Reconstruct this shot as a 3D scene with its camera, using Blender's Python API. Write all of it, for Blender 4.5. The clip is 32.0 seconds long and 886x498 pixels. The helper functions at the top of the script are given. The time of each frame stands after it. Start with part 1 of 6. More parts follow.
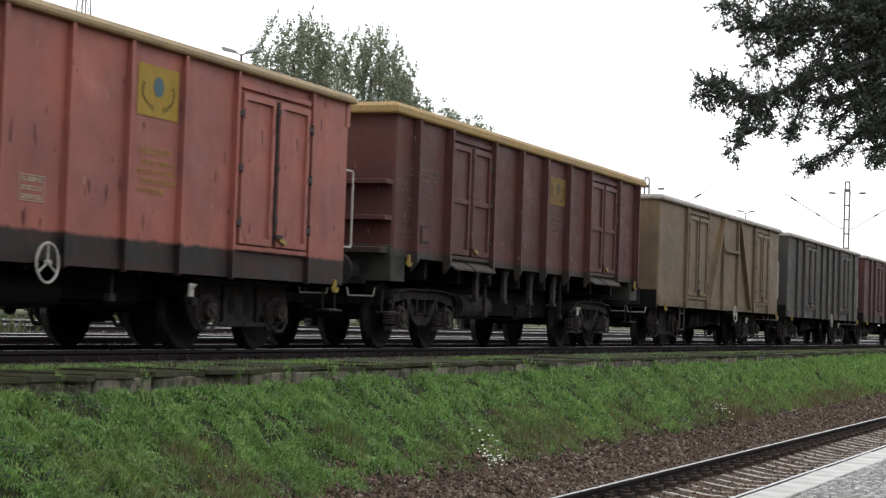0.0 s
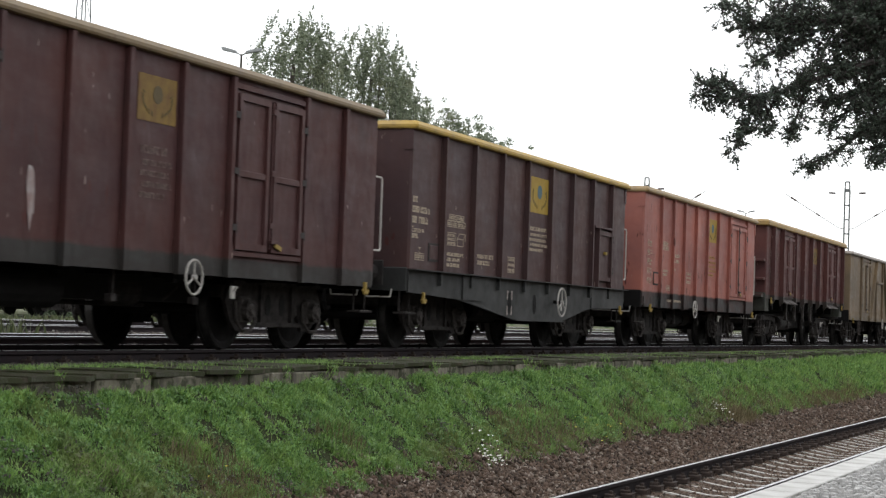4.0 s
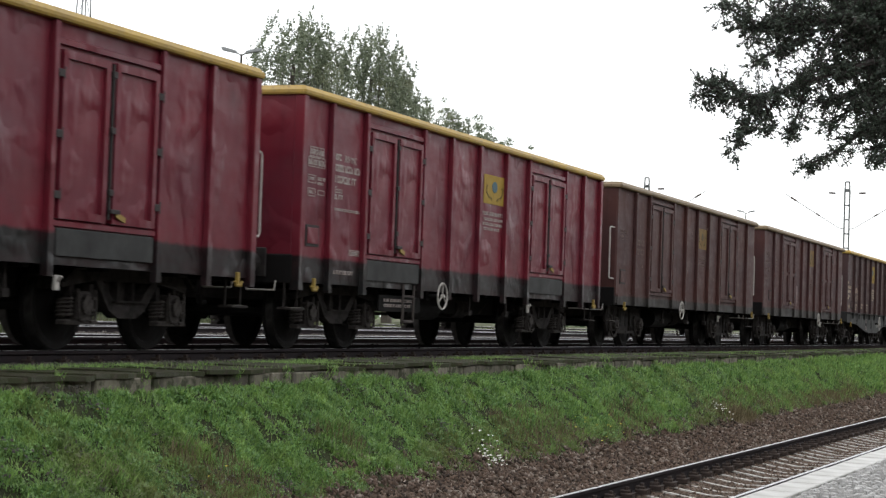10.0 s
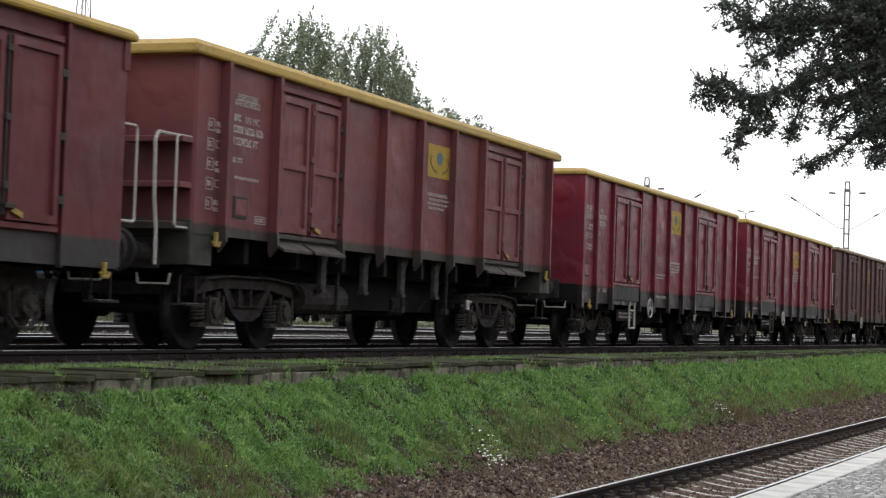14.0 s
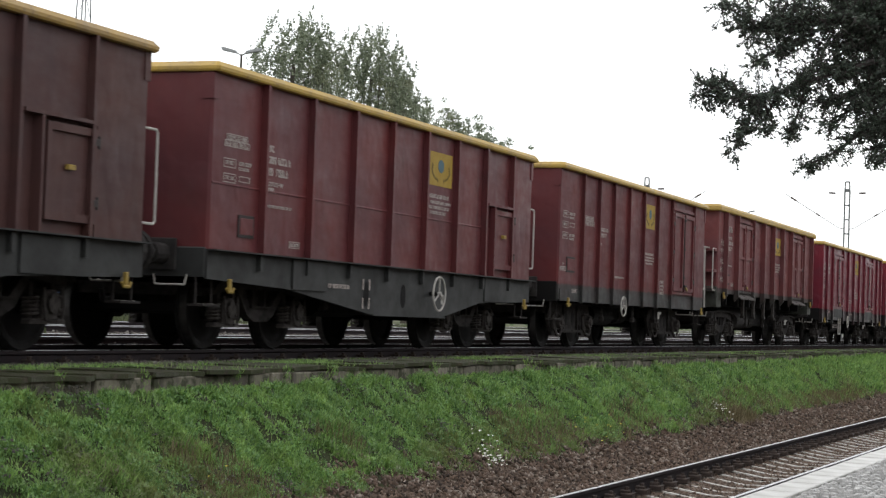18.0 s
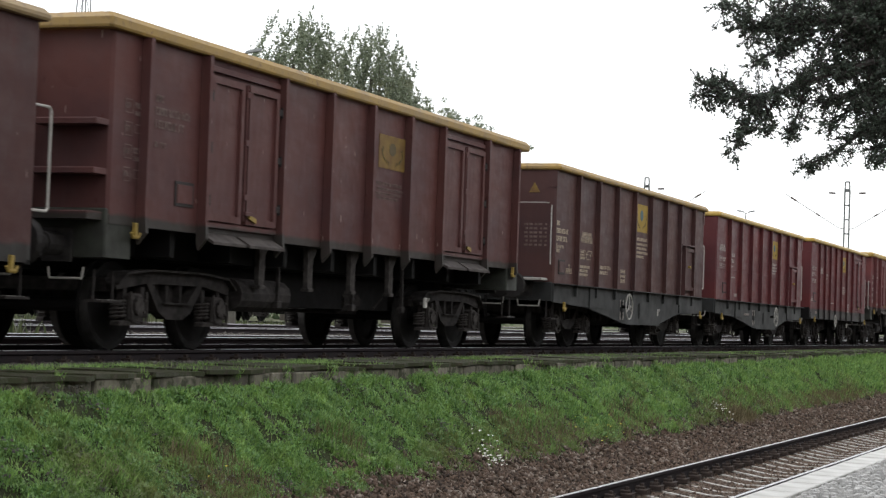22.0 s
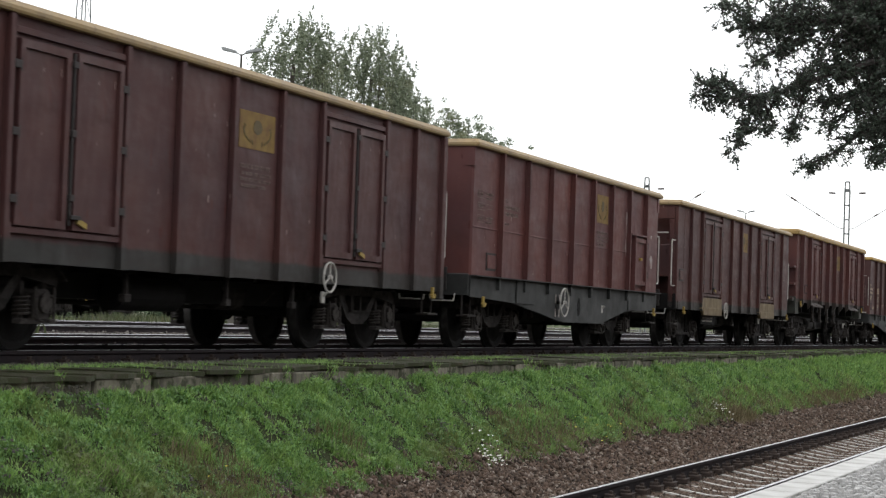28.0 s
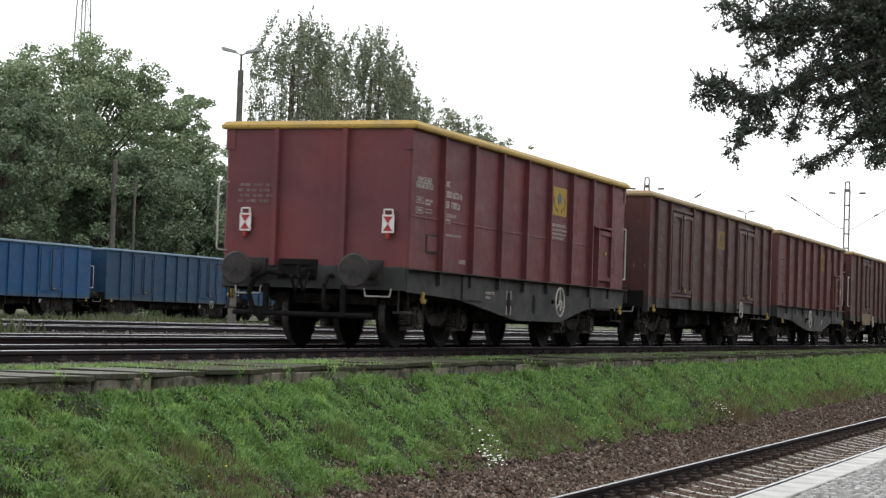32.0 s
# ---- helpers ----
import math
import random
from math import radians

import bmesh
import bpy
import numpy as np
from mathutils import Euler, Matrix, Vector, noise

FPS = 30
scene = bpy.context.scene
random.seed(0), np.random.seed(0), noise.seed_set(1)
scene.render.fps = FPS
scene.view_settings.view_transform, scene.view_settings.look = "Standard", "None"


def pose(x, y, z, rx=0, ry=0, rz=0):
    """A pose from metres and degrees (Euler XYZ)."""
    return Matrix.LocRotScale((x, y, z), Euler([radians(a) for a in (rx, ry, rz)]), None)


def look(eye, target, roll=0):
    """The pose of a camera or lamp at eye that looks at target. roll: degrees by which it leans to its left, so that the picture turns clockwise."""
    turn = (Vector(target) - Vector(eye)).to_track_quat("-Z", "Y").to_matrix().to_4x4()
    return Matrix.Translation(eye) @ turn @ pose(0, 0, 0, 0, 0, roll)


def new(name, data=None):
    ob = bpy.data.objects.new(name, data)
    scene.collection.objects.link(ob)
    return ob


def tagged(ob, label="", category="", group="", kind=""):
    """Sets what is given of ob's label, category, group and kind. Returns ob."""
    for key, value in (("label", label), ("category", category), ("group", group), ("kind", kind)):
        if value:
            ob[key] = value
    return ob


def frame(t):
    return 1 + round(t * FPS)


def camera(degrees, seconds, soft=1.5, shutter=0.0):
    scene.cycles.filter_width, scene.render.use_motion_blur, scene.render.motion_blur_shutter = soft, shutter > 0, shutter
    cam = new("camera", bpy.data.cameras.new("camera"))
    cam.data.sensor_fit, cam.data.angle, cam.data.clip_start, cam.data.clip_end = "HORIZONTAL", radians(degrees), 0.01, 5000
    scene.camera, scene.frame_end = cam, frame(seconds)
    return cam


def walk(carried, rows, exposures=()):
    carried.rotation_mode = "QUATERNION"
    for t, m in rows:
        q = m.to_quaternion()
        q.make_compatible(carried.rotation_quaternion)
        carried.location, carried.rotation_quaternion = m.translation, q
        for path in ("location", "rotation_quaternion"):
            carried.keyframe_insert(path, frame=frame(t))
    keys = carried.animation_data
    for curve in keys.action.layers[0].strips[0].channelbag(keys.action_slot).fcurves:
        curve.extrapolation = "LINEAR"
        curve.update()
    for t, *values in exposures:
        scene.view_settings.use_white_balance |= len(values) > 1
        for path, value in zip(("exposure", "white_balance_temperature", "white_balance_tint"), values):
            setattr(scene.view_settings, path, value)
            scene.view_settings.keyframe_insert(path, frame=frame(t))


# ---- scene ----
# The world: x runs along the rails the way the train goes, y from the platform to the yard, z up from the train's rail head.
cam = camera(26.424, 32.0, soft=1.3, shutter=0.22)
YAW, PITCH = 0.3636, 0.0370
EYE = Vector((0, 0, 0.4352))
AIM = EYE + 30 * Vector((math.cos(PITCH) * math.cos(YAW), math.cos(PITCH) * math.sin(YAW), math.sin(PITCH)))
walk(cam, [(0, look(EYE, AIM, 1.925)), (32, look(EYE, AIM, 1.925))], [(0, 0.46), (32, 0.46)])

# ---- light: an overcast sky with a faint wide sun ----
world = bpy.data.worlds.new("overcast_sky")
scene.world = world
world.use_nodes = True
wn, wl = world.node_tree.nodes, world.node_tree.links
wn.clear()
sky = wn.new("ShaderNodeTexSky")
sky.sky_type, sky.sun_disc = "NISHITA", False
sky.sun_elevation, sky.sun_rotation = radians(52), radians(25)
soft_sky = wn.new("ShaderNodeHueSaturation")
soft_sky.inputs["Saturation"].default_value = 0.25
wl.new(sky.outputs[0], soft_sky.inputs["Color"])
clear_bg = wn.new("ShaderNodeBackground")
clear_bg.inputs[1].default_value = 0.05
wl.new(soft_sky.outputs[0], clear_bg.inputs[0])
cloud_bg = wn.new("ShaderNodeBackground")
cloud_bg.inputs[0].default_value = (0.97, 0.985, 1.0, 1)
cloud_bg.inputs[1].default_value = 0.86
both = wn.new("ShaderNodeAddShader")
wl.new(clear_bg.outputs[0], both.inputs[0])
wl.new(cloud_bg.outputs[0], both.inputs[1])
wout = wn.new("ShaderNodeOutputWorld")
wl.new(both.outputs[0], wout.inputs[0])
sun = new("sun", bpy.data.lights.new("sun", "SUN"))
sun.data.energy, sun.data.angle, sun.data.color = 0.7, radians(25), (1.0, 0.96, 0.9)
# the sky's sun_rotation turns clockwise from +y
sun.matrix_world = look((0, 0, 0), (-math.sin(radians(25)) * math.cos(radians(52)), -math.cos(radians(25)) * math.cos(radians(52)), -math.sin(radians(52))))


# ---- materials ----
class Mat:
    """A node material with a few shortcuts."""

    def __init__(self, name, rough=0.7, metal=0.0, spec=0.4):
        self.m = bpy.data.materials.new(name)
        self.m.use_nodes = True
        self.n, self.l = self.m.node_tree.nodes, self.m.node_tree.links
        self.b = self.n["Principled BSDF"]
        self.b.inputs["Roughness"].default_value = rough
        self.b.inputs["Metallic"].default_value = metal
        self.b.inputs["Specular IOR Level"].default_value = spec
        self.coord = self.n.new("ShaderNodeTexCoord")

    def noise(self, scale, detail=4, stretch=(1, 1, 1), rough=0.6, source="Object"):
        mp = self.n.new("ShaderNodeMapping")
        mp.inputs["Scale"].default_value = stretch
        self.l.new(self.coord.outputs[source], mp.inputs["Vector"])
        t = self.n.new("ShaderNodeTexNoise")
        t.inputs["Scale"].default_value, t.inputs["Detail"].default_value = scale, detail
        t.inputs["Roughness"].default_value = rough
        self.l.new(mp.outputs[0], t.inputs["Vector"])
        return t.outputs["Fac"]

    def ramp(self, fac, lo, hi, a=0.0, b=1.0):
        r = self.n.new("ShaderNodeMapRange")
        for k, v in zip(("From Min", "From Max", "To Min", "To Max"), (lo, hi, a, b)):
            r.inputs[k].default_value = v
        self.l.new(fac, r.inputs["Value"])
        return r.outputs[0]

    def math(self, op, a, b):
        q = self.n.new("ShaderNodeMath")
        q.operation = op
        for i, v in enumerate((a, b)):
            if isinstance(v, (int, float)):
                q.inputs[i].default_value = v
            else:
                self.l.new(v, q.inputs[i])
        return q.outputs[0]

    def mix(self, fac, a, b):
        x = self.n.new("ShaderNodeMix")
        x.data_type = "RGBA"
        for i, v in ((0, fac), (6, a), (7, b)):
            if isinstance(v, tuple):
                x.inputs[i].default_value = (*v, 1)
            elif isinstance(v, (int, float)):
                x.inputs[i].default_value = v
            else:
                self.l.new(v, x.inputs[i])
        return x.outputs[2]

    def axis(self, i, source="Object"):
        s = self.n.new("ShaderNodeSeparateXYZ")
        self.l.new(self.coord.outputs[source], s.inputs[0])
        return s.outputs[i]

    def random(self):
        return self.n.new("ShaderNodeObjectInfo").outputs["Random"]

    def island(self):
        return self.n.new("ShaderNodeNewGeometry").outputs["Random Per Island"]

    def color(self, v):
        self.l.new(v, self.b.inputs["Base Color"])
        return self

    def roughness(self, v):
        self.l.new(v, self.b.inputs["Roughness"])
        return self

    def bump(self, fac, strength=0.3, distance=0.01):
        u = self.n.new("ShaderNodeBump")
        u.inputs["Strength"].default_value, u.inputs["Distance"].default_value = strength, distance
        self.l.new(fac, u.inputs["Height"])
        self.l.new(u.outputs[0], self.b.inputs["Normal"])
        return self


def scaled(c, k):
    return tuple(min(1, v * k) for v in c)


RUST = (0.085, 0.045, 0.032)
GRIME = (0.045, 0.035, 0.032)


def wagon_paint(name, c, rust=0.35, frame_top=None, frame_c=(0.045, 0.048, 0.046), dust=0.3, gloss=0.58, dents=0.35, chips=0.0):
    """Worn sheet paint; frame_top: height under which the frame is painted dark."""
    k = Mat(name, gloss, 0, 0.26)
    big, fine = k.noise(0.7, 4), k.noise(7, 7, rough=0.7)
    streak = k.noise(4, 5, (1, 1, 0.05))
    scuff = k.noise(2.6, 7, (0.5, 1, 1.6), 0.7)
    # the coat has faded to violet in places and turned rusty in others
    violet = tuple(0.86 * v + 0.14 * w for v, w in zip(scaled(c, 0.86), (0.075, 0.055, 0.075)))
    rusty = tuple(v * w for v, w in zip(c, (1.15, 1.04, 0.95)))
    col = k.mix(k.ramp(big, 0.36, 0.66), violet, rusty)
    dusty = tuple(0.6 * v + 0.4 * w for v, w in zip(c, (0.135, 0.092, 0.087)))
    col = k.mix(k.ramp(streak, 0.5, 0.85, 0, dust), col, dusty)
    col = k.mix(k.ramp(streak, 0.22, 0.40, 0.5, 0), col, scaled(c, 0.5))
    col = k.mix(k.ramp(scuff, 0.62, 0.70, 0, 0.16 + 0.25 * dust), col, dusty)
    col = k.mix(k.ramp(fine, 0.70 - 0.09 * rust, 0.75 - 0.06 * rust, 0, 0.35 + 0.5 * rust), col, RUST)
    if chips:   # short upright scratches down to the primer
        nick = k.noise(7, 2, (1.5, 1, 0.42), 0.4)
        col = k.mix(k.ramp(nick, 0.72 - 0.02 * chips, 0.735 - 0.02 * chips, 0, 0.85), col, (0.075, 0.022, 0.018))
        pale = k.noise(8, 2, (1.7, 3, 0.5), 0.4)
        col = k.mix(k.ramp(pale, 0.75, 0.765, 0, 0.6), col, (0.40, 0.32, 0.28))
    if frame_top:
        edge = k.math("ADD", k.axis(2), k.ramp(k.noise(3.5, 5), 0, 1, -0.045, 0.045))
        band = k.mix(k.ramp(scuff, 0.4, 0.7), frame_c, tuple(0.85 * v + 0.15 * w for v, w in zip(frame_c, c)))
        col = k.mix(k.ramp(edge, frame_top - 0.02, frame_top + 0.02), band, col)
    col = k.mix(k.ramp(k.noise(1.7, 6), 0.55, 0.75, 0, 0.28), col, GRIME)
    k.color(col).roughness(k.ramp(scuff, 0.3, 0.7, gloss - 0.12, gloss + 0.14))
    # sheets pushed out by loads, and short upright dents
    dent = k.math("ADD", k.ramp(k.noise(1.6, 2), 0, 1, 0, 1.0), k.ramp(k.noise(2.6, 2, (1.0, 1, 0.85), 0.35), 0.52, 0.72, 0, dents))
    k.bump(k.math("ADD", dent, k.ramp(fine, 0, 1, 0, 0.03)), 0.7, 0.035)
    return k.m


def worn(name, c, c2, rough=0.75, metal=0.0, scale=6, bump=0.25, source="Object", spec=0.35, dist=0.006):
    k = Mat(name, rough, metal, spec)
    f = k.noise(scale, 6, source=source)
    g = k.noise(scale * 7, 4, source=source)
    col = k.mix(k.ramp(f, 0.32, 0.68), c, c2)
    col = k.mix(k.ramp(g, 0.45, 0.75, 0, 0.45), col, scaled(c, 0.55))
    k.color(col).roughness(k.ramp(f, 0.3, 0.7, rough - 0.1, min(1, rough + 0.12)))
    k.bump(g, bump, dist)
    return k.m


def rim_paint(name, c, dirt, rough=0.4):
    k = Mat(name, rough + 0.15, 0, 0.3)
    f, g = k.noise(2.2, 6), k.noise(14, 5)
    col = k.mix(k.ramp(f, 0.4, 0.75, 0, dirt), c, (0.16, 0.125, 0.09))
    col = k.mix(k.ramp(g, 0.56, 0.68, 0, 0.3 + 0.5 * dirt), col, (0.11, 0.07, 0.045))
    return k.color(col).bump(g, 0.3, 0.01).m


RIM_YELLOW = rim_paint("yellow_rim_paint", (0.42, 0.275, 0.057), 0.4)
RIM_DULL = rim_paint("dirty_brown_rim_paint", (0.21, 0.15, 0.08), 0.7)
RIM_TAN = rim_paint("faded_ochre_rim_paint", (0.32, 0.225, 0.11), 0.6)
# lighter than dusty grey alone: the sky's reflection on far rims is mixed in
RIM_GREY = rim_paint("dusty_sky_lightened_grey_rim_paint", (0.32, 0.29, 0.265), 0.6, 0.4)
GREY_SILL = worn("grey_green_frame_paint", (0.034, 0.0355, 0.0345), (0.020, 0.020, 0.020), 0.65, 0, 2.5, 0.2)
YELLOW_SILL = worn("ochre_frame_paint", (0.20, 0.145, 0.075), (0.115, 0.085, 0.05), 0.7, 0, 5, 0.2)
OCHRE_RIM = rim_paint("worn_ochre_rim_paint", (0.34, 0.215, 0.06), 0.6)
GREEN_SILL = worn("grey_green_end_paint", (0.050, 0.054, 0.043), (0.028, 0.028, 0.024), 0.7, 0, 4, 0.25)
BLUE_RIM = rim_paint("chalky_blue_rim_paint", (0.10, 0.17, 0.25), 0.4)
LATCH_IRON = worn("dark_latch_iron", (0.024, 0.021, 0.021), (0.045, 0.036, 0.034), 0.7, 0, 9, 0.3)
# darker than soot itself: the shade under the wagons is in this colour
UNDER = worn("sooty_shaded_running_gear", (0.0055, 0.0050, 0.0050), (0.010, 0.0090, 0.0088), 0.85, 0, 7, 0.4, spec=0.2)
BOGIE = worn("dusty_bogie_steel", (0.040, 0.034, 0.032), (0.012, 0.0105, 0.010), 0.85, 0, 9, 0.5, spec=0.2)
AXLE_STEEL = worn("dusty_axle_box_steel", (0.066, 0.057, 0.053), (0.022, 0.0195, 0.018), 0.85, 0, 14, 0.6, spec=0.2)
BUFFER_STEEL = worn("greasy_buffer_steel", (0.040, 0.036, 0.034), (0.018, 0.016, 0.016), 0.7, 0, 9, 0.3, spec=0.3)
# the wheels' colour likewise includes the shade they stand in
WHEEL = worn("dusted_shaded_wheel_steel", (0.0055, 0.0048, 0.0046), (0.010, 0.0085, 0.008), 0.8, 0.0, 8, 0.3, spec=0.2)
TREAD = worn("polished_wheel_tread", (0.09, 0.086, 0.083), (0.05, 0.047, 0.045), 0.5, 0.8, 12, 0.1)
PALE_STEEL = worn("pale_painted_bar", (0.50, 0.48, 0.45), (0.34, 0.32, 0.29), 0.6, 0, 20, 0.1)
BRASSY = worn("yellow_hook_paint", (0.36, 0.25, 0.05), (0.22, 0.15, 0.045), 0.6, 0, 20, 0.1)
LETTER_OLD = worn("worn_away_lettering", (0.20, 0.145, 0.13), (0.10, 0.065, 0.058), 0.8, 0, 9, 0.05)
LETTER_CREAM = worn("cream_lettering", (0.54, 0.45, 0.34), (0.36, 0.29, 0.22), 0.8, 0, 16, 0.05)
LETTER_TAN = worn("yellowed_lettering", (0.42, 0.25, 0.10), (0.33, 0.17, 0.08), 0.8, 0, 14, 0.05)
SHIELD = worn("dusty_grey_lip", (0.075, 0.062, 0.056), (0.04, 0.032, 0.03), 0.8, 0, 6, 0.3)
SCRAPE = worn("bare_pale_scrape", (0.42, 0.39, 0.38), (0.22, 0.12, 0.11), 0.7, 0, 6, 0.2)
LETTER = worn("faded_white_lettering", (0.50, 0.45, 0.42), (0.30, 0.25, 0.23), 0.8, 0, 18, 0.05)
EMBLEM = worn("yellow_emblem_paint", (0.37, 0.245, 0.03), (0.31, 0.20, 0.035), 0.7, 0, 6, 0.05)
EMBLEM_OLD = worn("faded_yellow_emblem_paint", (0.23, 0.145, 0.03), (0.15, 0.085, 0.04), 0.75, 0, 6, 0.05)
GLOBE = worn("blue_globe_paint", (0.06, 0.12, 0.17), (0.09, 0.15, 0.15), 0.7, 0, 8, 0.05)
GLOBE_OLD = worn("faded_globe_paint", (0.12, 0.085, 0.035), (0.09, 0.075, 0.045), 0.75, 0, 8, 0.05)
LASH = worn("black_dash_paint", (0.075, 0.06, 0.025), (0.12, 0.09, 0.03), 0.7, 0, 8, 0.05)
SIGN_WHITE = worn("white_sign_enamel", (0.72, 0.7, 0.68), (0.6, 0.57, 0.55), 0.5, 0, 9, 0.05)
SIGN_RED = worn("red_sign_enamel", (0.35, 0.03, 0.03), (0.28, 0.03, 0.03), 0.5, 0, 9, 0.05)

PAINT_SPECS = {
    "orange": ("salmon_red_wagon_paint", (0.335, 0.127, 0.103), 0.5, 1.12, (0.014, 0.014, 0.014), 0.15),
    "maroon": ("maroon_wagon_paint", (0.0741, 0.0338, 0.0305), 0.35, None),
    "plum": ("brown_violet_wagon_paint", (0.0654, 0.036, 0.0349), 0.3, None),
    "brown": ("brown_rusted_wagon_paint", (0.0676, 0.0273, 0.0256), 0.45, 1.02, (0.027, 0.026, 0.024), 0.24),
    "umber": ("umber_rusted_wagon_paint", (0.0654, 0.0256, 0.0223), 0.5, 0.98, (0.026, 0.025, 0.023), 0.2),
    "crimson": ("fresh_crimson_wagon_paint", (0.1417, 0.0131, 0.0262), 0.1, 1.12, (0.0085, 0.0092, 0.0092), 0.06),
    "redbrown": ("red_brown_wagon_paint", (0.150, 0.046, 0.048), 0.25, 1.36, (0.035, 0.033, 0.03), 0.22),
    "oldred": ("old_red_brown_wagon_paint", (0.094, 0.0365, 0.033), 0.4, 1.34, (0.036, 0.032, 0.028), 0.28),
    "wine": ("wine_red_wagon_paint", (0.1145, 0.0262, 0.0283), 0.15, None),
    "winefaded": ("faded_wine_red_wagon_paint", (0.133, 0.0382, 0.0425), 0.15, None, GRIME, 0.3),
    "winedark": ("wine_red_dark_frame_paint", (0.1145, 0.024, 0.0262), 0.2, 1.1, (0.032, 0.034, 0.033), 0.2),
    "brick": ("brick_red_wagon_paint", (0.1068, 0.0392, 0.036), 0.3, None),
    "ochre": ("weathered_ochre_wagon_paint", (0.158, 0.122, 0.076), 0.4, 0.98, (0.12, 0.09, 0.055), 0.35),
    "slate": ("slate_green_wagon_paint", (0.0523, 0.0523, 0.0469), 0.4, 0.95, (0.05, 0.046, 0.042), 0.5),
    "blue": ("bright_blue_wagon_paint", (0.004, 0.060, 0.170), 0.25, 0.95, (0.03, 0.06, 0.10), 0.12),
    "teal": ("dark_blue_wagon_paint", (0.007, 0.042, 0.098), 0.4, 0.95, (0.03, 0.05, 0.07), 0.12),
}
GLOSS = {"orange": {"chips": 1.5}, "umber": {"chips": 0.5}, "brown": {"chips": 0.7}, "brick": {"chips": 0.6}, "oldred": {"chips": 0.4}, "plum": {"chips": 0.4}, "crimson": {"gloss": 0.42, "dents": 0.8}, "wine": {"gloss": 0.5}, "redbrown": {"dents": 0.7}}
PAINTS = {k: wagon_paint(*v, **GLOSS.get(k, {})) for k, v in PAINT_SPECS.items()}
# the same paint for doors and plates, which sit above the dark frame
DOOR_PAINTS = {k: wagon_paint(v[0] + "_door", v[1], v[2], None, GRIME, v[5] if len(v) > 5 else 0.3, **GLOSS.get(k, {})) for k, v in PAINT_SPECS.items()}


# ---- mesh helpers ----
class G:
    """Collects vertices and faces of one mesh; a second material goes on faces added after use(1)."""

    def __init__(self):
        self.v, self.f, self.k, self.cur = [], [], [], 0

    def use(self, i):
        self.cur = i
        return self

    def add(self, verts, faces):
        o = len(self.v)
        self.v += [tuple(p) for p in verts]
        self.f += [tuple(o + i for i in q) for q in faces]
        self.k += [self.cur] * len(faces)
        return self

    def box(self, x0, x1, y0, y1, z0, z1, c=0.0):
        """A box; c chamfers all its upright and lengthwise edges a little."""
        if not c:
            return self.add([(x, y, z) for z in (z0, z1) for y in (y0, y1) for x in (x0, x1)],
                            [(0, 2, 3, 1), (4, 5, 7, 6), (0, 1, 5, 4), (2, 6, 7, 3), (0, 4, 6, 2), (1, 3, 7, 5)])
        ring = [(x0 + c, y0), (x1 - c, y0), (x1, y0 + c), (x1, y1 - c), (x1 - c, y1), (x0 + c, y1), (x0, y1 - c), (x0, y0 + c)]
        top = [(x0 + c, y0 + c), (x1 - c, y0 + c), (x1 - c, y0 + c), (x1 - c, y1 - c), (x1 - c, y1 - c), (x0 + c, y1 - c), (x0 + c, y1 - c), (x0 + c, y0 + c)]
        v = [(x, y, z0) for x, y in ring] + [(x, y, z1 - c) for x, y in ring] + [(x, y, z1) for x, y in top]
        f = [tuple(range(7, -1, -1)), tuple(range(16, 24))]
        for i in range(8):
            j = (i + 1) % 8
            f += [(i, j, 8 + j, 8 + i), (8 + i, 8 + j, 16 + j, 16 + i)]
        return self.add(v, f)

    def prism(self, poly, a, b, axis):
        """A polygon drawn out from a to b along an axis: 0 (poly is y,z), 1 (x,z) or 2 (x,y)."""
        n = len(poly)

        def at(p, d):
            return (d, p[0], p[1]) if axis == 0 else (p[0], d, p[1]) if axis == 1 else (p[0], p[1], d)
        v = [at(p, a) for p in poly] + [at(p, b) for p in poly]
        return self.add(v, [tuple(range(n - 1, -1, -1)), tuple(range(n, 2 * n))] + [(i, (i + 1) % n, n + (i + 1) % n, n + i) for i in range(n)])

    def cyl(self, p, q, r, n=12, r2=None, cap=True):
        p, q = Vector(p), Vector(q)
        w = (q - p).normalized()
        u = w.orthogonal().normalized()
        s = w.cross(u)
        r2 = r if r2 is None else r2
        c = [(math.cos(2 * math.pi * i / n), math.sin(2 * math.pi * i / n)) for i in range(n)]
        v = [p + r * (a * u + b * s) for a, b in c] + [q + r2 * (a * u + b * s) for a, b in c]
        f = [(i, (i + 1) % n, n + (i + 1) % n, n + i) for i in range(n)]
        if cap:
            f += [tuple(range(n - 1, -1, -1)), tuple(range(n, 2 * n))]
        return self.add(v, f)

    def pipe(self, pts, r, n=6):
        for a, b in zip(pts, pts[1:]):
            self.cyl(a, b, r, n)
        return self

    def lathe(self, prof, axis_y=True, n=24):
        """prof: (radius, along) pairs turned about the y axis."""
        v, f = [], []
        for r, a in prof:
            v += [(r * math.cos(2 * math.pi * i / n), a, r * math.sin(2 * math.pi * i / n)) for i in range(n)]
        for k in range(len(prof) - 1):
            f += [(k * n + i, k * n + (i + 1) % n, (k + 1) * n + (i + 1) % n, (k + 1) * n + i) for i in range(n)]
        return self.add(v, f)

    def torus(self, c, R, r, n=24, m=6, axis=1):
        v, f = [], []
        for i in range(n):
            a = 2 * math.pi * i / n
            for j in range(m):
                b = 2 * math.pi * j / m
                q = ((R + r * math.cos(b)) * math.cos(a), r * math.sin(b), (R + r * math.cos(b)) * math.sin(a))
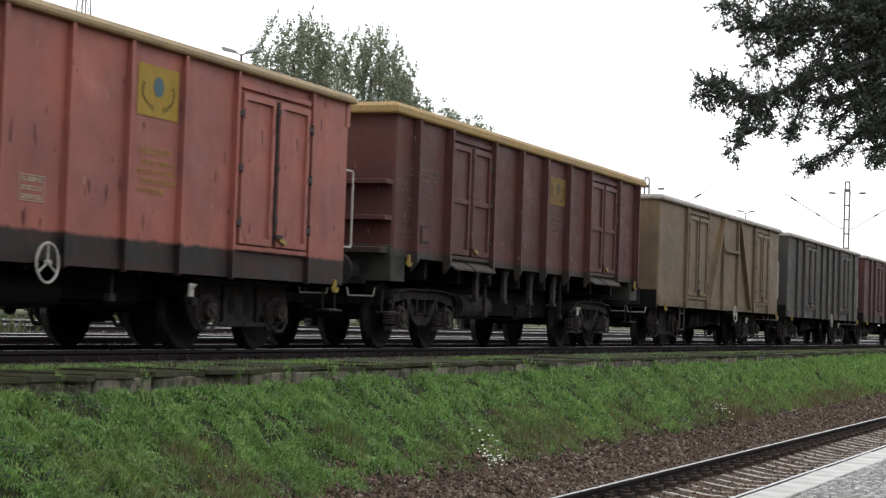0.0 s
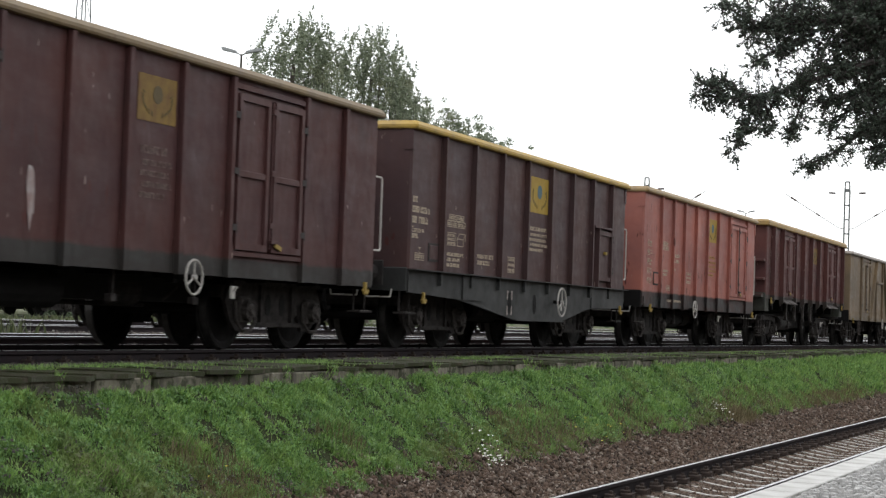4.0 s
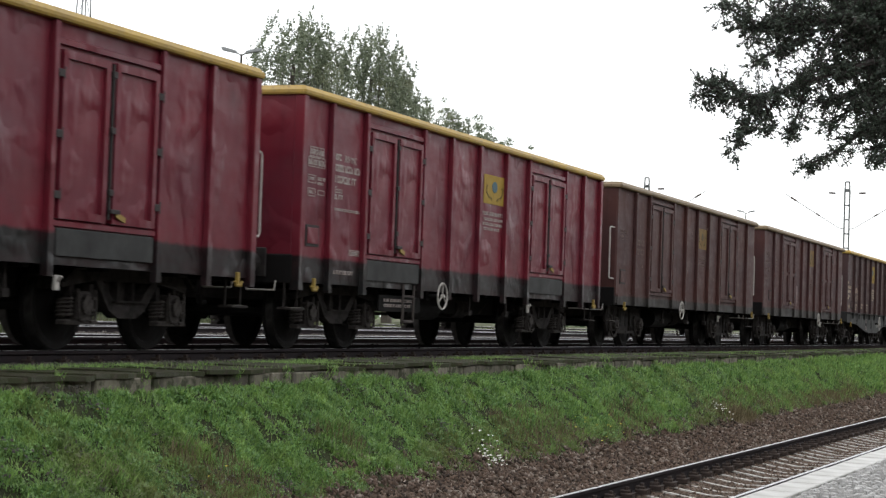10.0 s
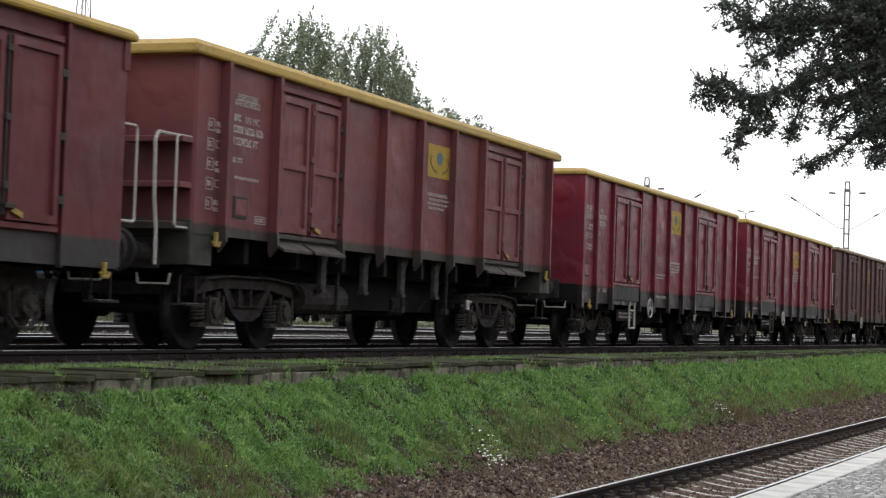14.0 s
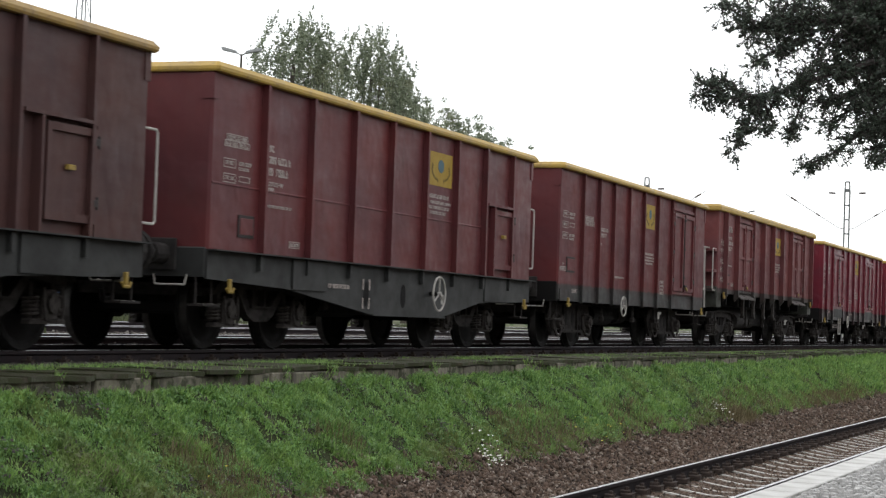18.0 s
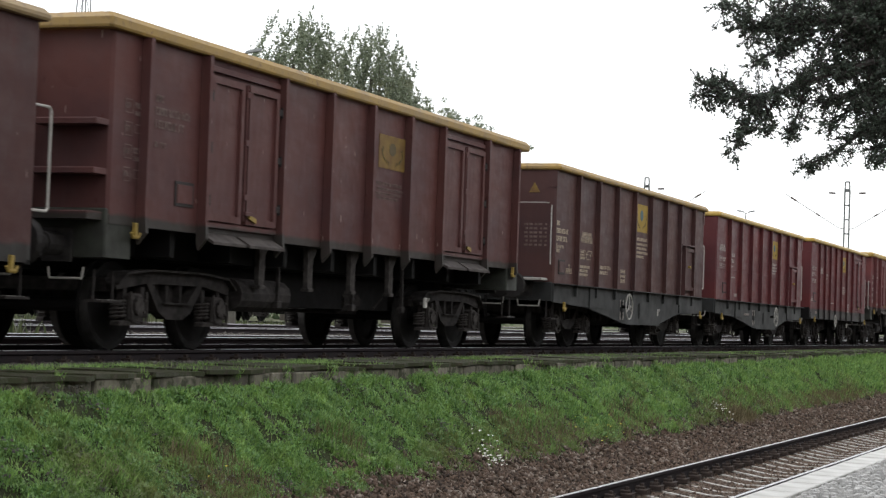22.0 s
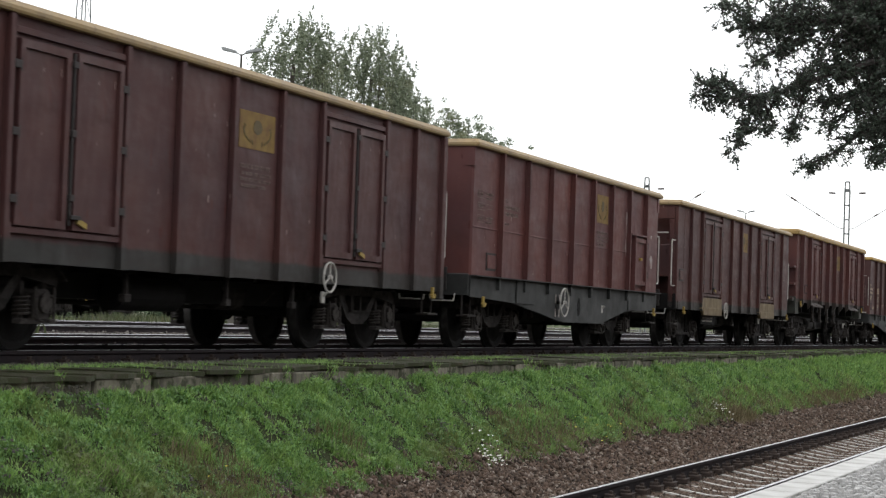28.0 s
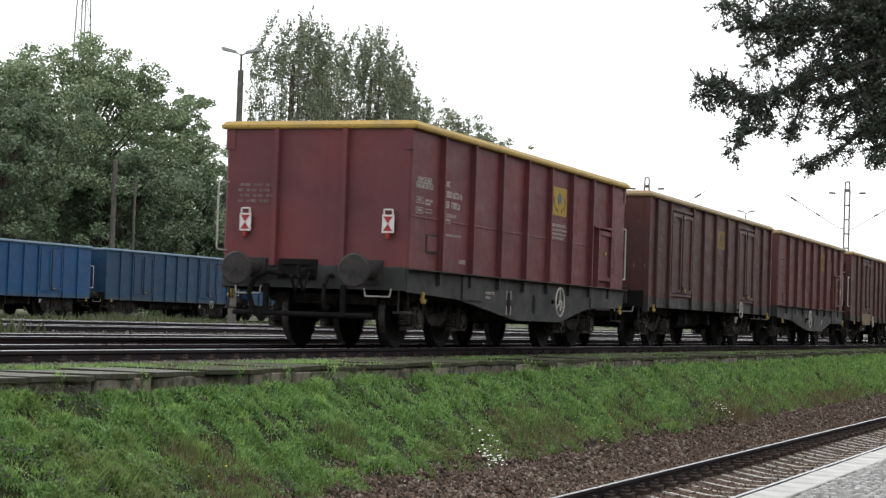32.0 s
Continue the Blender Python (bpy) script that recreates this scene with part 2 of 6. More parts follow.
                v.append((c[0] + q[0], c[1] + q[1], c[2] + q[2]) if axis == 1 else (c[0] + q[0], c[1] + q[2], c[2] + q[1]))
        for i in range(n):
            for j in range(m):
                f.append((i * m + j, i * m + (j + 1) % m, ((i + 1) % n) * m + (j + 1) % m, ((i + 1) % n) * m + j))
        return self.add(v, f)

    def mesh(self, name, *mats, smooth=False):
        me = bpy.data.meshes.new(name)
        me.from_pydata(self.v, [], self.f)
        for m in mats:
            me.materials.append(m)
        if len(mats) > 1:
            me.polygons.foreach_set("material_index", self.k)
        bm = bmesh.new()
        bm.from_mesh(me)
        bmesh.ops.recalc_face_normals(bm, faces=bm.faces)
        bm.to_mesh(me)
        bm.free()
        if smooth:
            me.polygons.foreach_set("use_smooth", [True] * len(me.polygons))
        return me


def part(name, mesh, material, parent, label="", at=None):
    """Links a mesh as one part under a thing; the material sits on the object, so that alike parts share a mesh."""
    ob = new(name, mesh)
    ob.parent = parent
    if at is not None:
        ob.matrix_basis = at
    if material is not None:
        if not mesh.materials:
            mesh.materials.append(material)
        elif mesh.materials[0] != material:
            ob.material_slots[0].link = "OBJECT"
            ob.material_slots[0].material = material
    if label:
        tagged(ob, label)
    return ob


CACHE = {}


def cached(key, make):
    if key not in CACHE:
        CACHE[key] = make()
    return CACHE[key]


# ---- ground, bank and platform: heights ----
NEAR_TURN = -0.012      # the platform track closes in on the train's track by this much per metre


def rail_y(x):
    return 5.55 + NEAR_TURN * (x - 22)


def soft_noise(x, y, s, seed=0.0):
    return noise.noise(Vector((x * s, y * s, seed)))


def bank_height(x, y):
    """Height of the ground: ballast by the platform track, the grassy bank, the yard."""
    foot = 7.15 + 0.22 * soft_noise(x, 0, 0.35, 3.0) + 0.12 * soft_noise(x, 0, 1.3, 5.0)
    knots = [(-400, -1.5), (4.15, -1.497), (4.62, -1.557), (4.98, -1.557), (5.40, -1.497), (6.25, -1.47), (foot, -1.27), (foot + 0.42, -0.96), (8.02, -0.56), (8.30, -0.33), (9.3, -0.30), (9.42, -0.15), (32, -0.14), (46, -0.1), (90000, -0.1)]
    across = y - NEAR_TURN * (max(10, min(60, x)) - 22) if y < 6 else y
    for (a, p), (b, q) in zip(knots, knots[1:]):
        if across <= b:
            z = p + (q - p) * max(0.0, (across - a) / (b - a))
            break
    if 5.9 < y < 8.32:
        z += 0.05 * soft_noise(x, y, 1.1) + 0.025 * soft_noise(x, y, 4.0)
    return z


def make_ground():
    k = Mat("track_side_earth", 0.95, 0, 0.15)
    y = k.axis(1)
    wob = k.math("ADD", y, k.ramp(k.noise(0.8, 6), 0, 1, -0.45, 0.45))
    fine, mid = k.noise(22, 5), k.noise(5, 5)
    gravel = k.mix(k.ramp(fine, 0.35, 0.65), (0.045, 0.033, 0.026), (0.13, 0.095, 0.072))
    soil = k.mix(k.ramp(mid, 0.35, 0.65), (0.024, 0.028, 0.014), (0.045, 0.055, 0.022))
    yard = k.mix(k.ramp(fine, 0.35, 0.65), (0.05, 0.045, 0.04), (0.13, 0.12, 0.11))
    meadow = k.mix(k.ramp(mid, 0.35, 0.65), (0.075, 0.09, 0.045), (0.135, 0.135, 0.09))
    c = k.mix(k.ramp(wob, 7.0, 7.2), gravel, soil)
    c = k.mix(k.ramp(wob, 9.3, 9.6), c, yard)
    c = k.mix(k.ramp(wob, 31.0, 33.0), c, meadow)
    k.color(c).bump(fine, 0.8, 0.03)
    xs = sorted(set([-300, -120, -40, -10] + [0.25 * i for i in range(40, 480)] + [4.0 * i for i in range(30, 100)] + [450, 600, 900, 1500, 3000]))
    ys = [-400, -150, -60, -20, -5, 0, 3] + [3.6 + 0.1 * i for i in range(23)] + [6.0, 6.1] + [6.25 + 0.13 * i for i in range(16)] + [8.30, 9.3, 9.42, 10, 12, 14, 16, 18, 20, 24, 28, 32, 38, 46, 60, 90, 150, 300, 700, 2000]
    v = [(x, y, bank_height(x, y)) for x in xs for y in ys]
    n = len(ys)
    f = [(i * n + j, (i + 1) * n + j, (i + 1) * n + j + 1, i * n + j + 1) for i in range(len(xs) - 1) for j in range(n - 1)]
    me = bpy.data.meshes.new("ground")
    me.from_pydata(v, [], f)
    me.materials.append(k.m)
    me.polygons.foreach_set("use_smooth", [True] * len(f))
    return tagged(new("ground", me), "stony yard ground with a steep grassy bank", "ground", kind="structure")


make_ground()

# ---- tracks ----
RAIL_STEEL = worn("rusty_rail_side", (0.020, 0.0165, 0.019), (0.034, 0.026, 0.027), 0.85, 0.0, 6, 0.3, spec=0.15)
RAIL_TOP = worn("polished_rail_head", (0.62, 0.62, 0.63), (0.5, 0.5, 0.5), 0.3, 1.0, 5, 0.05)
CONCRETE_SLEEPER = worn("pale_concrete_sleeper", (0.62, 0.60, 0.57), (0.46, 0.44, 0.41), 0.5, 0, 7, 0.2)
WOOD_SLEEPER = worn("tarred_wood_sleeper", (0.04, 0.034, 0.029), (0.075, 0.062, 0.05), 0.9, 0, 7, 0.5)
CLIP_IRON = worn("rusty_rail_clip", (0.06, 0.04, 0.032), (0.035, 0.028, 0.025), 0.85, 0, 20, 0.4)


def rail_mesh(x0, x1):
    g = G()
    side = [(-0.075, -0.172), (0.075, -0.172), (0.075, -0.160), (0.012, -0.138), (0.010, -0.052), (0.036, -0.038), (0.036, -0.006), (-0.036, -0.006), (-0.036, -0.038), (-0.010, -0.052), (-0.012, -0.138), (-0.075, -0.160)]
    g.prism(side, x0, x1, 0)
    g.use(1).prism([(-0.018, -0.0055), (0.018, -0.0055), (0.014, 0.0), (-0.014, 0.0)], x0, x1, 0)
    return g.mesh("rail", RAIL_STEEL, RAIL_TOP)


def track(y, z, x0, x1, s0, s1, material, label, turn=0.0, clips=False, width=0.25, half=1.28):
    """A track whose centre is at y where x is 22; sleepers stand from s0 to s1 only."""
    base = tagged(new("railway_track"), label, "railway track", kind="structure")
    base.matrix_basis = Matrix.Translation((22, y, z)) @ Matrix.Rotation(math.atan(turn), 4, "Z")
    rm = cached(("rail", x0, x1), lambda: rail_mesh(x0, x1))
    for side in (-0.7525, 0.7525):
        part("rail", rm, None, base, "steel rail with a shiny worn head", pose(0, side, 0))
    w = width / 2
    sm = cached(("sleeper", half, width), lambda: G().prism([(-w - 0.02, -0.34), (w + 0.02, -0.34), (w - 0.02, -0.178), (-w + 0.02, -0.178)], -half, half, 1).mesh("sleeper"))
    if clips and turn:
        prof = [(-1.28, -0.42), (1.28, -0.42), (1.28, -0.20), (1.05, -0.178), (0.60, -0.178), (0.17, -0.243), (-0.17, -0.243), (-0.60, -0.178), (-1.05, -0.178), (-1.28, -0.20)]
        sm = G().prism([(y, z) for y, z in prof], -w, w, 0).mesh("sleeper")
    g = G()
    for sx in (-1, 1):
        g.box(-0.09, 0.09, sx * 0.055, sx * 0.175, -0.178, -0.118, 0.012)
        g.box(-0.045, 0.045, sx * 0.045, sx * 0.135, -0.118, -0.085, 0.010)
        g.cyl((0, sx * 0.10, -0.09), (0, sx * 0.10, -0.055), 0.028, 6)
    cm = cached("clip", lambda: g.mesh("rail_clip"))
    x, i = s0, 0
    while x < s1:
        m = pose(x + random.uniform(-0.03, 0.03), random.uniform(-0.03, 0.03), random.uniform(-0.012, 0.0), 0, 0, random.uniform(-0.7, 0.7))
        part("sleeper", sm, material, base, "", m)
        if clips:
            part("rail_clip", cm, CLIP_IRON, base, "", pose(x, 0.7525 if turn else -0.7525, 0))
        x += 0.62
    return base


TRACK_Y = 10.93
track(5.55 - 0.7525, -1.3, -80, 600, -6, 78, CONCRETE_SLEEPER, "platform track with pale concrete sleepers in brown ballast", NEAR_TURN, True, 0.072)
track(TRACK_Y, 0.0, -120, 700, -9, 80, WOOD_SLEEPER, "freight track on dark sleepers under the passing train", 0.0, True)
track(15.49, 0.0, -120, 700, -6, 40, WOOD_SLEEPER, "empty yard track beside the freight track")
track(23.6, 0.0, -120, 700, 0, 45, WOOD_SLEEPER, "empty yard track with rusty rails")
track(29.5, 0.02, -120, 700, 0, 1, WOOD_SLEEPER, "overgrown yard track")
track(45.25, -0.02, -120, 700, 20, 60, WOOD_SLEEPER, "siding under the parked blue wagons")


# ---- wagons: every part is drawn in the wagon's own space, x forward from the middle, z from the rail head ----
HW = 1.405              # half width over the side sheets
WHEEL_R = 0.46


def outline(l, w, c):
    return [(-l, -w + c), (-l + c, -w), (l - c, -w), (l, -w + c), (l, w - c), (l - c, w), (-l + c, w), (-l, w - c)]


def ring_mesh(name, l, w, c, t, z0, z1, bevel=0.0):
    g = G()
    a, b = outline(l, w, c), outline(l - t, w - t, max(0.01, c - 0.4 * t))
    n = len(a)
    top = outline(l - 2.2 * bevel, w - 2.2 * bevel, c) if bevel else a
    lo = outline(l - bevel * 0.6, w - bevel * 0.6, c) if bevel else a
    v = [(x, y, z0) for x, y in lo] + [(x, y, z0 + bevel) for x, y in a] + [(x, y, z1 - 2.5 * bevel) for x, y in a] + [(x, y, z1) for x, y in top] + [(x, y, z1) for x, y in b] + [(x, y, z0) for x, y in b]
    f = []
    for k in range(6):
        for i in range(n):
            j = (i + 1) % n
            f.append((k * n + i, k * n + j, ((k + 1) % 6) * n + j, ((k + 1) % 6) * n + i))
    g.add(v, f)
    return g.mesh(name)


def wheelset_mesh():
    g = G()
    for s in (-1, 1):
        prof = [(0.09, 0.80), (0.11, 0.795), (0.13, 0.782), (0.37, 0.772), (0.40, 0.79), (0.452, 0.80), (0.458, 0.795)]
        g.use(0).lathe([(r, s * a) for r, a in prof], n=28)
        g.use(1).lathe([(r, s * a) for r, a in [(0.458, 0.795), (WHEEL_R, 0.70)]], n=28)
        g.use(0).lathe([(r, s * a) for r, a in [(WHEEL_R, 0.70), (0.487, 0.69), (0.487, 0.672), (0.46, 0.665), (0.39, 0.665), (0.36, 0.71), (0.12, 0.70), (0.085, 0.66)]], n=28)
    g.use(0).cyl((0, -1.02, 0), (0, 1.02, 0), 0.075, 12)
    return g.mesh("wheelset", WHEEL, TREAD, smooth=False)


def spring_mesh():
    """A coil drawn as one bent tube."""
    v, f, n, m = [], [], 54, 5
    for i in range(n):
        a = 2 * math.pi * 5 * i / (n - 1)
        for j in range(m):
            b = 2 * math.pi * j / m
            r = 0.075 + 0.016 * math.cos(b)
            v.append((r * math.cos(a), r * math.sin(a), 0.19 * i / (n - 1) + 0.016 * math.sin(b)))
    for i in range(n - 1):
        for j in range(m):
            f.append((i * m + j, i * m + (j + 1) % m, (i + 1) * m + (j + 1) % m, (i + 1) * m + j))
    return G().add(v, f).mesh("spring")


def side_frame_mesh(style, s):
    g = G()
    if style == "cast":
        a, b = s * 0.93, s * 1.05
        g.prism([(-1.25, 0.70), (-1.1, 0.80), (-0.55, 0.84), (0.55, 0.84), (1.1, 0.80), (1.25, 0.70), (1.22, 0.62), (0.62, 0.70), (-0.62, 0.70), (-1.22, 0.62)], a, b, 1)
        for q in (-1, 1):
            g.prism([(q * 0.62, 0.70), (q * 0.48, 0.70), (q * 0.26, 0.50), (q * 0.18, 0.33), (q * 0.36, 0.41)], a, b, 1)
            g.box(q * 0.15 - 0.025, q * 0.15 + 0.025, min(a, s * 1.03), max(a, s * 1.03), 0.50, 0.70)
        g.prism([(-0.26, 0.50), (0.26, 0.50), (0.18, 0.33), (-0.18, 0.33)], a, b, 1)
        g.box(-0.30, 0.30, min(a, s * 1.09), max(a, s * 1.09), 0.49, 0.508)
        # a plate along the top edge that stands out over the side
        top_edge = [(-1.29, 0.69), (-1.12, 0.805), (-0.55, 0.85), (0.55, 0.85), (1.12, 0.805), (1.29, 0.69)]
        g.prism(top_edge + [(x, z - 0.022) for x, z in reversed(top_edge)], s * 0.90, s * 1.12, 1)
        for x in (-1.02, -0.66, 0.66, 1.02):
            g.box(x - 0.035, x + 0.035, s * 0.95, s * 1.03, 0.30, 0.66)
    else:
        a, b = s * 0.95, s * 1.0
        g.prism([(-1.3, 0.58), (-1.15, 0.80), (1.15, 0.80), (1.3, 0.58), (1.16, 0.34), (1.02, 0.22), (0.78, 0.22), (0.62, 0.42), (0.40, 0.30), (0.30, 0.26), (-0.30, 0.26), (-0.40, 0.30), (-0.62, 0.42), (-0.78, 0.22), (-1.02, 0.22), (-1.16, 0.34)], a, b, 1)
        g.box(-1.2, 1.2, s * 1.0, s * 1.05, 0.76, 0.80)
        g.box(-0.62, 0.62, s * 1.0, s * 1.045, 0.27, 0.32)
        for q in (-0.42, 0.42):
            g.box(q - 0.03, q + 0.03, s * 1.0, s * 1.04, 0.32, 0.76)
        # flat dark ovals on the closed plate, painted as the shade inside its cutouts
        g.use(1)
        for q in (-0.19, 0.19):
            g.prism([(q + 0.075 * math.cos(i * math.pi / 6), 0.53 + 0.13 * math.sin(i * math.pi / 6)) for i in range(12)], s * 1.0, s * 1.004, 1)
        g.use(0)
    return g.mesh("side_frame", BOGIE, UNDER)


def bolster_mesh():
    g = G().box(-0.28, 0.28, -0.95, 0.95, 0.50, 0.74)
    g.cyl((0, 0, 0.7), (0, 0, 0.98), 0.22, 12)
    return g.mesh("bogie", BOGIE)


def axlebox_mesh(style):
    g = G()
    if style == "cast":
        g.box(-0.13, 0.13, -0.09, 0.09, -0.15, 0.13, 0.03)
        g.cyl((0, -0.09, 0), (0, -0.125, 0), 0.10, 12)
        g.box(-0.30, 0.30, -0.06, 0.06, -0.20, -0.15, 0.015)
        for q in (-1, 1):       # straps that hold the springs
            g.pipe([(q * 0.16, -0.10, 0.15), (q * 0.16, -0.11, -0.05), (q * 0.13, -0.12, -0.16), (q * 0.05, -0.12, -0.17)], 0.016, 6)
            g.cyl((q * 0.075, -0.125, 0.06), (q * 0.075, -0.14, 0.06), 0.018, 6)
            g.cyl((q * 0.075, -0.125, -0.06), (q * 0.075, -0.14, -0.06), 0.018, 6)
    else:
        g.box(-0.14, 0.14, -0.05, 0.09, -0.14, 0.16, 0.03)
        g.cyl((0, -0.05, 0), (0, -0.12, 0), 0.125, 14)
        g.cyl((0, -0.12, 0), (0, -0.15, 0), 0.075, 12, 0.05)
        for i in range(6):
            a = math.pi * i / 3
            g.cyl((0.1 * math.cos(a), -0.12, 0.1 * math.sin(a)), (0.1 * math.cos(a), -0.135, 0.1 * math.sin(a)), 0.014, 6)
        g.pipe([(-0.22, -0.02, 0.10), (-0.24, -0.05, -0.12), (-0.10, -0.06, -0.24), (0.10, -0.06, -0.24), (0.24, -0.05, -0.12), (0.22, -0.02, 0.10)], 0.022, 6)
    return g.mesh("axle_box")


def emblem_meshes():
    g = G().box(-0.47, 0.47, -0.004, 0.0, -0.225, 0.225)
    panel = g.mesh("emblem")
    n = 20
    disc = G().prism([(0.118 * math.cos(2 * math.pi * i / n), 0.088 * math.sin(2 * math.pi * i / n) + 0.045) for i in range(n)], -0.008, -0.004, 1).mesh("globe")
    d = G()
    for s in (-1, 1):
        for i in range(8):
            a = radians(22 - 13 * i)
            x, z = s * 0.36 * math.cos(a), -0.005 + 0.15 * math.sin(a)
            t = 0.5 + 0.1 * i
            ux, uz = s * 0.027 * math.cos(t), 0.027 * math.sin(t)
            px, pz = -uz * 0.34, ux * 0.34
            d.prism([(x - ux - px, z - uz - pz), (x + ux - px, z + uz - pz), (x + ux + px, z + uz + pz), (x - ux + px, z - uz + pz)], -0.008, -0.004, 1)
    return panel, disc, d.mesh("dash_wreath")


def glyph(g, x, z, w, h, rng):
    """One bar-built character of the given size; x, z is its upper left corner."""
    t = w * 0.34
    g.box(x, x + t, -0.003, 0.0, z - h, z)
    if rng.random() < 0.75:
        g.box(x + t, x + w, -0.003, 0.0, z - h * 0.24, z)
    if rng.random() < 0.75:
        g.box(x + t, x + w, -0.003, 0.0, z - h, z - h * 0.78)
    if rng.random() < 0.5:
        g.box(x + w - t, x + w, -0.003, 0.0, z - h * 0.78, z - h * 0.24)


def text_row(g, x, z, w, h, rng, full=1.0):
    """A row of words of uneven length, in bars."""
    end, c = x + w * full, h * 0.58
    while x + c < end:
        for _ in range(rng.randint(2, 7)):
            if x + c > end:
                break
            glyph(g, x, z, c, h, rng)
            x += c * 1.28
        x += c * 0.7


def edged(g, x, z, w, h, t=0.009):
    for a, b, c, d in ((x, x + w, z - t, z), (x, x + w, z - h, z - h + t), (x, x + t, z - h, z), (x + w - t, x + w, z - h, z)):
        g.box(a, b, -0.0035, 0.0, c, d)


def lettering_mesh(seed, rows, width, height):
    """Rows of small writing that cannot be read, as bars."""
    rng, g = random.Random(seed), G()
    for r in range(rows):
        text_row(g, 0, -r * height * 1.75, width, height, rng, rng.uniform(0.7, 1.0))
    return g.mesh("lettering")


def mark_mesh(name, w, h):
    """A painted block of the given size on the wagon's side; 0, 0 is its upper left corner."""
    rng, g = random.Random(name), G()
    if name in ("note", "note2"):       # one bold line and some smaller ones
        n = 5 if h > 0.4 else 4 if name == "note" else 2
        step = h / (n + 0.4)
        for r in range(n):
            tall = step * (0.78 if r == 0 and n > 2 else 0.56)
            text_row(g, 0.06 * (r % 2) * w, -step * (r + (0.3 if r else 0)), w, tall, rng, 1.0 if r < n - 1 else 0.8)
    elif name == "grid":                # two rows of boxed figures
        for r in range(2):
            k = 5 if r else 4
            for i in range(k):
                cw = w * (0.82 if not r else 1.0) / k
                x = i * cw + (0.09 * w if not r else 0)
                edged(g, x, -r * h * 0.52, cw, h * 0.5, 0.008)
                glyph(g, x + cw * 0.18, -r * h * 0.52 - h * 0.12, cw * 0.26, h * 0.27, rng)
                glyph(g, x + cw * 0.54, -r * h * 0.52 - h * 0.12, cw * 0.26, h * 0.27, rng)
    elif name == "signs":               # small outlined signs one over another
        n = max(2, round(h / 0.2))
        step = h / n
        for r in range(n):
            z = -r * step
            edged(g, 0.06 * w, z, w * 0.40, step * 0.62)
            text_row(g, 0.12 * w, z - step * 0.16, w * 0.28, step * 0.26, rng)
            if r % 2 == 0:
                text_row(g, 0.56 * w, z - step * 0.1, w * 0.42, step * 0.26, rng)
                text_row(g, 0.56 * w, z - step * 0.48, w * 0.36, step * 0.2, rng)
            else:
                edged(g, 0.58 * w, z - step * 0.06, w * 0.36, step * 0.4)
    elif name == "number":              # the wagon's number in bars
        rows = ((0.0, 0.14, 0.28), (0.23, 0.15, 1.0), (0.47, 0.16, 0.9), (0.70, 0.13, 0.0), (0.88, 0.11, 0.38))
        for z, tall, full in rows:
            if full:
                text_row(g, 0, -h * z, w, h * tall, rng, full)
    elif name == "icons":
        edged(g, 0, 0, w * 0.44, h)
        for i in range(3):
            text_row(g, 0.04 * w, -h * (0.12 + 0.3 * i), w * 0.36, h * 0.2, rng)
        x, q = w * 0.54, h * 0.4
        edged(g, x, -q, w * 0.34, h - q)
        for a in (0.0, 0.34):
            g.prism([(x + a * w, -q), (x + a * w + 0.012, -q), (x + (a + 0.12) * w + 0.012, 0), (x + (a + 0.12) * w, 0)], -0.0035, 0, 1)
        g.box(x + 0.12 * w, x + 0.46 * w, -0.0035, 0, -0.01, 0).box(x + 0.46 * w - 0.01, x + 0.46 * w, -0.0035, 0, -h + q, 0)
    elif name == "table":
        edged(g, 0, -h * 0.45, w, h * 0.55)
        for i in (1, 2):
            g.box(w * i / 3, w * i / 3 + 0.009, -0.0035, 0, -h, -h * 0.45)
        g.box(w * 0.5 - 0.005, w * 0.5 + 0.005, -0.0035, 0, -h * 0.45, 0).box(w * 0.36, w * 0.64, -0.0035, 0, -0.012, 0)
        text_row(g, w * 0.06, -h * 0.58, w * 0.86, h * 0.26, rng)
    elif name in ("box", "box2", "dates"):
        edged(g, 0, 0, w, h)
        n = max(1, round(h / 0.08))
        for r in range(n):
            text_row(g, 0.10 * w, -h * (r + 0.24) / n, w * 0.84, h * 0.52 / n, rng)
    else:                               # line, lines, station, frame
        n = {"lines": 3, "station": 2}.get(name, 1 if h < 0.12 else 2)
        for r in range(n):
            text_row(g, 0, -h * r / n, w, max(0.03, h * 0.66 / n), rng, 1.0 if r == 0 else 0.8)
    return g.mesh("lettering")


def words_mesh(text, size):
    cu = bpy.data.curves.new("words", "FONT")
    cu.body, cu.size, cu.extrude = text, size, 0.001
    ob = bpy.data.objects.new("words", cu)
    scene.collection.objects.link(ob)
    me = bpy.data.meshes.new_from_object(ob.evaluated_get(bpy.context.evaluated_depsgraph_get()))
    bpy.data.objects.remove(ob)
    me.transform(Matrix.Rotation(radians(90), 4, "X"))
    me.name = "words"
    return me


def spoke_mesh(r):
    g = G()
    for i in range(3):
        a = radians(90 + 120 * i)
        g.cyl((0, 0, 0), (r * math.cos(a), 0, r * math.sin(a)), 0.011, 6)
    g.cyl((0, -0.03, 0), (0, 0.03, 0), 0.028, 10)
    return g.mesh("spokes")


def hook_mesh():
    g = G().box(-0.025, 0.025, -0.04, 0, -0.02, 0.13, 0.006)
    for s in (-1, 1):
        g.pipe([(0, -0.03, -0.01), (s * 0.05, -0.03, -0.015), (s * 0.085, -0.03, 0.03)], 0.018, 6)
    return g.mesh("rope_hook")


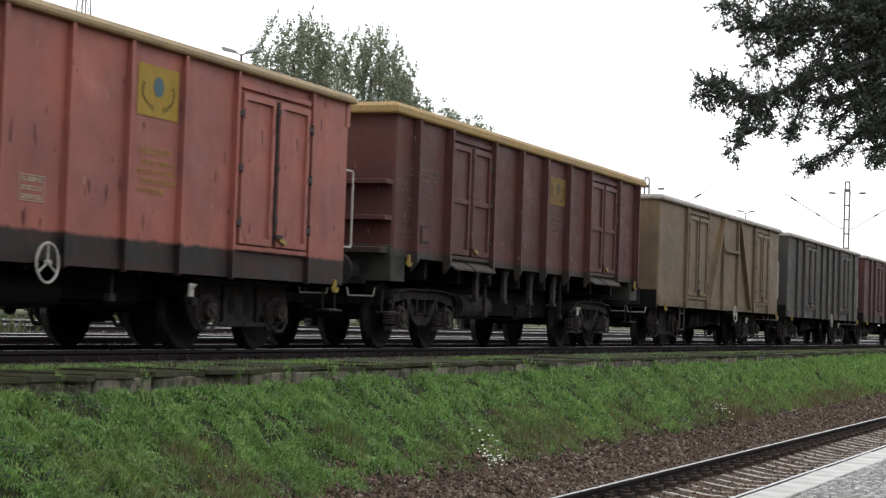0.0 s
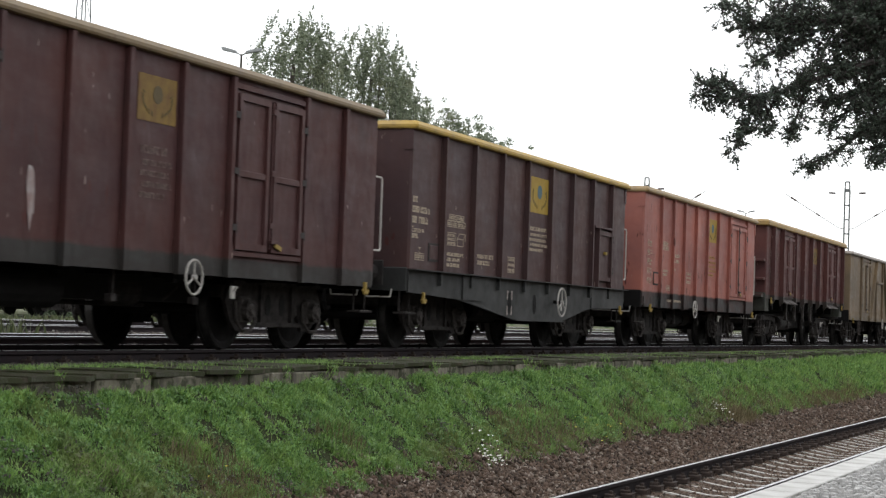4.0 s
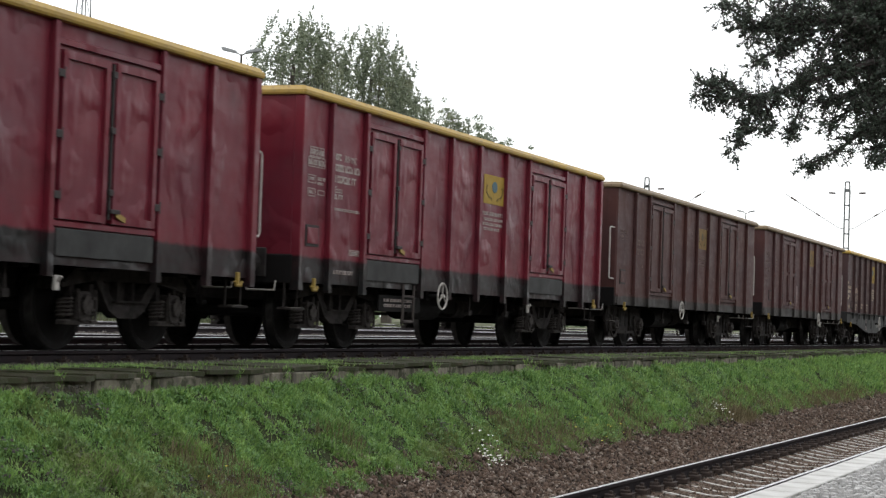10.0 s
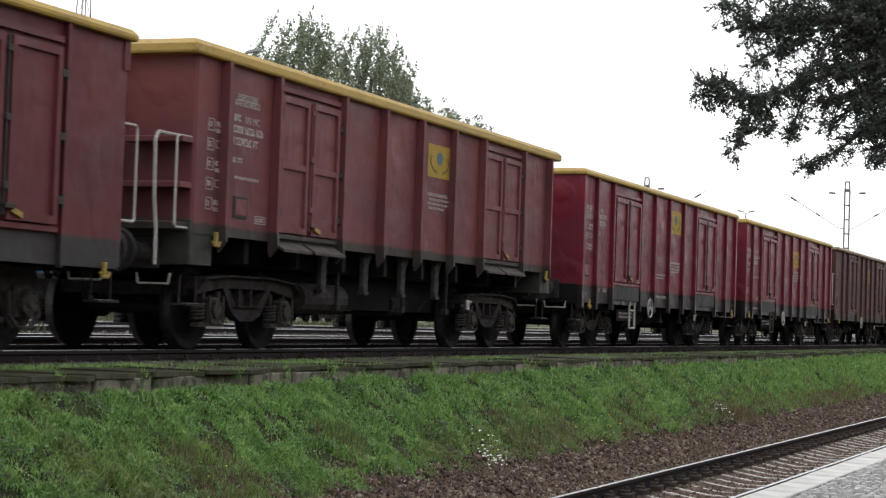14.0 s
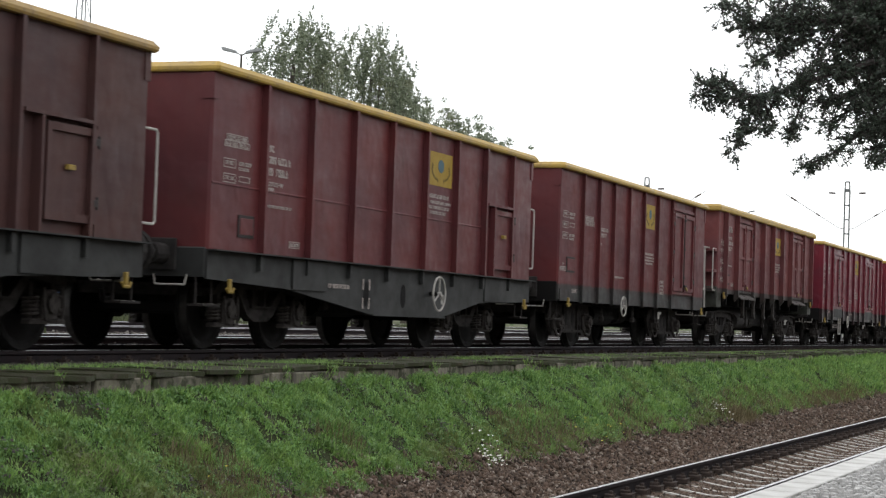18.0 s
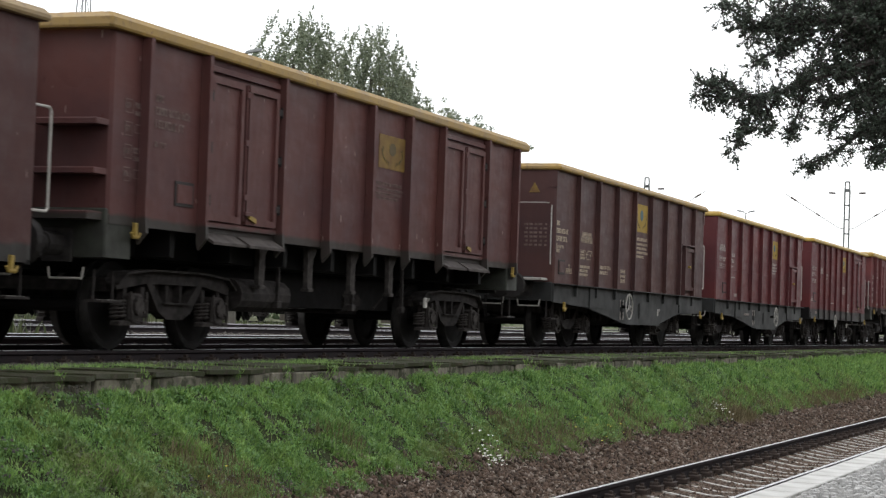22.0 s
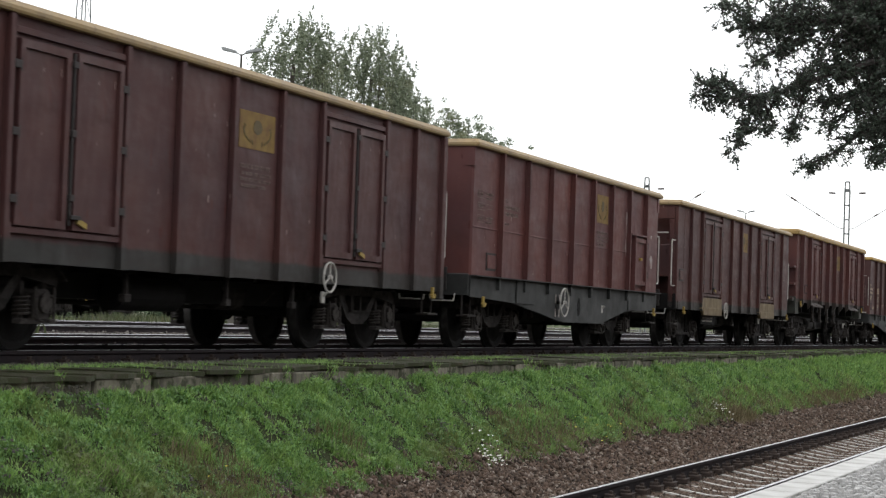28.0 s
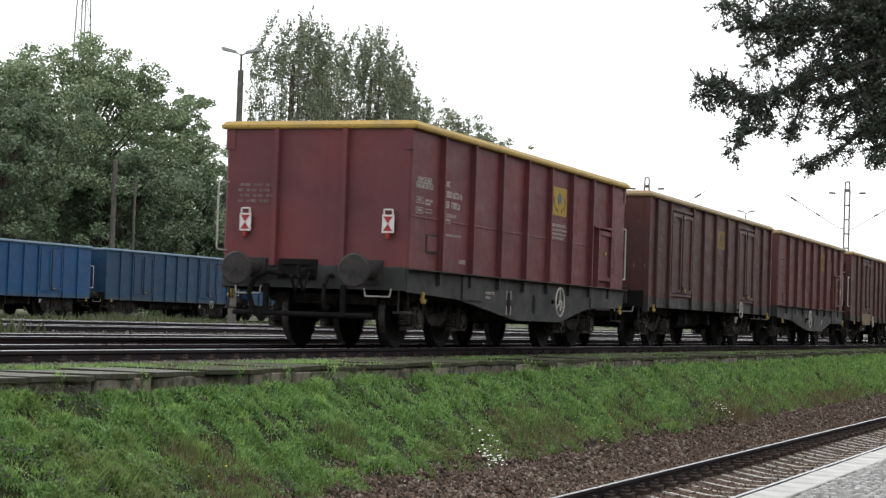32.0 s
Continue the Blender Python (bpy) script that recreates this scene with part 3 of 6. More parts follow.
def ladder_mesh():
    g = G().pipe([(-0.19, 0, 0.06), (-0.19, 0, -0.44), (0.19, 0, -0.44), (0.19, 0, 0.06)], 0.019)
    g.pipe([(-0.19, 0, -0.10), (0.19, 0, -0.10)], 0.017)
    return g.mesh("step_ladder")


def door_mesh(w, h, bars):
    """One leaf: a sheet with a raised edge and, on some, a bar across the middle. Its lower corner is at 0, 0."""
    g = G().box(0.0, w, -0.02, 0.02, 0, h)
    e = 0.075
    v = [(x, yy, zz) for yy in (-0.02, -0.055) for x, zz in ((0, 0), (w, 0), (w, h), (0, h), (e, e), (w - e, e), (w - e, h - e), (e, h - e))]
    f = []
    for i in range(4):
        j = (i + 1) % 4
        f += [(8 + i, 8 + j, 12 + j, 12 + i), (i, j, 8 + j, 8 + i), (4 + i, 12 + i, 12 + j, 4 + j)]
    g.add(v, f)
    if bars:
        g.box(e, w - e, -0.05, -0.02, h * 0.47, h * 0.47 + 0.07, 0.008)
    return g.mesh("door")


def latch_mesh(h):
    g = G().cyl((0, 0, 0.04), (0, 0, h - 0.02), 0.017, 8)
    for z in (0.3, 0.9, h - 0.12):
        g.box(-0.04, 0.04, -0.03, 0.03, z - 0.03, z + 0.03, 0.006)
    g.box(-0.03, 0.14, -0.05, -0.015, 0.10, 0.14, 0.006)
    return g.mesh("latch_bar")


def hinge_mesh():
    g = G()
    g.box(-0.07, 0.05, -0.03, 0.03, -0.035, 0.035, 0.008)
    g.cyl((0.04, -0.01, -0.06), (0.04, -0.01, 0.06), 0.02, 8)
    return g.mesh("hinge")


def buffer_mesh():
    g = G()
    g.cyl((0, 0, 0), (0.30, 0, 0), 0.115, 14)
    g.cyl((0.30, 0, 0), (0.56, 0, 0), 0.085, 14)
    g.cyl((0.56, 0, 0), (0.60, 0, 0), 0.21, 18, 0.235)
    g.cyl((0.60, 0, 0), (0.62, 0, 0), 0.235, 18, 0.21)
    g.box(-0.01, 0.03, -0.17, 0.17, -0.17, 0.17, 0.01)
    return g.mesh("buffer")


def coupling_mesh():
    g = G()
    g.box(0, 0.35, -0.04, 0.04, -0.06, 0.06, 0.01)
    g.pipe([(0.33, 0, 0.0), (0.45, 0, -0.04), (0.45, 0, 0.10)], 0.035, 8)
    for s in (-0.06, 0.06):
        g.pipe([(0.25, s, 0), (0.42, s, -0.25), (0.58, s, -0.05)], 0.022, 6)
    g.pipe([(0.05, 0, -0.03), (0.25, 0, 0.0)], 0.05, 8)
    return g.mesh("coupling")


def axle_rows():
    """Seconds and the train's way from its place at the start, in metres."""
    knots = [(0, 6.3176), (4, 6.398), (10, 6.4442), (15, 6.3555), (20, 6.1651), (26, 6.2032), (32, 5.9103)]
    rows, s, t = [(0.0, 0.0)], 0.0, 0.0
    for i in range(1, 321):
        t = i / 10

        def speed(u):
            for (a, p), (b, q) in zip(knots, knots[1:]):
                if u <= b + 1e-9:
                    return p + (q - p) * (u - a) / (b - a)
        s += 0.05 * (speed(t - 0.1) + speed(t))
        rows.append((t, s))
    return rows


WAY = axle_rows()
MOVING, WHEELS = [], []


def half_ribs(kind):
    """Places of the ribs as distances from the front end, and of the doors between two of them."""
    if kind == "ochre":
        return [1.53, 3.33, 5.33, 6.92, 8.55, 10.57], [(1.53, 3.33), (8.55, 10.57)]
    if kind == "open":
        return [1.12, 2.27, 4.17, 5.28, 6.38, 7.46, 8.6, 10.55, 11.6], [(2.27, 4.17), (8.6, 10.55)]
    if kind == "posted":
        return [1.1, 2.18, 4.18, 5.3, 6.52, 7.72, 8.82, 10.83, 11.9], [(2.18, 4.18), (8.82, 10.83)]
    if kind == "raised":
        return [0.35, 1.74, 3.63, 4.9, 6.18, 7.48, 8.8, 10.66, 11.93], [(1.74, 3.63), (8.8, 10.66)]
    if kind == "belly":
        return [1.13, 2.36, 3.6, 4.82, 6.06, 7.3, 8.57, 9.83], [(1.13, 2.36)]
    return [1.17, 3.13, 4.32, 5.42, 6.51, 7.6, 8.58, 9.6], [(1.17, 3.13)]


def wagon(label, kind, rear, front, paint, rim, bogie="cast", wheel=None, hooks=BRASSY, emblem=EMBLEM, bars=False, 
          stairs=False, ladder=None, words="", door_sill=None, moves=True, y=TRACK_Y, z=0.0, end_rail=True, rear_rail=False, bent=0.0, scrapes=(), chamfer=0.03, marks=None, posts=False, height=None, door_z=(1.12, 2.84), wheel_z=0.78, recess=0.0):
    L, mid = front - rear, (front + rear) / 2
    l = L / 2
    base = tagged(new("freight_wagon"), label, "freight wagon", "wagons of the freight train" if moves else "parked blue wagons")
    base.matrix_basis = pose(mid, y, z)
    P, Q = PAINTS[paint], DOOR_PAINTS[paint]
    marks = marks or {}
    top = height or (3.15 if kind == "raised" else 3.02)
    low = {"open": 0.84, "ochre": 0.88, "short": 0.84, "raised": 1.25, "belly": 1.10}[kind]
    rim_h = 0.14 if kind == "raised" else 0.10
    key = (kind, posts, round(L, 2), round(top, 2))
    depth = {"raised": 0.125, "belly": 0.085}.get(kind, 0.065)     # how far the ribs stand out
    ribs, doors = half_ribs("posted" if posts else kind)

    # tub: walls and floor
    part("body", cached(("tub", key, recess), lambda: ring_mesh("body", l - recess / 2, HW, chamfer, 0.07, low, top)), P, base, "", pose(recess / 2, 0, 0))
    if recess:      # the rear wall stands back between two wings, over a stepped ledge
        for s in (-1, 1):
            part("end_wing", G().box(-l, -l + recess, min(s * HW, s * (HW - 0.07)), max(s * HW, s * (HW - 0.07)), low, top - 0.012, 0.008).box(-l - 0.02, -l + 0.10, min(s * (HW - 0.066), s * (HW - 0.18)), max(s * (HW - 0.066), s * (HW - 0.18)), low, top - 0.31).mesh("end_wing"), P, base)
        part("end_ledge", G().box(-l + 0.05, -l + recess - 0.004, -HW + 0.075, HW - 0.075, 1.50, 1.56).box(-l + 0.22, -l + recess - 0.004, -HW + 0.075, HW - 0.075, 1.56, 2.18, 0.02).mesh("end_ledge"), P, base, "stepped ledge before the recessed end wall")
        part("end_beam", G().box(-l, -l + 0.14, -HW + 0.075, HW - 0.075, top - 0.30, top - 0.012, 0.01).mesh("end_beam"), P, base)
        part("end_rung", G().cyl((-l - 0.02, -1.2, 2.42), (-l - 0.02, -0.55, 2.42), 0.015, 6).mesh("end_rung"), PALE_STEEL, base)
    part("floor", cached(("floor", key), lambda: G().prism(outline(l - 0.06, HW - 0.06, chamfer), low + 0.10, low + 0.16, 2).mesh("floor")), UNDER, base)
    part("rim", cached(("rim", key), lambda: ring_mesh("rim", l + (0.2 if kind == "raised" else 0.055), HW + 0.09, chamfer, 0.17, top - 0.01, top + rim_h, 0.022)), rim, base, "capping rim round the top edge")

    bend = random.Random(label)
    # ribs: welded channels, wider at the foot
    for d in ribs:
        x = l - d
        for s in (-1, 1):
            foot = low - (0.13 if kind == "raised" else 0.13 if paint == "crimson" else 0.03 if kind != "belly" else 0.0)

            def rib(s=s, x=x, foot=foot):
                g = G()
                if kind in ("belly", "short"):
                    a, b = s * HW, s * (HW + depth)
                    g.box(x - 0.011, x + 0.011, min(a, b), max(a, b), foot - 0.02, top - 0.012)
                    a = s * (HW + depth - 0.012)
                    g.box(x - 0.028, x + 0.028, min(a, b), max(a, b), foot, top - 0.012)
                elif kind == "raised":
                    a, b = s * HW, s * (HW + 0.11)
                    g.box(x - 0.022, x + 0.022, min(a, b), max(a, b), low + 0.12, top - 0.012, 0.004)
                    g.prism([(a, low + 0.14), (b, low + 0.12), (s * (HW + 0.12), low - 0.06), (s * (HW + 0.02), low - 0.18), (a, low - 0.10)], x - 0.026, x + 0.026, 0)
                    a = s * (HW + 0.098)
                    g.box(x - 0.034, x + 0.034, min(a, b), max(a, b), low + 0.12, top - 0.012)
                else:
                    a, b = s * HW, s * (HW + depth)
                    g.box(x - 0.042, x + 0.042, min(a, b), max(a, b), foot, top - 0.012, 0.007)
                    g.prism([(x - 0.055, a), (x - 0.051, s * (HW + depth + 0.006)), (x + 0.051, s * (HW + depth + 0.006)), (x + 0.055, a)], foot - 0.004, low + 0.32, 2)
                return g.mesh("rib")
            tilt = Matrix.Translation((x, 0, low)) @ Matrix.Rotation(radians(bend.uniform(-bent, bent)), 4, "Y") @ Matrix.Translation((-x, 0, -low))
            part("rib", cached(("rib", key, d, s, foot), rib), P, base, "", tilt)
    for e in (-1, 1):
        for yy in (-0.44, 0.60) if e > 0 or not recess else ():
            part("end_rib", cached(("end_rib", key, e, yy), lambda: G().prism([(e * l, yy - 0.05), (e * (l + 0.085), yy - 0.035), (e * (l + 0.085), yy + 0.035), (e * l, yy + 0.05)], low, top - 0.012, 2).mesh("end_rib")), P, base)

        if posts:
            for s in (-1, 1):
                x0, x1 = sorted((e * (l - 0.12), e * (l + 0.012)))
                part("corner_post", cached(("post", key, e, s), lambda: G().box(x0, x1, min(s * (HW - 0.06), s * (HW + depth)), max(s * (HW - 0.06), s * (HW + depth)), low - 0.12, top - 0.012, 0.01).mesh("corner_post")), P, base)
        if kind in ("belly", "short"):
            for s in (-1, 1):
                part("corner_gusset", cached(("gusset", key, e, s), lambda: G().prism([(e * (l - 0.11), s * (HW + 0.014)), (e * (l + 0.004), s * (HW + 0.014)), (e * (l + 0.016), s * (HW - 0.004)), (e * (l + 0.016), s * (HW - 0.13)), (e * (l - 0.11), s * (HW - 0.13))], top - 0.30, top - 0.012, 2).mesh("corner_gusset")), P, base, "small plate that stiffens the top corner")

    # frame under the tub
    if kind == "belly":
        def belly(s):
            g = G()
            poly = [(-l, 1.085), (l, 1.085), (l, 0.75), (l - 2.35, 0.69), (l - 3.9, 0.46), (-l + 4.5, 0.46), (-l + 2.0, 0.72), (-l, 0.78)]
            g.prism(poly, s * (HW - 0.03), s * (HW + 0.005), 1)
            g.box(-l, l, min(s * (HW - 0.12), s * (HW + 0.11)), max(s * (HW - 0.12), s * (HW + 0.11)), 1.085, 1.10)
            g.box(-l + 4.5, l - 3.9, min(s * (HW - 0.08), s * (HW + 0.05)), max(s * (HW - 0.08), s * (HW + 0.05)), 0.445, 0.462)
            for d in ribs:
                g.box(l - d - 0.035, l - d + 0.035, min(s * HW, s * (HW + 0.06)), max(s * HW, s * (HW + 0.06)), 0.90, 1.085)
            for x in (-l + 2.6, l - 1.7):
                g.box(x - 0.5, x + 0.5, min(s * HW, s * (HW + 0.03)), max(s * HW, s * (HW + 0.03)), 0.72, 1.08, 0.008)
            return g.mesh("side_sill")
        for s in (-1, 1):
            part("side_sill", cached(("belly", key, s), lambda: belly(s)), GREY_SILL, base, "grey fish-bellied side sill")
    elif kind != "raised":
        for s in (-1, 1):
            part("side_sill", cached(("sill", key, s), lambda: G().box(-l + 0.1, l - 0.1, min(s * (HW - 0.1), s * (HW + 0.012)), max(s * (HW - 0.1), s * (HW + 0.012)), low - 0.025, low + 0.18).mesh("side_sill")), P, base)

    def under():
        g = G()
        g.box(-l + 0.1, l - 0.1, -0.32, -0.22, 0.80, low + 0.10).box(-l + 0.1, l - 0.1, 0.22, 0.32, 0.80, low + 0.10)
        for x in [-l + 0.12 + i * (L - 0.24) / 9 for i in range(10)]:
            g.box(x - 0.05, x + 0.05, -HW + 0.1, HW - 0.1, low - 0.06 if kind != "raised" else 0.98, low + 0.10)
        g.box(-l + 3.4, l - 3.4, -0.62, 0.62, 0.52 if kind != "belly" else 0.6, 0.95, 0.03)
        g.box(-l + 0.4, l - 0.4, -0.9, 0.9, 0.98, low + 0.08)
        if kind == "raised":
            for s in (-1, 1):
                g.box(-l + 2.2, l - 2.2, min(s * 0.6, s * 0.7), max(s * 0.6, s * 0.7), 0.96, 1.14)
        return g.mesh("underframe")
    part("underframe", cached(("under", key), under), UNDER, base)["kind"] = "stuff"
    if kind == "raised":
        for d in ribs[3:-2]:
            for s in (-1, 1):
                part("hanger_bracket", cached("hanger", lambda: G().prism([(-0.13, 0.30), (0.16, 0.30), (0.15, 0.20), (0.06, 0.10), (0.05, -0.26), (-0.09, -0.26), (-0.09, 0.10)], -0.03, 0.03, 1).box(-0.16, 0.18, -0.06, 0.06, 0.24, 0.29, 0.006).box(-0.10, 0.06, -0.05, 0.05, -0.29, -0.25, 0.006).mesh("hanger_bracket")), AXLE_STEEL, base, "", pose(l - d, s * 1.24, 1.0))
    if kind == "belly":
        for d, big in ((6.7, True), (5.43, False)):
            n = 14
            # flat dark disc on the closed sill, painted as the shade inside a hole
            hole = part("sill_hole", cached(("sill_hole", big), lambda: G().prism([(0.085 * math.cos(2 * math.pi * i / n), 0.16 * math.sin(2 * math.pi * i / n)) for i in range(n)], -0.004, 0.0, 1).mesh("sill_hole")), UNDER, base, "dark oval disc painted as the shaded inside of a sill hole", pose(l - d, -HW - 0.006, 0.72))
            if big:
                for sx, sz in ((-1, -1), (1, -1), (-1, 1), (1, 1)):
                    part("corner_mark", cached(("corner", sx, sz), lambda: G().box(min(sx * 0.075, sx * 0.12), max(sx * 0.075, sx * 0.12), -0.005, 0, min(sz * 0.16, sz * 0.19), max(sz * 0.16, sz * 0.19)).box(sx * 0.105 - 0.015, sx * 0.105 + 0.015, -0.005, 0, min(sz * 0.05, sz * 0.165), max(sz * 0.05, sz * 0.165)).mesh("corner_mark")), LETTER, hole, "white painted corner")
        if paint in ("wine", "winefaded", "brick"):
            for d0, d1 in zip(ribs, ribs[1:] + [L - 0.02]):
                part("weld_seam", cached(("seam", key, d0), lambda: G().prism([(-HW, 1.835), (-HW - 0.010, 1.825), (-HW - 0.010, 1.812), (-HW, 1.808)], l - d1 + 0.02, l - d0 - 0.02, 0).mesh("weld_seam")), Q, base)
    g_tank = cached("tank", lambda: G().cyl((-0.65, -0.75, 0.60), (0.65, -0.75, 0.60), 0.19, 14).mesh("air_tank"))
    part("air_tank", g_tank, BOGIE if kind == "raised" else UNDER, base, "", pose(-2.25, -0.25, 0.03) if kind == "raised" else pose(-0.9, 0, 0))

    def rigging():
        g = G().cyl((1.2, -0.5, 0.62), (1.75, -0.5, 0.62), 0.16, 12)
        g.pipe([(-2.4, -0.3, 0.48), (2.4, -0.3, 0.48)], 0.025)
        g.pipe([(1.75, -0.5, 0.6), (2.3, -0.6, 0.55), (2.6, -0.6, 0.7)], 0.03)
        for x in (-2.0, 0.2, 1.9):
            g.box(x - 0.02, x + 0.02, -1.22, -1.18, 0.52, low + 0.05)
            g.box(x - 0.07, x + 0.05, -1.24, -1.16, 0.50, 0.58, 0.01)
        return g.mesh("brake_rigging")
    part("brake_rigging", cached(("rig", key), rigging), BOGIE, base)
    part("change_lever", cached("lever", lambda: G().box(-0.045, 0.045, -0.03, 0.0, -0.08, 0.06, 0.008).cyl((0, -0.03, 0), (0.0, -0.07, 0.05), 0.015, 6).mesh("change_lever")), PALE_STEEL, base, "pale brake change-over lever plate", pose(l - 3.95, -HW + 0.02, 0.66 if kind != "belly" else 0.72))

    # ends: headstocks, buffers, couplings, steps, hooks
    hz0 = 0.80
    for e in (-1, 1):
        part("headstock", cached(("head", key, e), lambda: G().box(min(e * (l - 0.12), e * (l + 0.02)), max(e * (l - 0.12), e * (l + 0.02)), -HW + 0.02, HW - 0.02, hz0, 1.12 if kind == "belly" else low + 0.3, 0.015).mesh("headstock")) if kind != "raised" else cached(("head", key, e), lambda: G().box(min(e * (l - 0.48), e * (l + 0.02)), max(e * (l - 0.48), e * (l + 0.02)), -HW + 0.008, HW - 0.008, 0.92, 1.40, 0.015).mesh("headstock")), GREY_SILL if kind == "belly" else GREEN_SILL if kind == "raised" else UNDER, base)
        turn = 0 if e > 0 else 180
        for yy in (-0.875, 0.875):
            part("buffer", cached("buffer", buffer_mesh), BUFFER_STEEL, base, "round dark steel buffer", pose(e * (l + 0.02), yy, 1.04, 0, 0, turn))
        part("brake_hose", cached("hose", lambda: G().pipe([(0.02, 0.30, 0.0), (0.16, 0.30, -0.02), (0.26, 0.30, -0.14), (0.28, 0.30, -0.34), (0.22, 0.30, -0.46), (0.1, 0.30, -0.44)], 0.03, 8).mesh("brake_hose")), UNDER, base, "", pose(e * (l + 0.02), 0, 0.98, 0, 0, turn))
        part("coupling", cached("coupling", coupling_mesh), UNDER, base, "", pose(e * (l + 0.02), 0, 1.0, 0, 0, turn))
        for s in (-1, 1):
            part("step_loop", cached("loop", lambda: G().pipe([(0, -0.20, 0.05), (0, -0.18, -0.06), (0, 0.18, -0.06), (0, 0.20, 0.05)], 0.011).mesh("step_loop")), PALE_STEEL, base, "", pose(e * (l + 0.03), s * 0.98, 0.77))
            part("shunter_step", cached("step", lambda: G().pipe([(0, 0, 0.0), (0, 0, -0.30), (0.36, 0, -0.30), (0.36, 0, 0.0)], 0.014).box(-0.01, 0.37, -0.1, 0.08, -0.315, -0.29).mesh("shunter_step")), BOGIE, base, "", pose(e * (l - 0.17) - 0.18, s * (HW - 0.12), 0.80))
            part("step_tread", cached("tread", lambda: G().box(-0.13, 0.13, -0.06, 0.06, -0.012, 0.012).mesh("step_tread")), PALE_STEEL, base, "", pose(e * (l - 0.16), s * (HW - 0.10), 0.50))
            part("rope_hook", cached("hook", hook_mesh), hooks, base, "", pose(e * (l - 0.42), s * (HW + 0.045), low - 0.10 if kind != "belly" else 0.66, 0, 0, 0 if s < 0 else 180))
        if end_rail and ((e > 0 and kind != "raised") or (rear_rail and e < 0) or kind == "belly"):
            part("handrail", cached("grab", lambda: G().pipe([(-0.32, 0, 0), (-0.03, 0, 0.0), (0, 0, 0.03), (0, 0, 0.93), (-0.03, 0, 0.96), (-0.32, 0, 0.96)], 0.014).mesh("handrail")), PALE_STEEL, base, "pale bent handrail", pose(e * (l + 0.30), (-HW + 0.05) * (-1 if kind == "belly" and e < 0 else 1), 1.30, 0, 0, turn))
    if stairs:
        for dx, ya, yb, za, zb in ((0.30, 0.05, -0.55, 1.28, 1.36), (0.26, 0.02, -0.6, 1.72, 1.78), (0.24, 0.02, -0.65, 2.2, 2.26)):
            part("end_step", cached(("stairs", key, za), lambda: G().box(-l - dx, -l, -HW + ya, yb, za, zb, 0.01).mesh("end_step")), P, base, "stepped ledge on the end wall")
        if rear_rail:
            part("end_railing", cached(("railing", key), lambda: G().pipe([(-l - 0.02, -1.2, 2.28), (-l - 0.42, -1.2, 2.28), (-l - 0.48, -1.2, 2.2), (-l - 0.46, -1.2, 1.6), (-l - 0.40, -1.2, 1.25), (-l - 0.40, -1.2, 0.9)], 0.02).mesh("end_railing")), PALE_STEEL, base, "bent pale pipe railing")

    # doors
    for a, b in doors:
        x0, x1 = l - b + 0.06, l - a - 0.06
        if kind == "belly":
            w, h = 0.86, 0.90
            d = part("door", cached(("small_door", round(w, 2)), lambda: door_mesh(w, h, False)), Q, base, "small side door with a raised edge", pose(l - 1.90, -HW - 0.012, 1.22))
            part("door_frame", cached(("door_frame", key), lambda: G().box(x0 - 0.02, x1 + 0.02, -HW - 0.10, -HW, 2.16, 2.195).box(l - 2.04, l - 2.0, -HW - 0.10, -HW, low, 2.16).box(l - 1.02, l - 0.98, -HW - 0.05, -HW, low, 2.16).mesh("door_frame")), P, base)
            part("hinge", cached("hinge", hinge_mesh), LATCH_IRON, d, "", pose(w, -0.03, 0.2))
            part("hinge", cached("hinge", hinge_mesh), LATCH_IRON, d, "", pose(w, -0.03, 0.78))
            part("latch", cached("small_latch", lambda: G().box(-0.06, 0.06, -0.05, 0.0, -0.02, 0.03, 0.006).mesh("latch")), BRASSY, d, "yellow latch", pose(w * 0.48, -0.02, 0.5))
            continue
        z0 = door_z[0]
        h = door_z[1] - z0
        w = (x1 - x0 - 0.22) / 2
        for i in range(2):
            dm = cached(("leaf", kind, round(w, 2), round(h, 2), bars), lambda: door_mesh(w, h, bars))
            d = part("door", dm, Q, base, "", pose(x0 + 0.05 + i * (w + 0.12), -HW - 0.012, z0))
            for q in (0.14, 0.5, 0.86):
                part("hinge", cached("hinge", hinge_mesh), LATCH_IRON, d, "", pose(-0.02 if i == 0 else w + 0.05, -0.03, h * q, 0, 0, 0))
        part("latch_bar", cached(("latch", round(h, 2)), lambda: latch_mesh(h)), Q if bars or kind == "raised" else LATCH_IRON, base, "", pose(x0 + w + 0.11, -HW - 0.06, z0))
        part("latch_handle", cached("latch_handle", lambda: G().prism([(0, 0), (0.16, -0.05), (0.15, -0.10), (-0.02, -0.05)], -0.02, 0.0, 1).mesh("latch_handle")), BRASSY, base, "yellow tip of the door latch", pose(x0 + w + 0.22, -HW - 0.075, z0 + 0.12))
        part("door_lintel", cached(("lintel", key, a, door_z), lambda: G().box(x0, x1, -HW - 0.045, -HW, door_z[1] + 0.05, door_z[1] + 0.11, 0.008).mesh("door_lintel")), P, base)
        part("door_threshold", cached(("threshold", key, a, door_z), lambda: G().box(x0, x1, -HW - 0.05, -HW, z0 - 0.07, z0 - 0.015, 0.008).mesh("door_threshold")), P, base)
        if paint == "crimson":
            part("door_plate", cached(("door_plate", key, a), lambda: G().box(x0 + 0.05, x1 - 0.03, -HW - 0.05, -HW - 0.013, 0.90, z0 - 0.085, 0.006).mesh("door_plate")), GREY_SILL, base, "grey frame plate under the door")
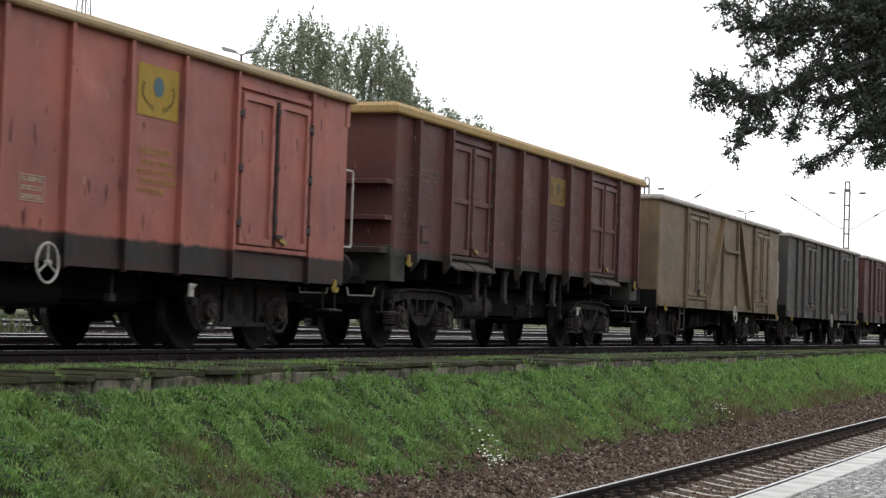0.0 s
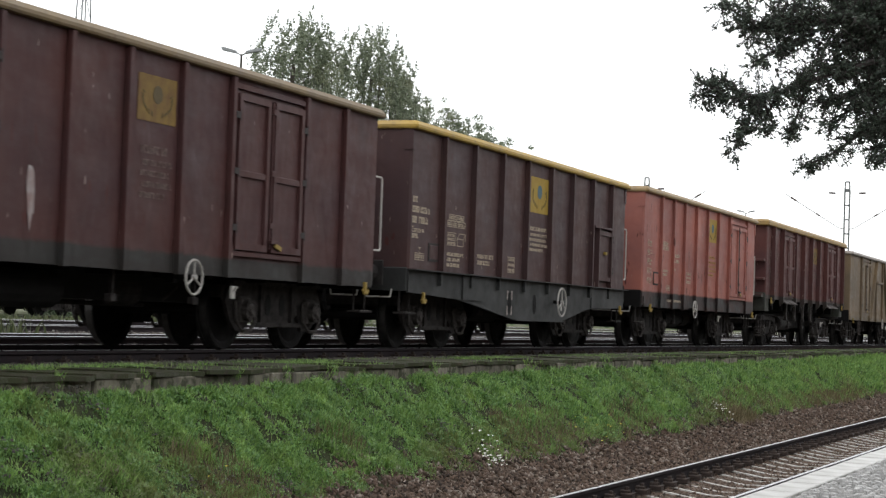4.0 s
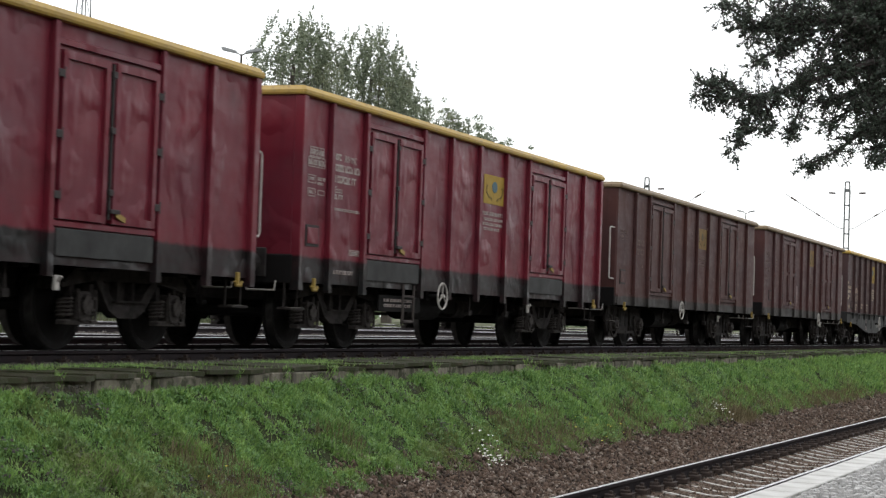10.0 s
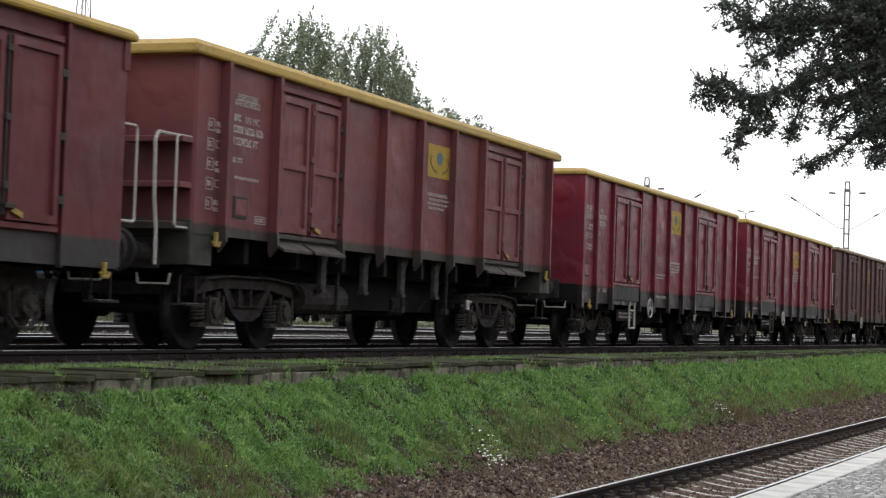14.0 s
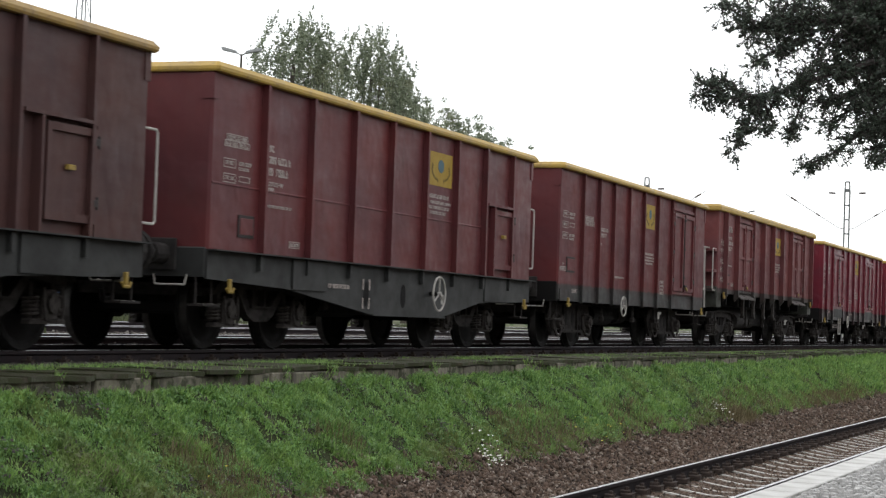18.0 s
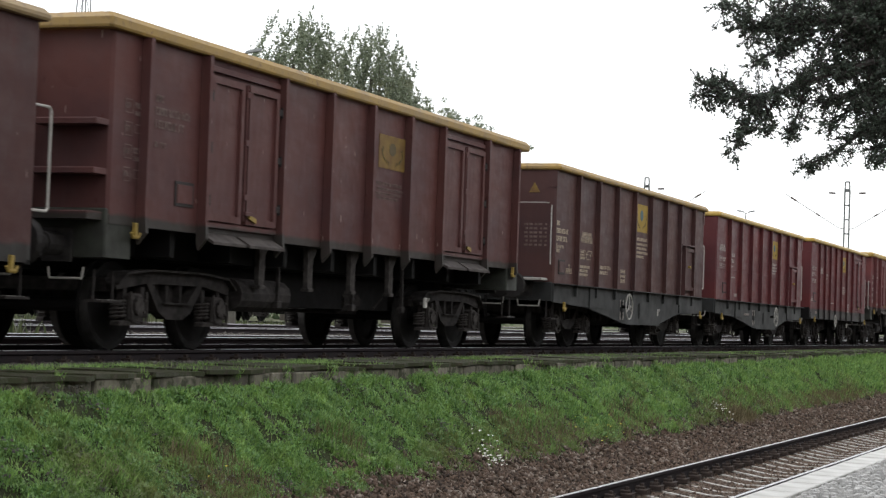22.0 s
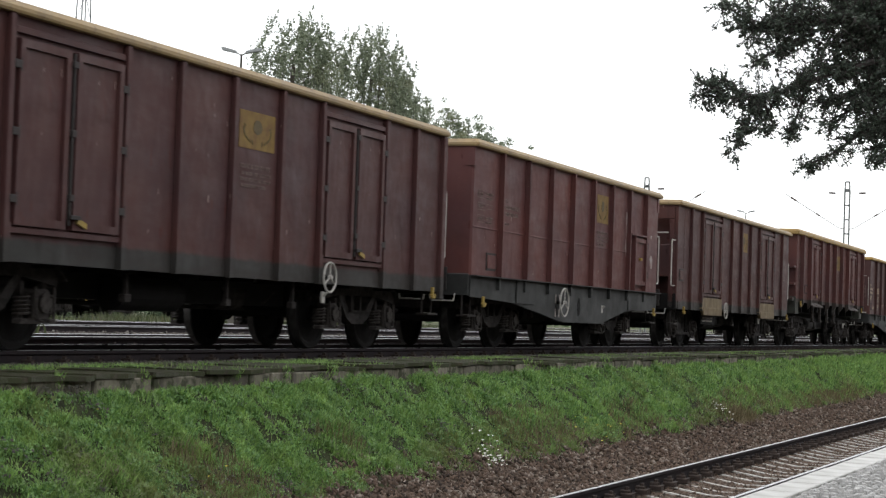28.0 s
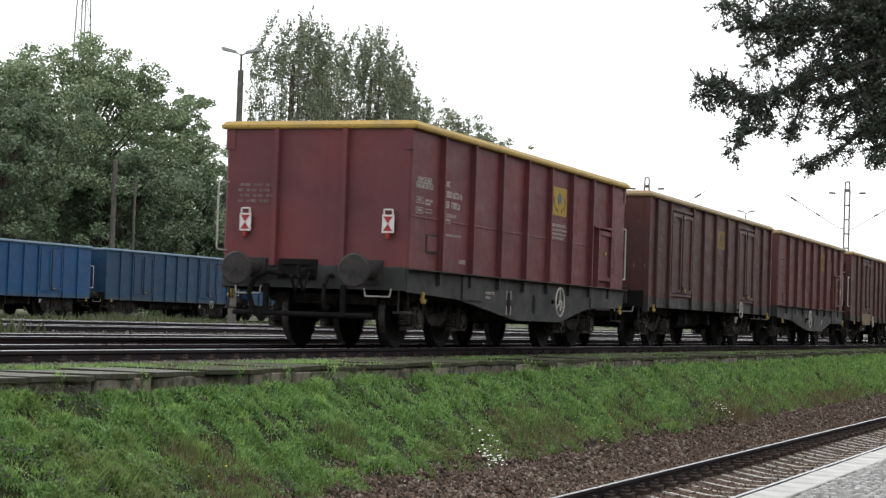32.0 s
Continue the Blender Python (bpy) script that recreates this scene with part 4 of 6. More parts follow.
        if kind == "raised":
            part("door_shield", cached(("shield", key, a), lambda: G().prism([(-HW, 1.27), (-HW - 0.17, 1.17), (-HW - 0.17, 1.14), (-HW, 1.22)], x0, x0 + w, 0).mesh("door_shield")), SHIELD, base, "dusty sloping lip under a door leaf")
            part("door_shield", cached(("shield_front", key, a), lambda: G().prism([(-HW, 1.27), (-HW - 0.17, 1.17), (-HW - 0.17, 1.14), (-HW, 1.22)], x0 + w + 0.1, x1, 0).mesh("door_shield")), SHIELD, base, "dusty sloping lip under a door leaf")
        if door_sill:
            part("door_sill", cached(("door_sill", key, a), lambda: G().prism([(x0 - 0.12, low + 0.02), (x0 + 0.1, low - 0.13), (x1 - 0.1, low - 0.13), (x1 + 0.02, low + 0.02), (x1 + 0.02, low + 0.26), (x0 - 0.02, low + 0.26)], -HW - 0.075, -HW - 0.012, 1).box(x0 - 0.02, x1 - 0.02, -HW - 0.092, -HW - 0.074, low - 0.12, low + 0.04, 0.006).mesh("door_sill")), door_sill, base, "faded ochre frame plate under the door")
    if kind == "ochre":
        s = 0.045
        for xa, xb in ((l - 8.45, l - 6.98), (l - 3.85, l - 5.27)):
            part("diagonal_brace", G().prism([(xa - s, low + 0.02), (xa + s, low + 0.02), (xb + s, top - 0.02), (xb - s, top - 0.02)], -HW - 0.10, -HW, 1).mesh("diagonal_brace"), P, base)
        part("cross_brace", G().box(l - 6.88, l - 5.37, -HW - 0.09, -HW, 2.22, 2.29).mesh("cross_brace"), P, base)

    # writing, emblem, small plates
    if "emblem" in marks:
        pm, gm, dm = cached("emblem", emblem_meshes)
        ed, ez, ew, eh = marks["emblem"]
        em = part("emblem", pm, emblem, base, "yellow emblem with a blue globe" if emblem is EMBLEM else "faded yellow emblem", Matrix.Translation((l - ed + ew / 2, -HW - 0.003, ez - eh / 2)) @ Matrix.Diagonal((ew / 0.94, 1, eh / 0.45, 1)))
        part("globe", gm, GLOBE_OLD if emblem is EMBLEM_OLD else GLOBE, em)
        part("dash_wreath", dm, LASH, em)["kind"] = "stuff"
    ink = LETTER_OLD if emblem is EMBLEM_OLD or emblem is None else LETTER_CREAM if paint in ("plum", "maroon", "orange") else LETTER
    for name, (md, mz, mw, mh) in marks.items():
        if name in ("emblem", "hatch"):
            continue
        mark = part("lettering", cached(("mark", name, mw, mh), lambda: mark_mesh(name, mw, mh)), LETTER_TAN if paint == "orange" and name == "note" else ink, base, "", pose(l - md, -HW - (0.018 if mz < 1.06 else 0.004), mz))
        mark["kind"] = "stuff"
        if name == "number" and words:
            size = 0.21 * mh
            for text, dx, dz in zip(words.split(","), (mw * 0.36, 0.0), (0.155 * mh, 0.85 * mh)):
                if text:
                    part("lettering", cached(("words", text, round(size, 3)), lambda: words_mesh(text, size)), ink, base, "the letters " + text, pose(l - md + dx, -HW - 0.005, mz - dz))
    for sx, sz, sw, sh in scrapes:
        rs = random.Random(sx)
        ring = [(sw * math.cos(a) * rs.uniform(0.5, 1.1), sh * math.sin(a) * rs.uniform(0.6, 1.1)) for a in [k * math.pi / 6 for k in range(12)]]
        part("scrape", G().prism(ring, -0.003, 0.0, 1).mesh("scrape"), SCRAPE, base, "pale patch of scraped paint", pose(l - sx, -HW - 0.004, sz))
    if "hatch" in marks:
        hd, hz, hw, hh = marks["hatch"]
        # a dark plate behind the hatch draws the shade of the gap round it
        hatch = part("hatch_frame", cached(("hatch_frame", hw, hh), lambda: G().box(0, hw, -0.012, 0.0, -hh, 0, 0.004).mesh("hatch_frame")), LATCH_IRON, base, "dark plate drawn as the shaded gap round the hatch", pose(l - hd, -HW, hz))
        part("hatch_plate", cached(("hatch", hw, hh), lambda: G().box(0.034, hw - 0.034, -0.020, -0.006, -hh + 0.034, -0.034, 0.006).mesh("hatch_plate")), Q, hatch)
    if wheel is not None:
        hr = 0.235 if kind == "belly" else 0.18
        hub = part("handwheel", cached(("handwheel", hr), lambda: G().torus((0, 0, 0), hr, 0.014, 28, 6).mesh("handwheel")), PALE_STEEL, base, "pale three-spoked brake handwheel", pose(l - wheel, -HW - 0.15, wheel_z))
        part("spokes", cached(("spokes", hr), lambda: spoke_mesh(hr)), PALE_STEEL, hub)
        part("handwheel_bracket", cached("bracket", lambda: G().cyl((0, -0.08, 0), (0, 0.25, 0), 0.03, 8).box(-0.05, 0.05, 0.12, 0.2, -0.06, 0.4).mesh("handwheel_bracket")), UNDER, base, "", pose(l - wheel, -HW - 0.05, wheel_z))
    if ladder is not None:
        part("step_ladder", cached("ladder", ladder_mesh), PALE_STEEL if ladder > 0 else SHIELD, base, "hanging two-rung step", pose(l - abs(ladder), -HW - 0.02, 0.82))

    if kind == "open" and (ladder or door_sill):
        board = part("brake_board", cached("brake_board", lambda: G().box(-0.75, 0.75, -0.03, 0.0, -0.12, 0.10, 0.006).mesh("brake_board")), UNDER, base, "dark board with small white writing", pose(l - 9.15, -1.26, 0.63))
        part("lettering", cached("board_letters", lambda: lettering_mesh(33, 2, 1.2, 0.04)), LETTER, board, "", pose(-0.6, -0.033, 0.05))["kind"] = "stuff"

    # running gear
    for e in (-1, 1):
        px = e * (l - 2.05)
        bg = part("bogie", cached("bolster", bolster_mesh), None, base, "two-axle bogie with dusty side frames", pose(px, 0, 0))
        for s in (-1, 1):
            part("side_frame", cached(("side_frame", bogie, s), lambda: side_frame_mesh(bogie, s)), None, bg)
            part("end_beam", cached("end_beam", lambda: G().box(-0.05, 0.05, -0.95, 0.95, 0.60, 0.74).mesh("end_beam", BOGIE)), None, bg, "", pose(s * 1.23, 0, 0))
        for wx in (-0.9, 0.9):
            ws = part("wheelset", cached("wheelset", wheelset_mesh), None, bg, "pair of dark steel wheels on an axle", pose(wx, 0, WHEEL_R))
            WHEELS.append((ws, wx, moves))
            for s in (-1, 1):
                part("axle_box", cached(("axlebox", bogie), lambda: axlebox_mesh(bogie)), AXLE_STEEL, bg, "", pose(wx, s * 1.02, WHEEL_R, 0, 0, 0 if s < 0 else 180))
                if bogie == "cast":
                    for q in (-0.21, 0.21):
                        part("spring", cached("spring", spring_mesh), AXLE_STEEL, bg, "", pose(wx + q, s * 1.0, 0.33))
    if moves:
        MOVING.append((base, mid, y, z))
    return base


def rear_markers(w, L):
    """Two red and white tail boards on the end wall of the last wagon."""
    for yy in (-1.12, 1.04):
        b = part("tail_board", G().box(-0.02, 0, -0.14, 0.14, -0.2, 0.2, 0.01).mesh("tail_board"), SIGN_WHITE, w, "white tail board with red triangles", Matrix.Translation((-L / 2 - 0.06, yy, 1.70)) @ Matrix.Diagonal((1, 0.64, 0.62, 1)))
        part("red_triangles", G().prism([(-0.11, 0.16), (0.11, 0.16), (0, 0.0)], -0.025, -0.021, 0).prism([(-0.11, -0.16), (0, 0.0), (0.11, -0.16)], -0.025, -0.021, 0).mesh("red_triangles"), SIGN_RED, b)
        part("board_handle", G().pipe([(-0.01, -0.10, 0.2), (-0.01, -0.10, 0.31), (-0.01, 0.10, 0.31), (-0.01, 0.10, 0.2)], 0.02).mesh("board_handle"), SIGN_WHITE, b)
        part("board_foot", G().cyl((-0.01, 0, -0.2), (-0.01, 0, -0.32), 0.045, 10).mesh("board_foot"), SIGN_RED, b)
    x = -L / 2
    part("end_beam", G().pipe([(x - 0.12, -0.95, 0.44), (x - 0.12, 1.15, 0.44)], 0.035, 8).box(x - 0.15, x - 0.09, -0.55, -0.48, 0.42, 0.85).box(x - 0.15, x - 0.09, 0.62, 0.69, 0.42, 0.85).mesh("end_beam"), UNDER, w, "dark cross beam under the buffers")
    part("hose_loop", G().pipe([(x - 0.1, 0.42, 0.98), (x - 0.2, 0.60, 1.02), (x - 0.24, 0.78, 0.92), (x - 0.24, 0.86, 0.70), (x - 0.2, 0.80, 0.46), (x - 0.14, 0.70, 0.36)], 0.04, 8).mesh("hose_loop"), UNDER, w, "hanging black brake hose")
    part("coupler_pocket", G().box(x - 0.05, x, -0.06, 0.52, 0.92, 1.20, 0.01).box(x - 0.08, x - 0.05, 0.0, 0.46, 1.12, 1.16).box(x - 0.08, x - 0.05, 0.0, 0.46, 0.97, 1.01).mesh("coupler_pocket"), UNDER, w, "dark pocket of the draw gear")


# the train, from its head to its tail: rear and front of each body at the start.
# marks: painted blocks as (way back from the front end, top, width, height)
wagon("rust brown open freight wagon with dusty rim", "open", 66.0, 78.8, "brown", RIM_GREY, "plate", 6.5, emblem=None)
wagon("slate grey ribbed open freight wagon", "open", 51.6, 64.5, "slate", RIM_GREY, "plate", 6.2, emblem=None)
wagon("weathered ochre freight wagon with diagonal braces", "ochre", 37.35, 50.2, "ochre", RIM_GREY, "plate", 5.98, emblem=None, ladder=-10.81)
wagon("maroon open wagon with raised frame and yellow rim", "raised", 23.15, 35.72, "oldred", OCHRE_RIM, "cast", emblem=EMBLEM_OLD, bars=True, stairs=True, door_z=(1.37, 2.95), marks=dict(
    emblem=(5.78, 2.87, 0.92, 0.46), note=(5.74, 2.19, 0.78, 0.26), number=(11.64, 2.61, 0.72, 0.54), signs=(12.26, 2.50, 0.37, 1.06), hatch=(11.59, 1.71, 0.34, 0.24)))
wagon("salmon red open wagon with black frame and one side door", "short", 10.69, 21.58, "orange", RIM_TAN, "plate", 6.95, emblem=EMBLEM, height=3.09, door_z=(1.19, 2.86), wheel_z=0.82, marks=dict(
    emblem=(5.23, 2.89, 0.83, 0.52), note=(5.16, 2.06, 0.73, 0.51), grid=(9.40, 2.18, 0.54, 0.18), signs=(10.58, 2.15, 0.38, 0.93), number=(8.41, 2.06, 0.55, 0.46), box=(8.97, 1.29, 0.30, 0.11), dates=(7.24, 1.61, 0.41, 0.24), line=(9.28, 1.60, 0.43, 0.15), hatch=(10.07, 1.53, 0.39, 0.27), frame=(8.93, 0.99, 1.20, 0.07)))
wagon("brown violet open wagon with grey fish-bellied sill", "belly", -1.69, 9.28, "plum", RIM_YELLOW, "plate", 4.38, emblem=EMBLEM, words=",Eamos-w", marks=dict(
    emblem=(5.80, 2.79, 0.94, 0.58), note=(5.80, 1.98, 0.91, 0.44), grid=(9.55, 1.94, 0.74, 0.18), icons=(9.53, 1.68, 0.74, 0.19), lines=(9.53, 1.39, 0.68, 0.23), number=(10.90, 2.10, 0.68, 0.58), table=(10.77, 1.41, 0.34, 0.18), station=(8.25, 1.42, 0.72, 0.19), box=(6.83, 1.44, 0.32, 0.25), hatch=(10.27, 1.49, 0.39, 0.26)))
wagon("rusty maroon open wagon with barred doors", "open", -15.66, -2.9, "brown", RIM_DULL, "plate", 5.13, emblem=EMBLEM_OLD, bars=True, bent=0.4, scrapes=((8.0, 1.45, 0.10, 0.34),), marks=dict(
    emblem=(6.17, 2.79, 0.78, 0.47), note=(6.07, 2.08, 0.62, 0.59), hatch=(12.11, 1.48, 0.38, 0.28), signs=(12.62, 2.47, 0.64, 0.79), number=(11.42, 2.46, 0.52, 0.67)))
wagon("umber brown rusty open wagon with dusty rim", "open", -29.78, -16.98, "umber", RIM_DULL, "plate", 8.13, emblem=EMBLEM_OLD, rear_rail=True, bent=0.35, marks=dict(
    emblem=(6.18, 2.62, 0.80, 0.45), note=(6.14, 2.02, 0.73, 0.27), hatch=(12.55, 1.49, 0.39, 0.28), signs=(12.62, 2.25, 0.58, 0.25), number=(11.49, 2.27, 0.72, 0.72)))
wagon("freshly painted crimson open wagon with bright yellow rim", "open", -43.82, -31.04, "crimson", RIM_YELLOW, "cast", 8.24, emblem=EMBLEM, posts=True, words="RIV MC,Eaos", ladder=-9.2, door_z=(1.24, 2.80), wheel_z=0.75, height=3.04, marks=dict(
    emblem=(6.26, 2.64, 0.97, 0.44), note=(6.27, 2.08, 0.92, 0.32), grid=(12.51, 2.45, 0.49, 0.24), signs=(12.53, 2.11, 0.54, 0.32), number=(11.71, 2.43, 0.76, 0.57), line=(11.71, 1.76, 0.79, 0.05), box=(11.22, 1.26, 0.32, 0.07), hatch=(12.52, 1.51, 0.38, 0.26), frame=(11.71, 0.99, 0.60, 0.07)))
wagon("crimson open wagon with yellow rim and pale step", "open", -57.79, -44.98, "crimson", RIM_YELLOW, "cast", 8.4, emblem=EMBLEM, posts=True, words="RIV,Eaos", ladder=9.29, door_z=(1.24, 2.80), height=3.07, marks=dict(
    emblem=(6.38, 2.85, 0.94, 0.48), note=(6.34, 1.78, 0.88, 0.25), note2=(7.50, 1.49, 0.83, 0.12), grid=(12.66, 2.55, 0.55, 0.24), signs=(12.68, 2.24, 0.62, 0.54), number=(11.82, 2.54, 0.63, 0.50), box=(11.80, 1.08, 0.28, 0.09), box2=(11.32, 1.09, 0.23, 0.10), hatch=(12.62, 1.52, 0.39, 0.25), frame=(7.54, 1.05, 0.90, 0.07)))
wagon("red brown open wagon with raised frame and yellow rim", "raised", -72.0, -59.5, "redbrown", RIM_YELLOW, "cast", emblem=EMBLEM, bars=True, stairs=True, words="RIV MC", rear_rail=True, bent=0.2, door_z=(1.37, 2.95), marks=dict(
    emblem=(5.78, 2.87, 0.92, 0.46), note=(5.74, 2.19, 0.78, 0.26), grid=(11.63, 2.84, 0.60, 0.13), number=(11.64, 2.61, 0.72, 0.54), line=(11.59, 1.93, 0.61, 0.05), box=(11.07, 1.52, 0.28, 0.09), signs=(12.26, 2.50, 0.37, 1.06), hatch=(11.59, 1.71, 0.34, 0.24)))
wagon("wine red open wagon with dark frame and one door", "short", -84.31, -73.42, "winedark", RIM_YELLOW, "plate", 7.19, emblem=EMBLEM, height=3.07, door_z=(1.18, 2.81), marks=dict(
    emblem=(5.23, 2.84, 0.74, 0.48), note=(5.16, 1.88, 0.67, 0.26), number=(8.47, 2.29, 0.57, 0.43), grid=(9.48, 2.35, 0.67, 0.17), signs=(10.76, 2.36, 0.78, 0.55), table=(10.81, 1.46, 0.35, 0.13), hatch=(10.45, 1.58, 0.48, 0.27), line=(7.37, 1.34, 0.71, 0.05), box=(10.12, 1.03, 0.31, 0.07), dates=(3.95, 1.36, 0.30, 0.28)))
wagon("wine red open wagon with fish-bellied grey sill", "belly", -96.9, -85.86, "wine", RIM_YELLOW, "cast", 4.44, emblem=EMBLEM, words=",Eamos-w", marks=dict(
    emblem=(4.62, 2.77, 0.91, 0.47), note=(4.57, 2.18, 0.79, 0.32), grid=(10.75, 2.38, 0.61, 0.14), signs=(10.79, 2.11, 0.72, 0.33), number=(9.68, 2.35, 0.64, 0.55), line=(9.63, 1.67, 0.66, 0.05), box=(9.04, 1.28, 0.29, 0.08), hatch=(10.36, 1.51, 0.39, 0.25), frame=(8.75, 0.82, 1.48, 0.08)))
signed = wagon("dark brown open wagon with fish-bellied grey sill", "belly", -109.29, -98.27, "maroon", OCHRE_RIM, "cast", 6.69, emblem=EMBLEM, words=",Eamos-w", marks=dict(
    emblem=(5.87, 2.80, 0.89, 0.54), note=(5.86, 2.15, 0.90, 0.44), grid=(9.51, 2.05, 0.70, 0.18), icons=(9.60, 1.73, 0.81, 0.16), lines=(9.56, 1.46, 0.68, 0.21), number=(10.95, 2.16, 0.67, 0.54), table=(10.36, 1.44, 0.35, 0.15), station=(8.30, 1.50, 0.73, 0.19), box=(6.86, 1.48, 0.32, 0.25), hatch=(10.80, 1.51, 0.36, 0.25)))
wagon("old red brown wagon with raised frame and stepped end", "raised", -123.72, -111.23, "oldred", OCHRE_RIM, "cast", emblem=EMBLEM_OLD, stairs=True, bent=0.3, door_z=(1.40, 2.95), marks=dict(
    emblem=(5.81, 2.82, 0.91, 0.44), note=(5.87, 2.20, 0.89, 0.26), hatch=(11.19, 1.77, 0.40, 0.26), number=(11.64, 2.61, 0.72, 0.54), signs=(12.26, 2.50, 0.37, 0.9)))
wagon("rusty brown open wagon with ochre plates under the doors", "open", -137.72, -125.0, "umber", RIM_TAN, "plate", 8.51, emblem=EMBLEM_OLD, rear_rail=True, bent=0.5, door_sill=YELLOW_SILL, door_z=(1.21, 2.83), wheel_z=0.84, recess=0.55, marks=dict(
    emblem=(6.33, 2.77, 0.76, 0.46), hatch=(12.55, 1.67, 0.38, 0.26)))
wagon("brick red open wagon with scraped paint and grey sill", "belly", -150.47, -139.44, "brick", RIM_TAN, "cast", 6.75, emblem=EMBLEM_OLD, bent=0.2, scrapes=((2.42, 2.35, 0.05, 0.26), (2.45, 1.9, 0.04, 0.2), (0.55, 2.2, 0.07, 0.05), (0.5, 1.7, 0.12, 0.2)), marks=dict(
    emblem=(4.46, 2.78, 0.73, 0.51), note=(4.44, 2.12, 0.76, 0.30), hatch=(10.37, 1.46, 0.44, 0.27), number=(9.61, 2.33, 0.77, 0.42), signs=(10.86, 2.38, 0.76, 0.55)))
wagon("brown open wagon with tan rim and two double doors", "open", -164.34, -151.75, "brown", RIM_TAN, "cast", 4.09, emblem=EMBLEM_OLD, posts=True, words="RIV MC", bent=0.25, wheel_z=0.89, door_z=(1.14, 2.80), marks=dict(
    emblem=(6.34, 2.68, 0.89, 0.42), note=(6.29, 2.09, 0.77, 0.30), grid=(11.69, 2.42, 0.58, 0.18), number=(11.75, 2.14, 0.73, 0.53), box=(11.32, 1.23, 0.30, 0.07), hatch=(12.53, 1.72, 0.36, 0.29)))
last = wagon("faded wine red last wagon with two tail boards", "belly", -176.98, -166.03, "winefaded", RIM_YELLOW, "cast", 4.45, emblem=EMBLEM, words=",Eamos-w", marks=dict(
    emblem=(4.60, 2.72, 0.82, 0.48), note=(4.63, 2.10, 0.89, 0.29), grid=(10.77, 2.38, 0.65, 0.15), signs=(10.79, 2.10, 0.68, 0.28), number=(9.63, 2.40, 0.73, 0.61), line=(9.57, 1.65, 0.65, 0.05), box=(9.01, 1.30, 0.30, 0.06), hatch=(10.33, 1.61, 0.42, 0.27), frame=(8.32, 0.87, 0.91, 0.13)))
rear_markers(last, 10.95)


def end_fittings(w, L):
    """Warning triangle, panel of writing, rung and steps on the rear wall of the dark brown wagon."""
    x = -L / 2
    part("warning_sign", G().prism([(-0.13, -0.10), (0.13, -0.10), (0.0, 0.13)], x - 0.012, x - 0.002, 0).mesh("warning_sign"), EMBLEM_OLD, w, "yellow warning triangle", Matrix.Translation((0, -1.02, 2.70)) @ Matrix.Diagonal((1, 0.75, 0.75, 1)))
    part("rung", G().pipe([(x, -1.28, 2.45), (x - 0.10, -1.28, 2.45), (x - 0.10, -0.75, 2.45), (x, -0.75, 2.45)], 0.009).mesh("rung"), PALE_STEEL, w)
    part("rear_handrail", G().pipe([(x, -1.34, 2.4), (x - 0.09, -1.36, 2.4), (x - 0.09, -1.36, 1.42), (x, -1.34, 1.42)], 0.011).mesh("rear_handrail"), PALE_STEEL, w)
    part("step_board", G().box(x - 0.35, x - 0.02, -1.3, -0.9, 1.14, 1.18, 0.008).mesh("step_board"), PALE_STEEL, w)
    g = G()
    rng = random.Random(3)
    for r in range(6):
        for k in range(5):
            a = -1.26 + k * 0.085
            g.box(x - 0.006, x - 0.002, a, a + rng.uniform(0.03, 0.075), 1.72 + 0.07 * r, 1.755 + 0.07 * r)
    part("lettering", g.mesh("lettering"), LETTER_OLD, w)["kind"] = "stuff"


end_fittings(signed, 11.02)
g = G()
for r in range(4):
    for k in range(6):
        g.box(-5.481, -5.477, 0.62 + k * 0.10, 0.62 + k * 0.10 + (0.05 + 0.03 * ((k * 7 + r * 3) % 2)), 1.98 + 0.075 * r, 2.02 + 0.075 * r)
part("lettering", g.mesh("lettering"), LETTER_OLD, last)["kind"] = "stuff"


# parked wagons across the yard
wagon("bright blue parked open wagon with rusty lower edge", "open", 59.1, 71.9, "blue", BLUE_RIM, "plate", None, emblem=None, moves=False, y=45.25, z=-0.02)
wagon("chalky dark blue parked open wagon", "open", 73.2, 86.0, "teal", BLUE_RIM, "plate", 3.0, emblem=None, moves=False, y=45.25, z=-0.02)
wagon("dark blue parked open wagon farther along the siding", "open", 87.3, 100.1, "teal", BLUE_RIM, "plate", 3.0, emblem=None, moves=False, y=45.25, z=-0.02)


# ---- platform, edging, stones ----
PALE_CONCRETE = worn("pale_wet_platform_concrete", (0.49, 0.485, 0.465), (0.36, 0.35, 0.33), 0.42, 0, 3, 0.2)
OLD_CONCRETE = worn("mossy_old_concrete", (0.15, 0.13, 0.10), (0.062, 0.058, 0.040), 0.9, 0, 3.5, 0.5)


def mossy_concrete(name, c, moss, amount, rough=0.9):
    """Concrete in pieces of uneven tone, with moss and dark upright stains."""
    k = Mat(name, rough, 0, 0.3)
    tone = k.mix(k.random(), scaled(c, 0.55), scaled(c, 1.25))
    f, g, s = k.noise(6, 6), k.noise(45, 4), k.noise(9, 4, (1, 1, 0.12))
    col = k.mix(k.ramp(s, 0.45, 0.62, 0, 0.65), tone, scaled(c, 0.3))
    col = k.mix(k.ramp(f, 0.56 - 0.2 * amount, 0.66 - 0.2 * amount, 0, 0.85), col, moss)
    col = k.mix(k.ramp(g, 0.5, 0.72, 0, 0.5), col, scaled(c, 0.4))
    return k.color(col).bump(k.math("ADD", f, k.ramp(g, 0, 1, 0, 0.4)), 0.7, 0.02).m


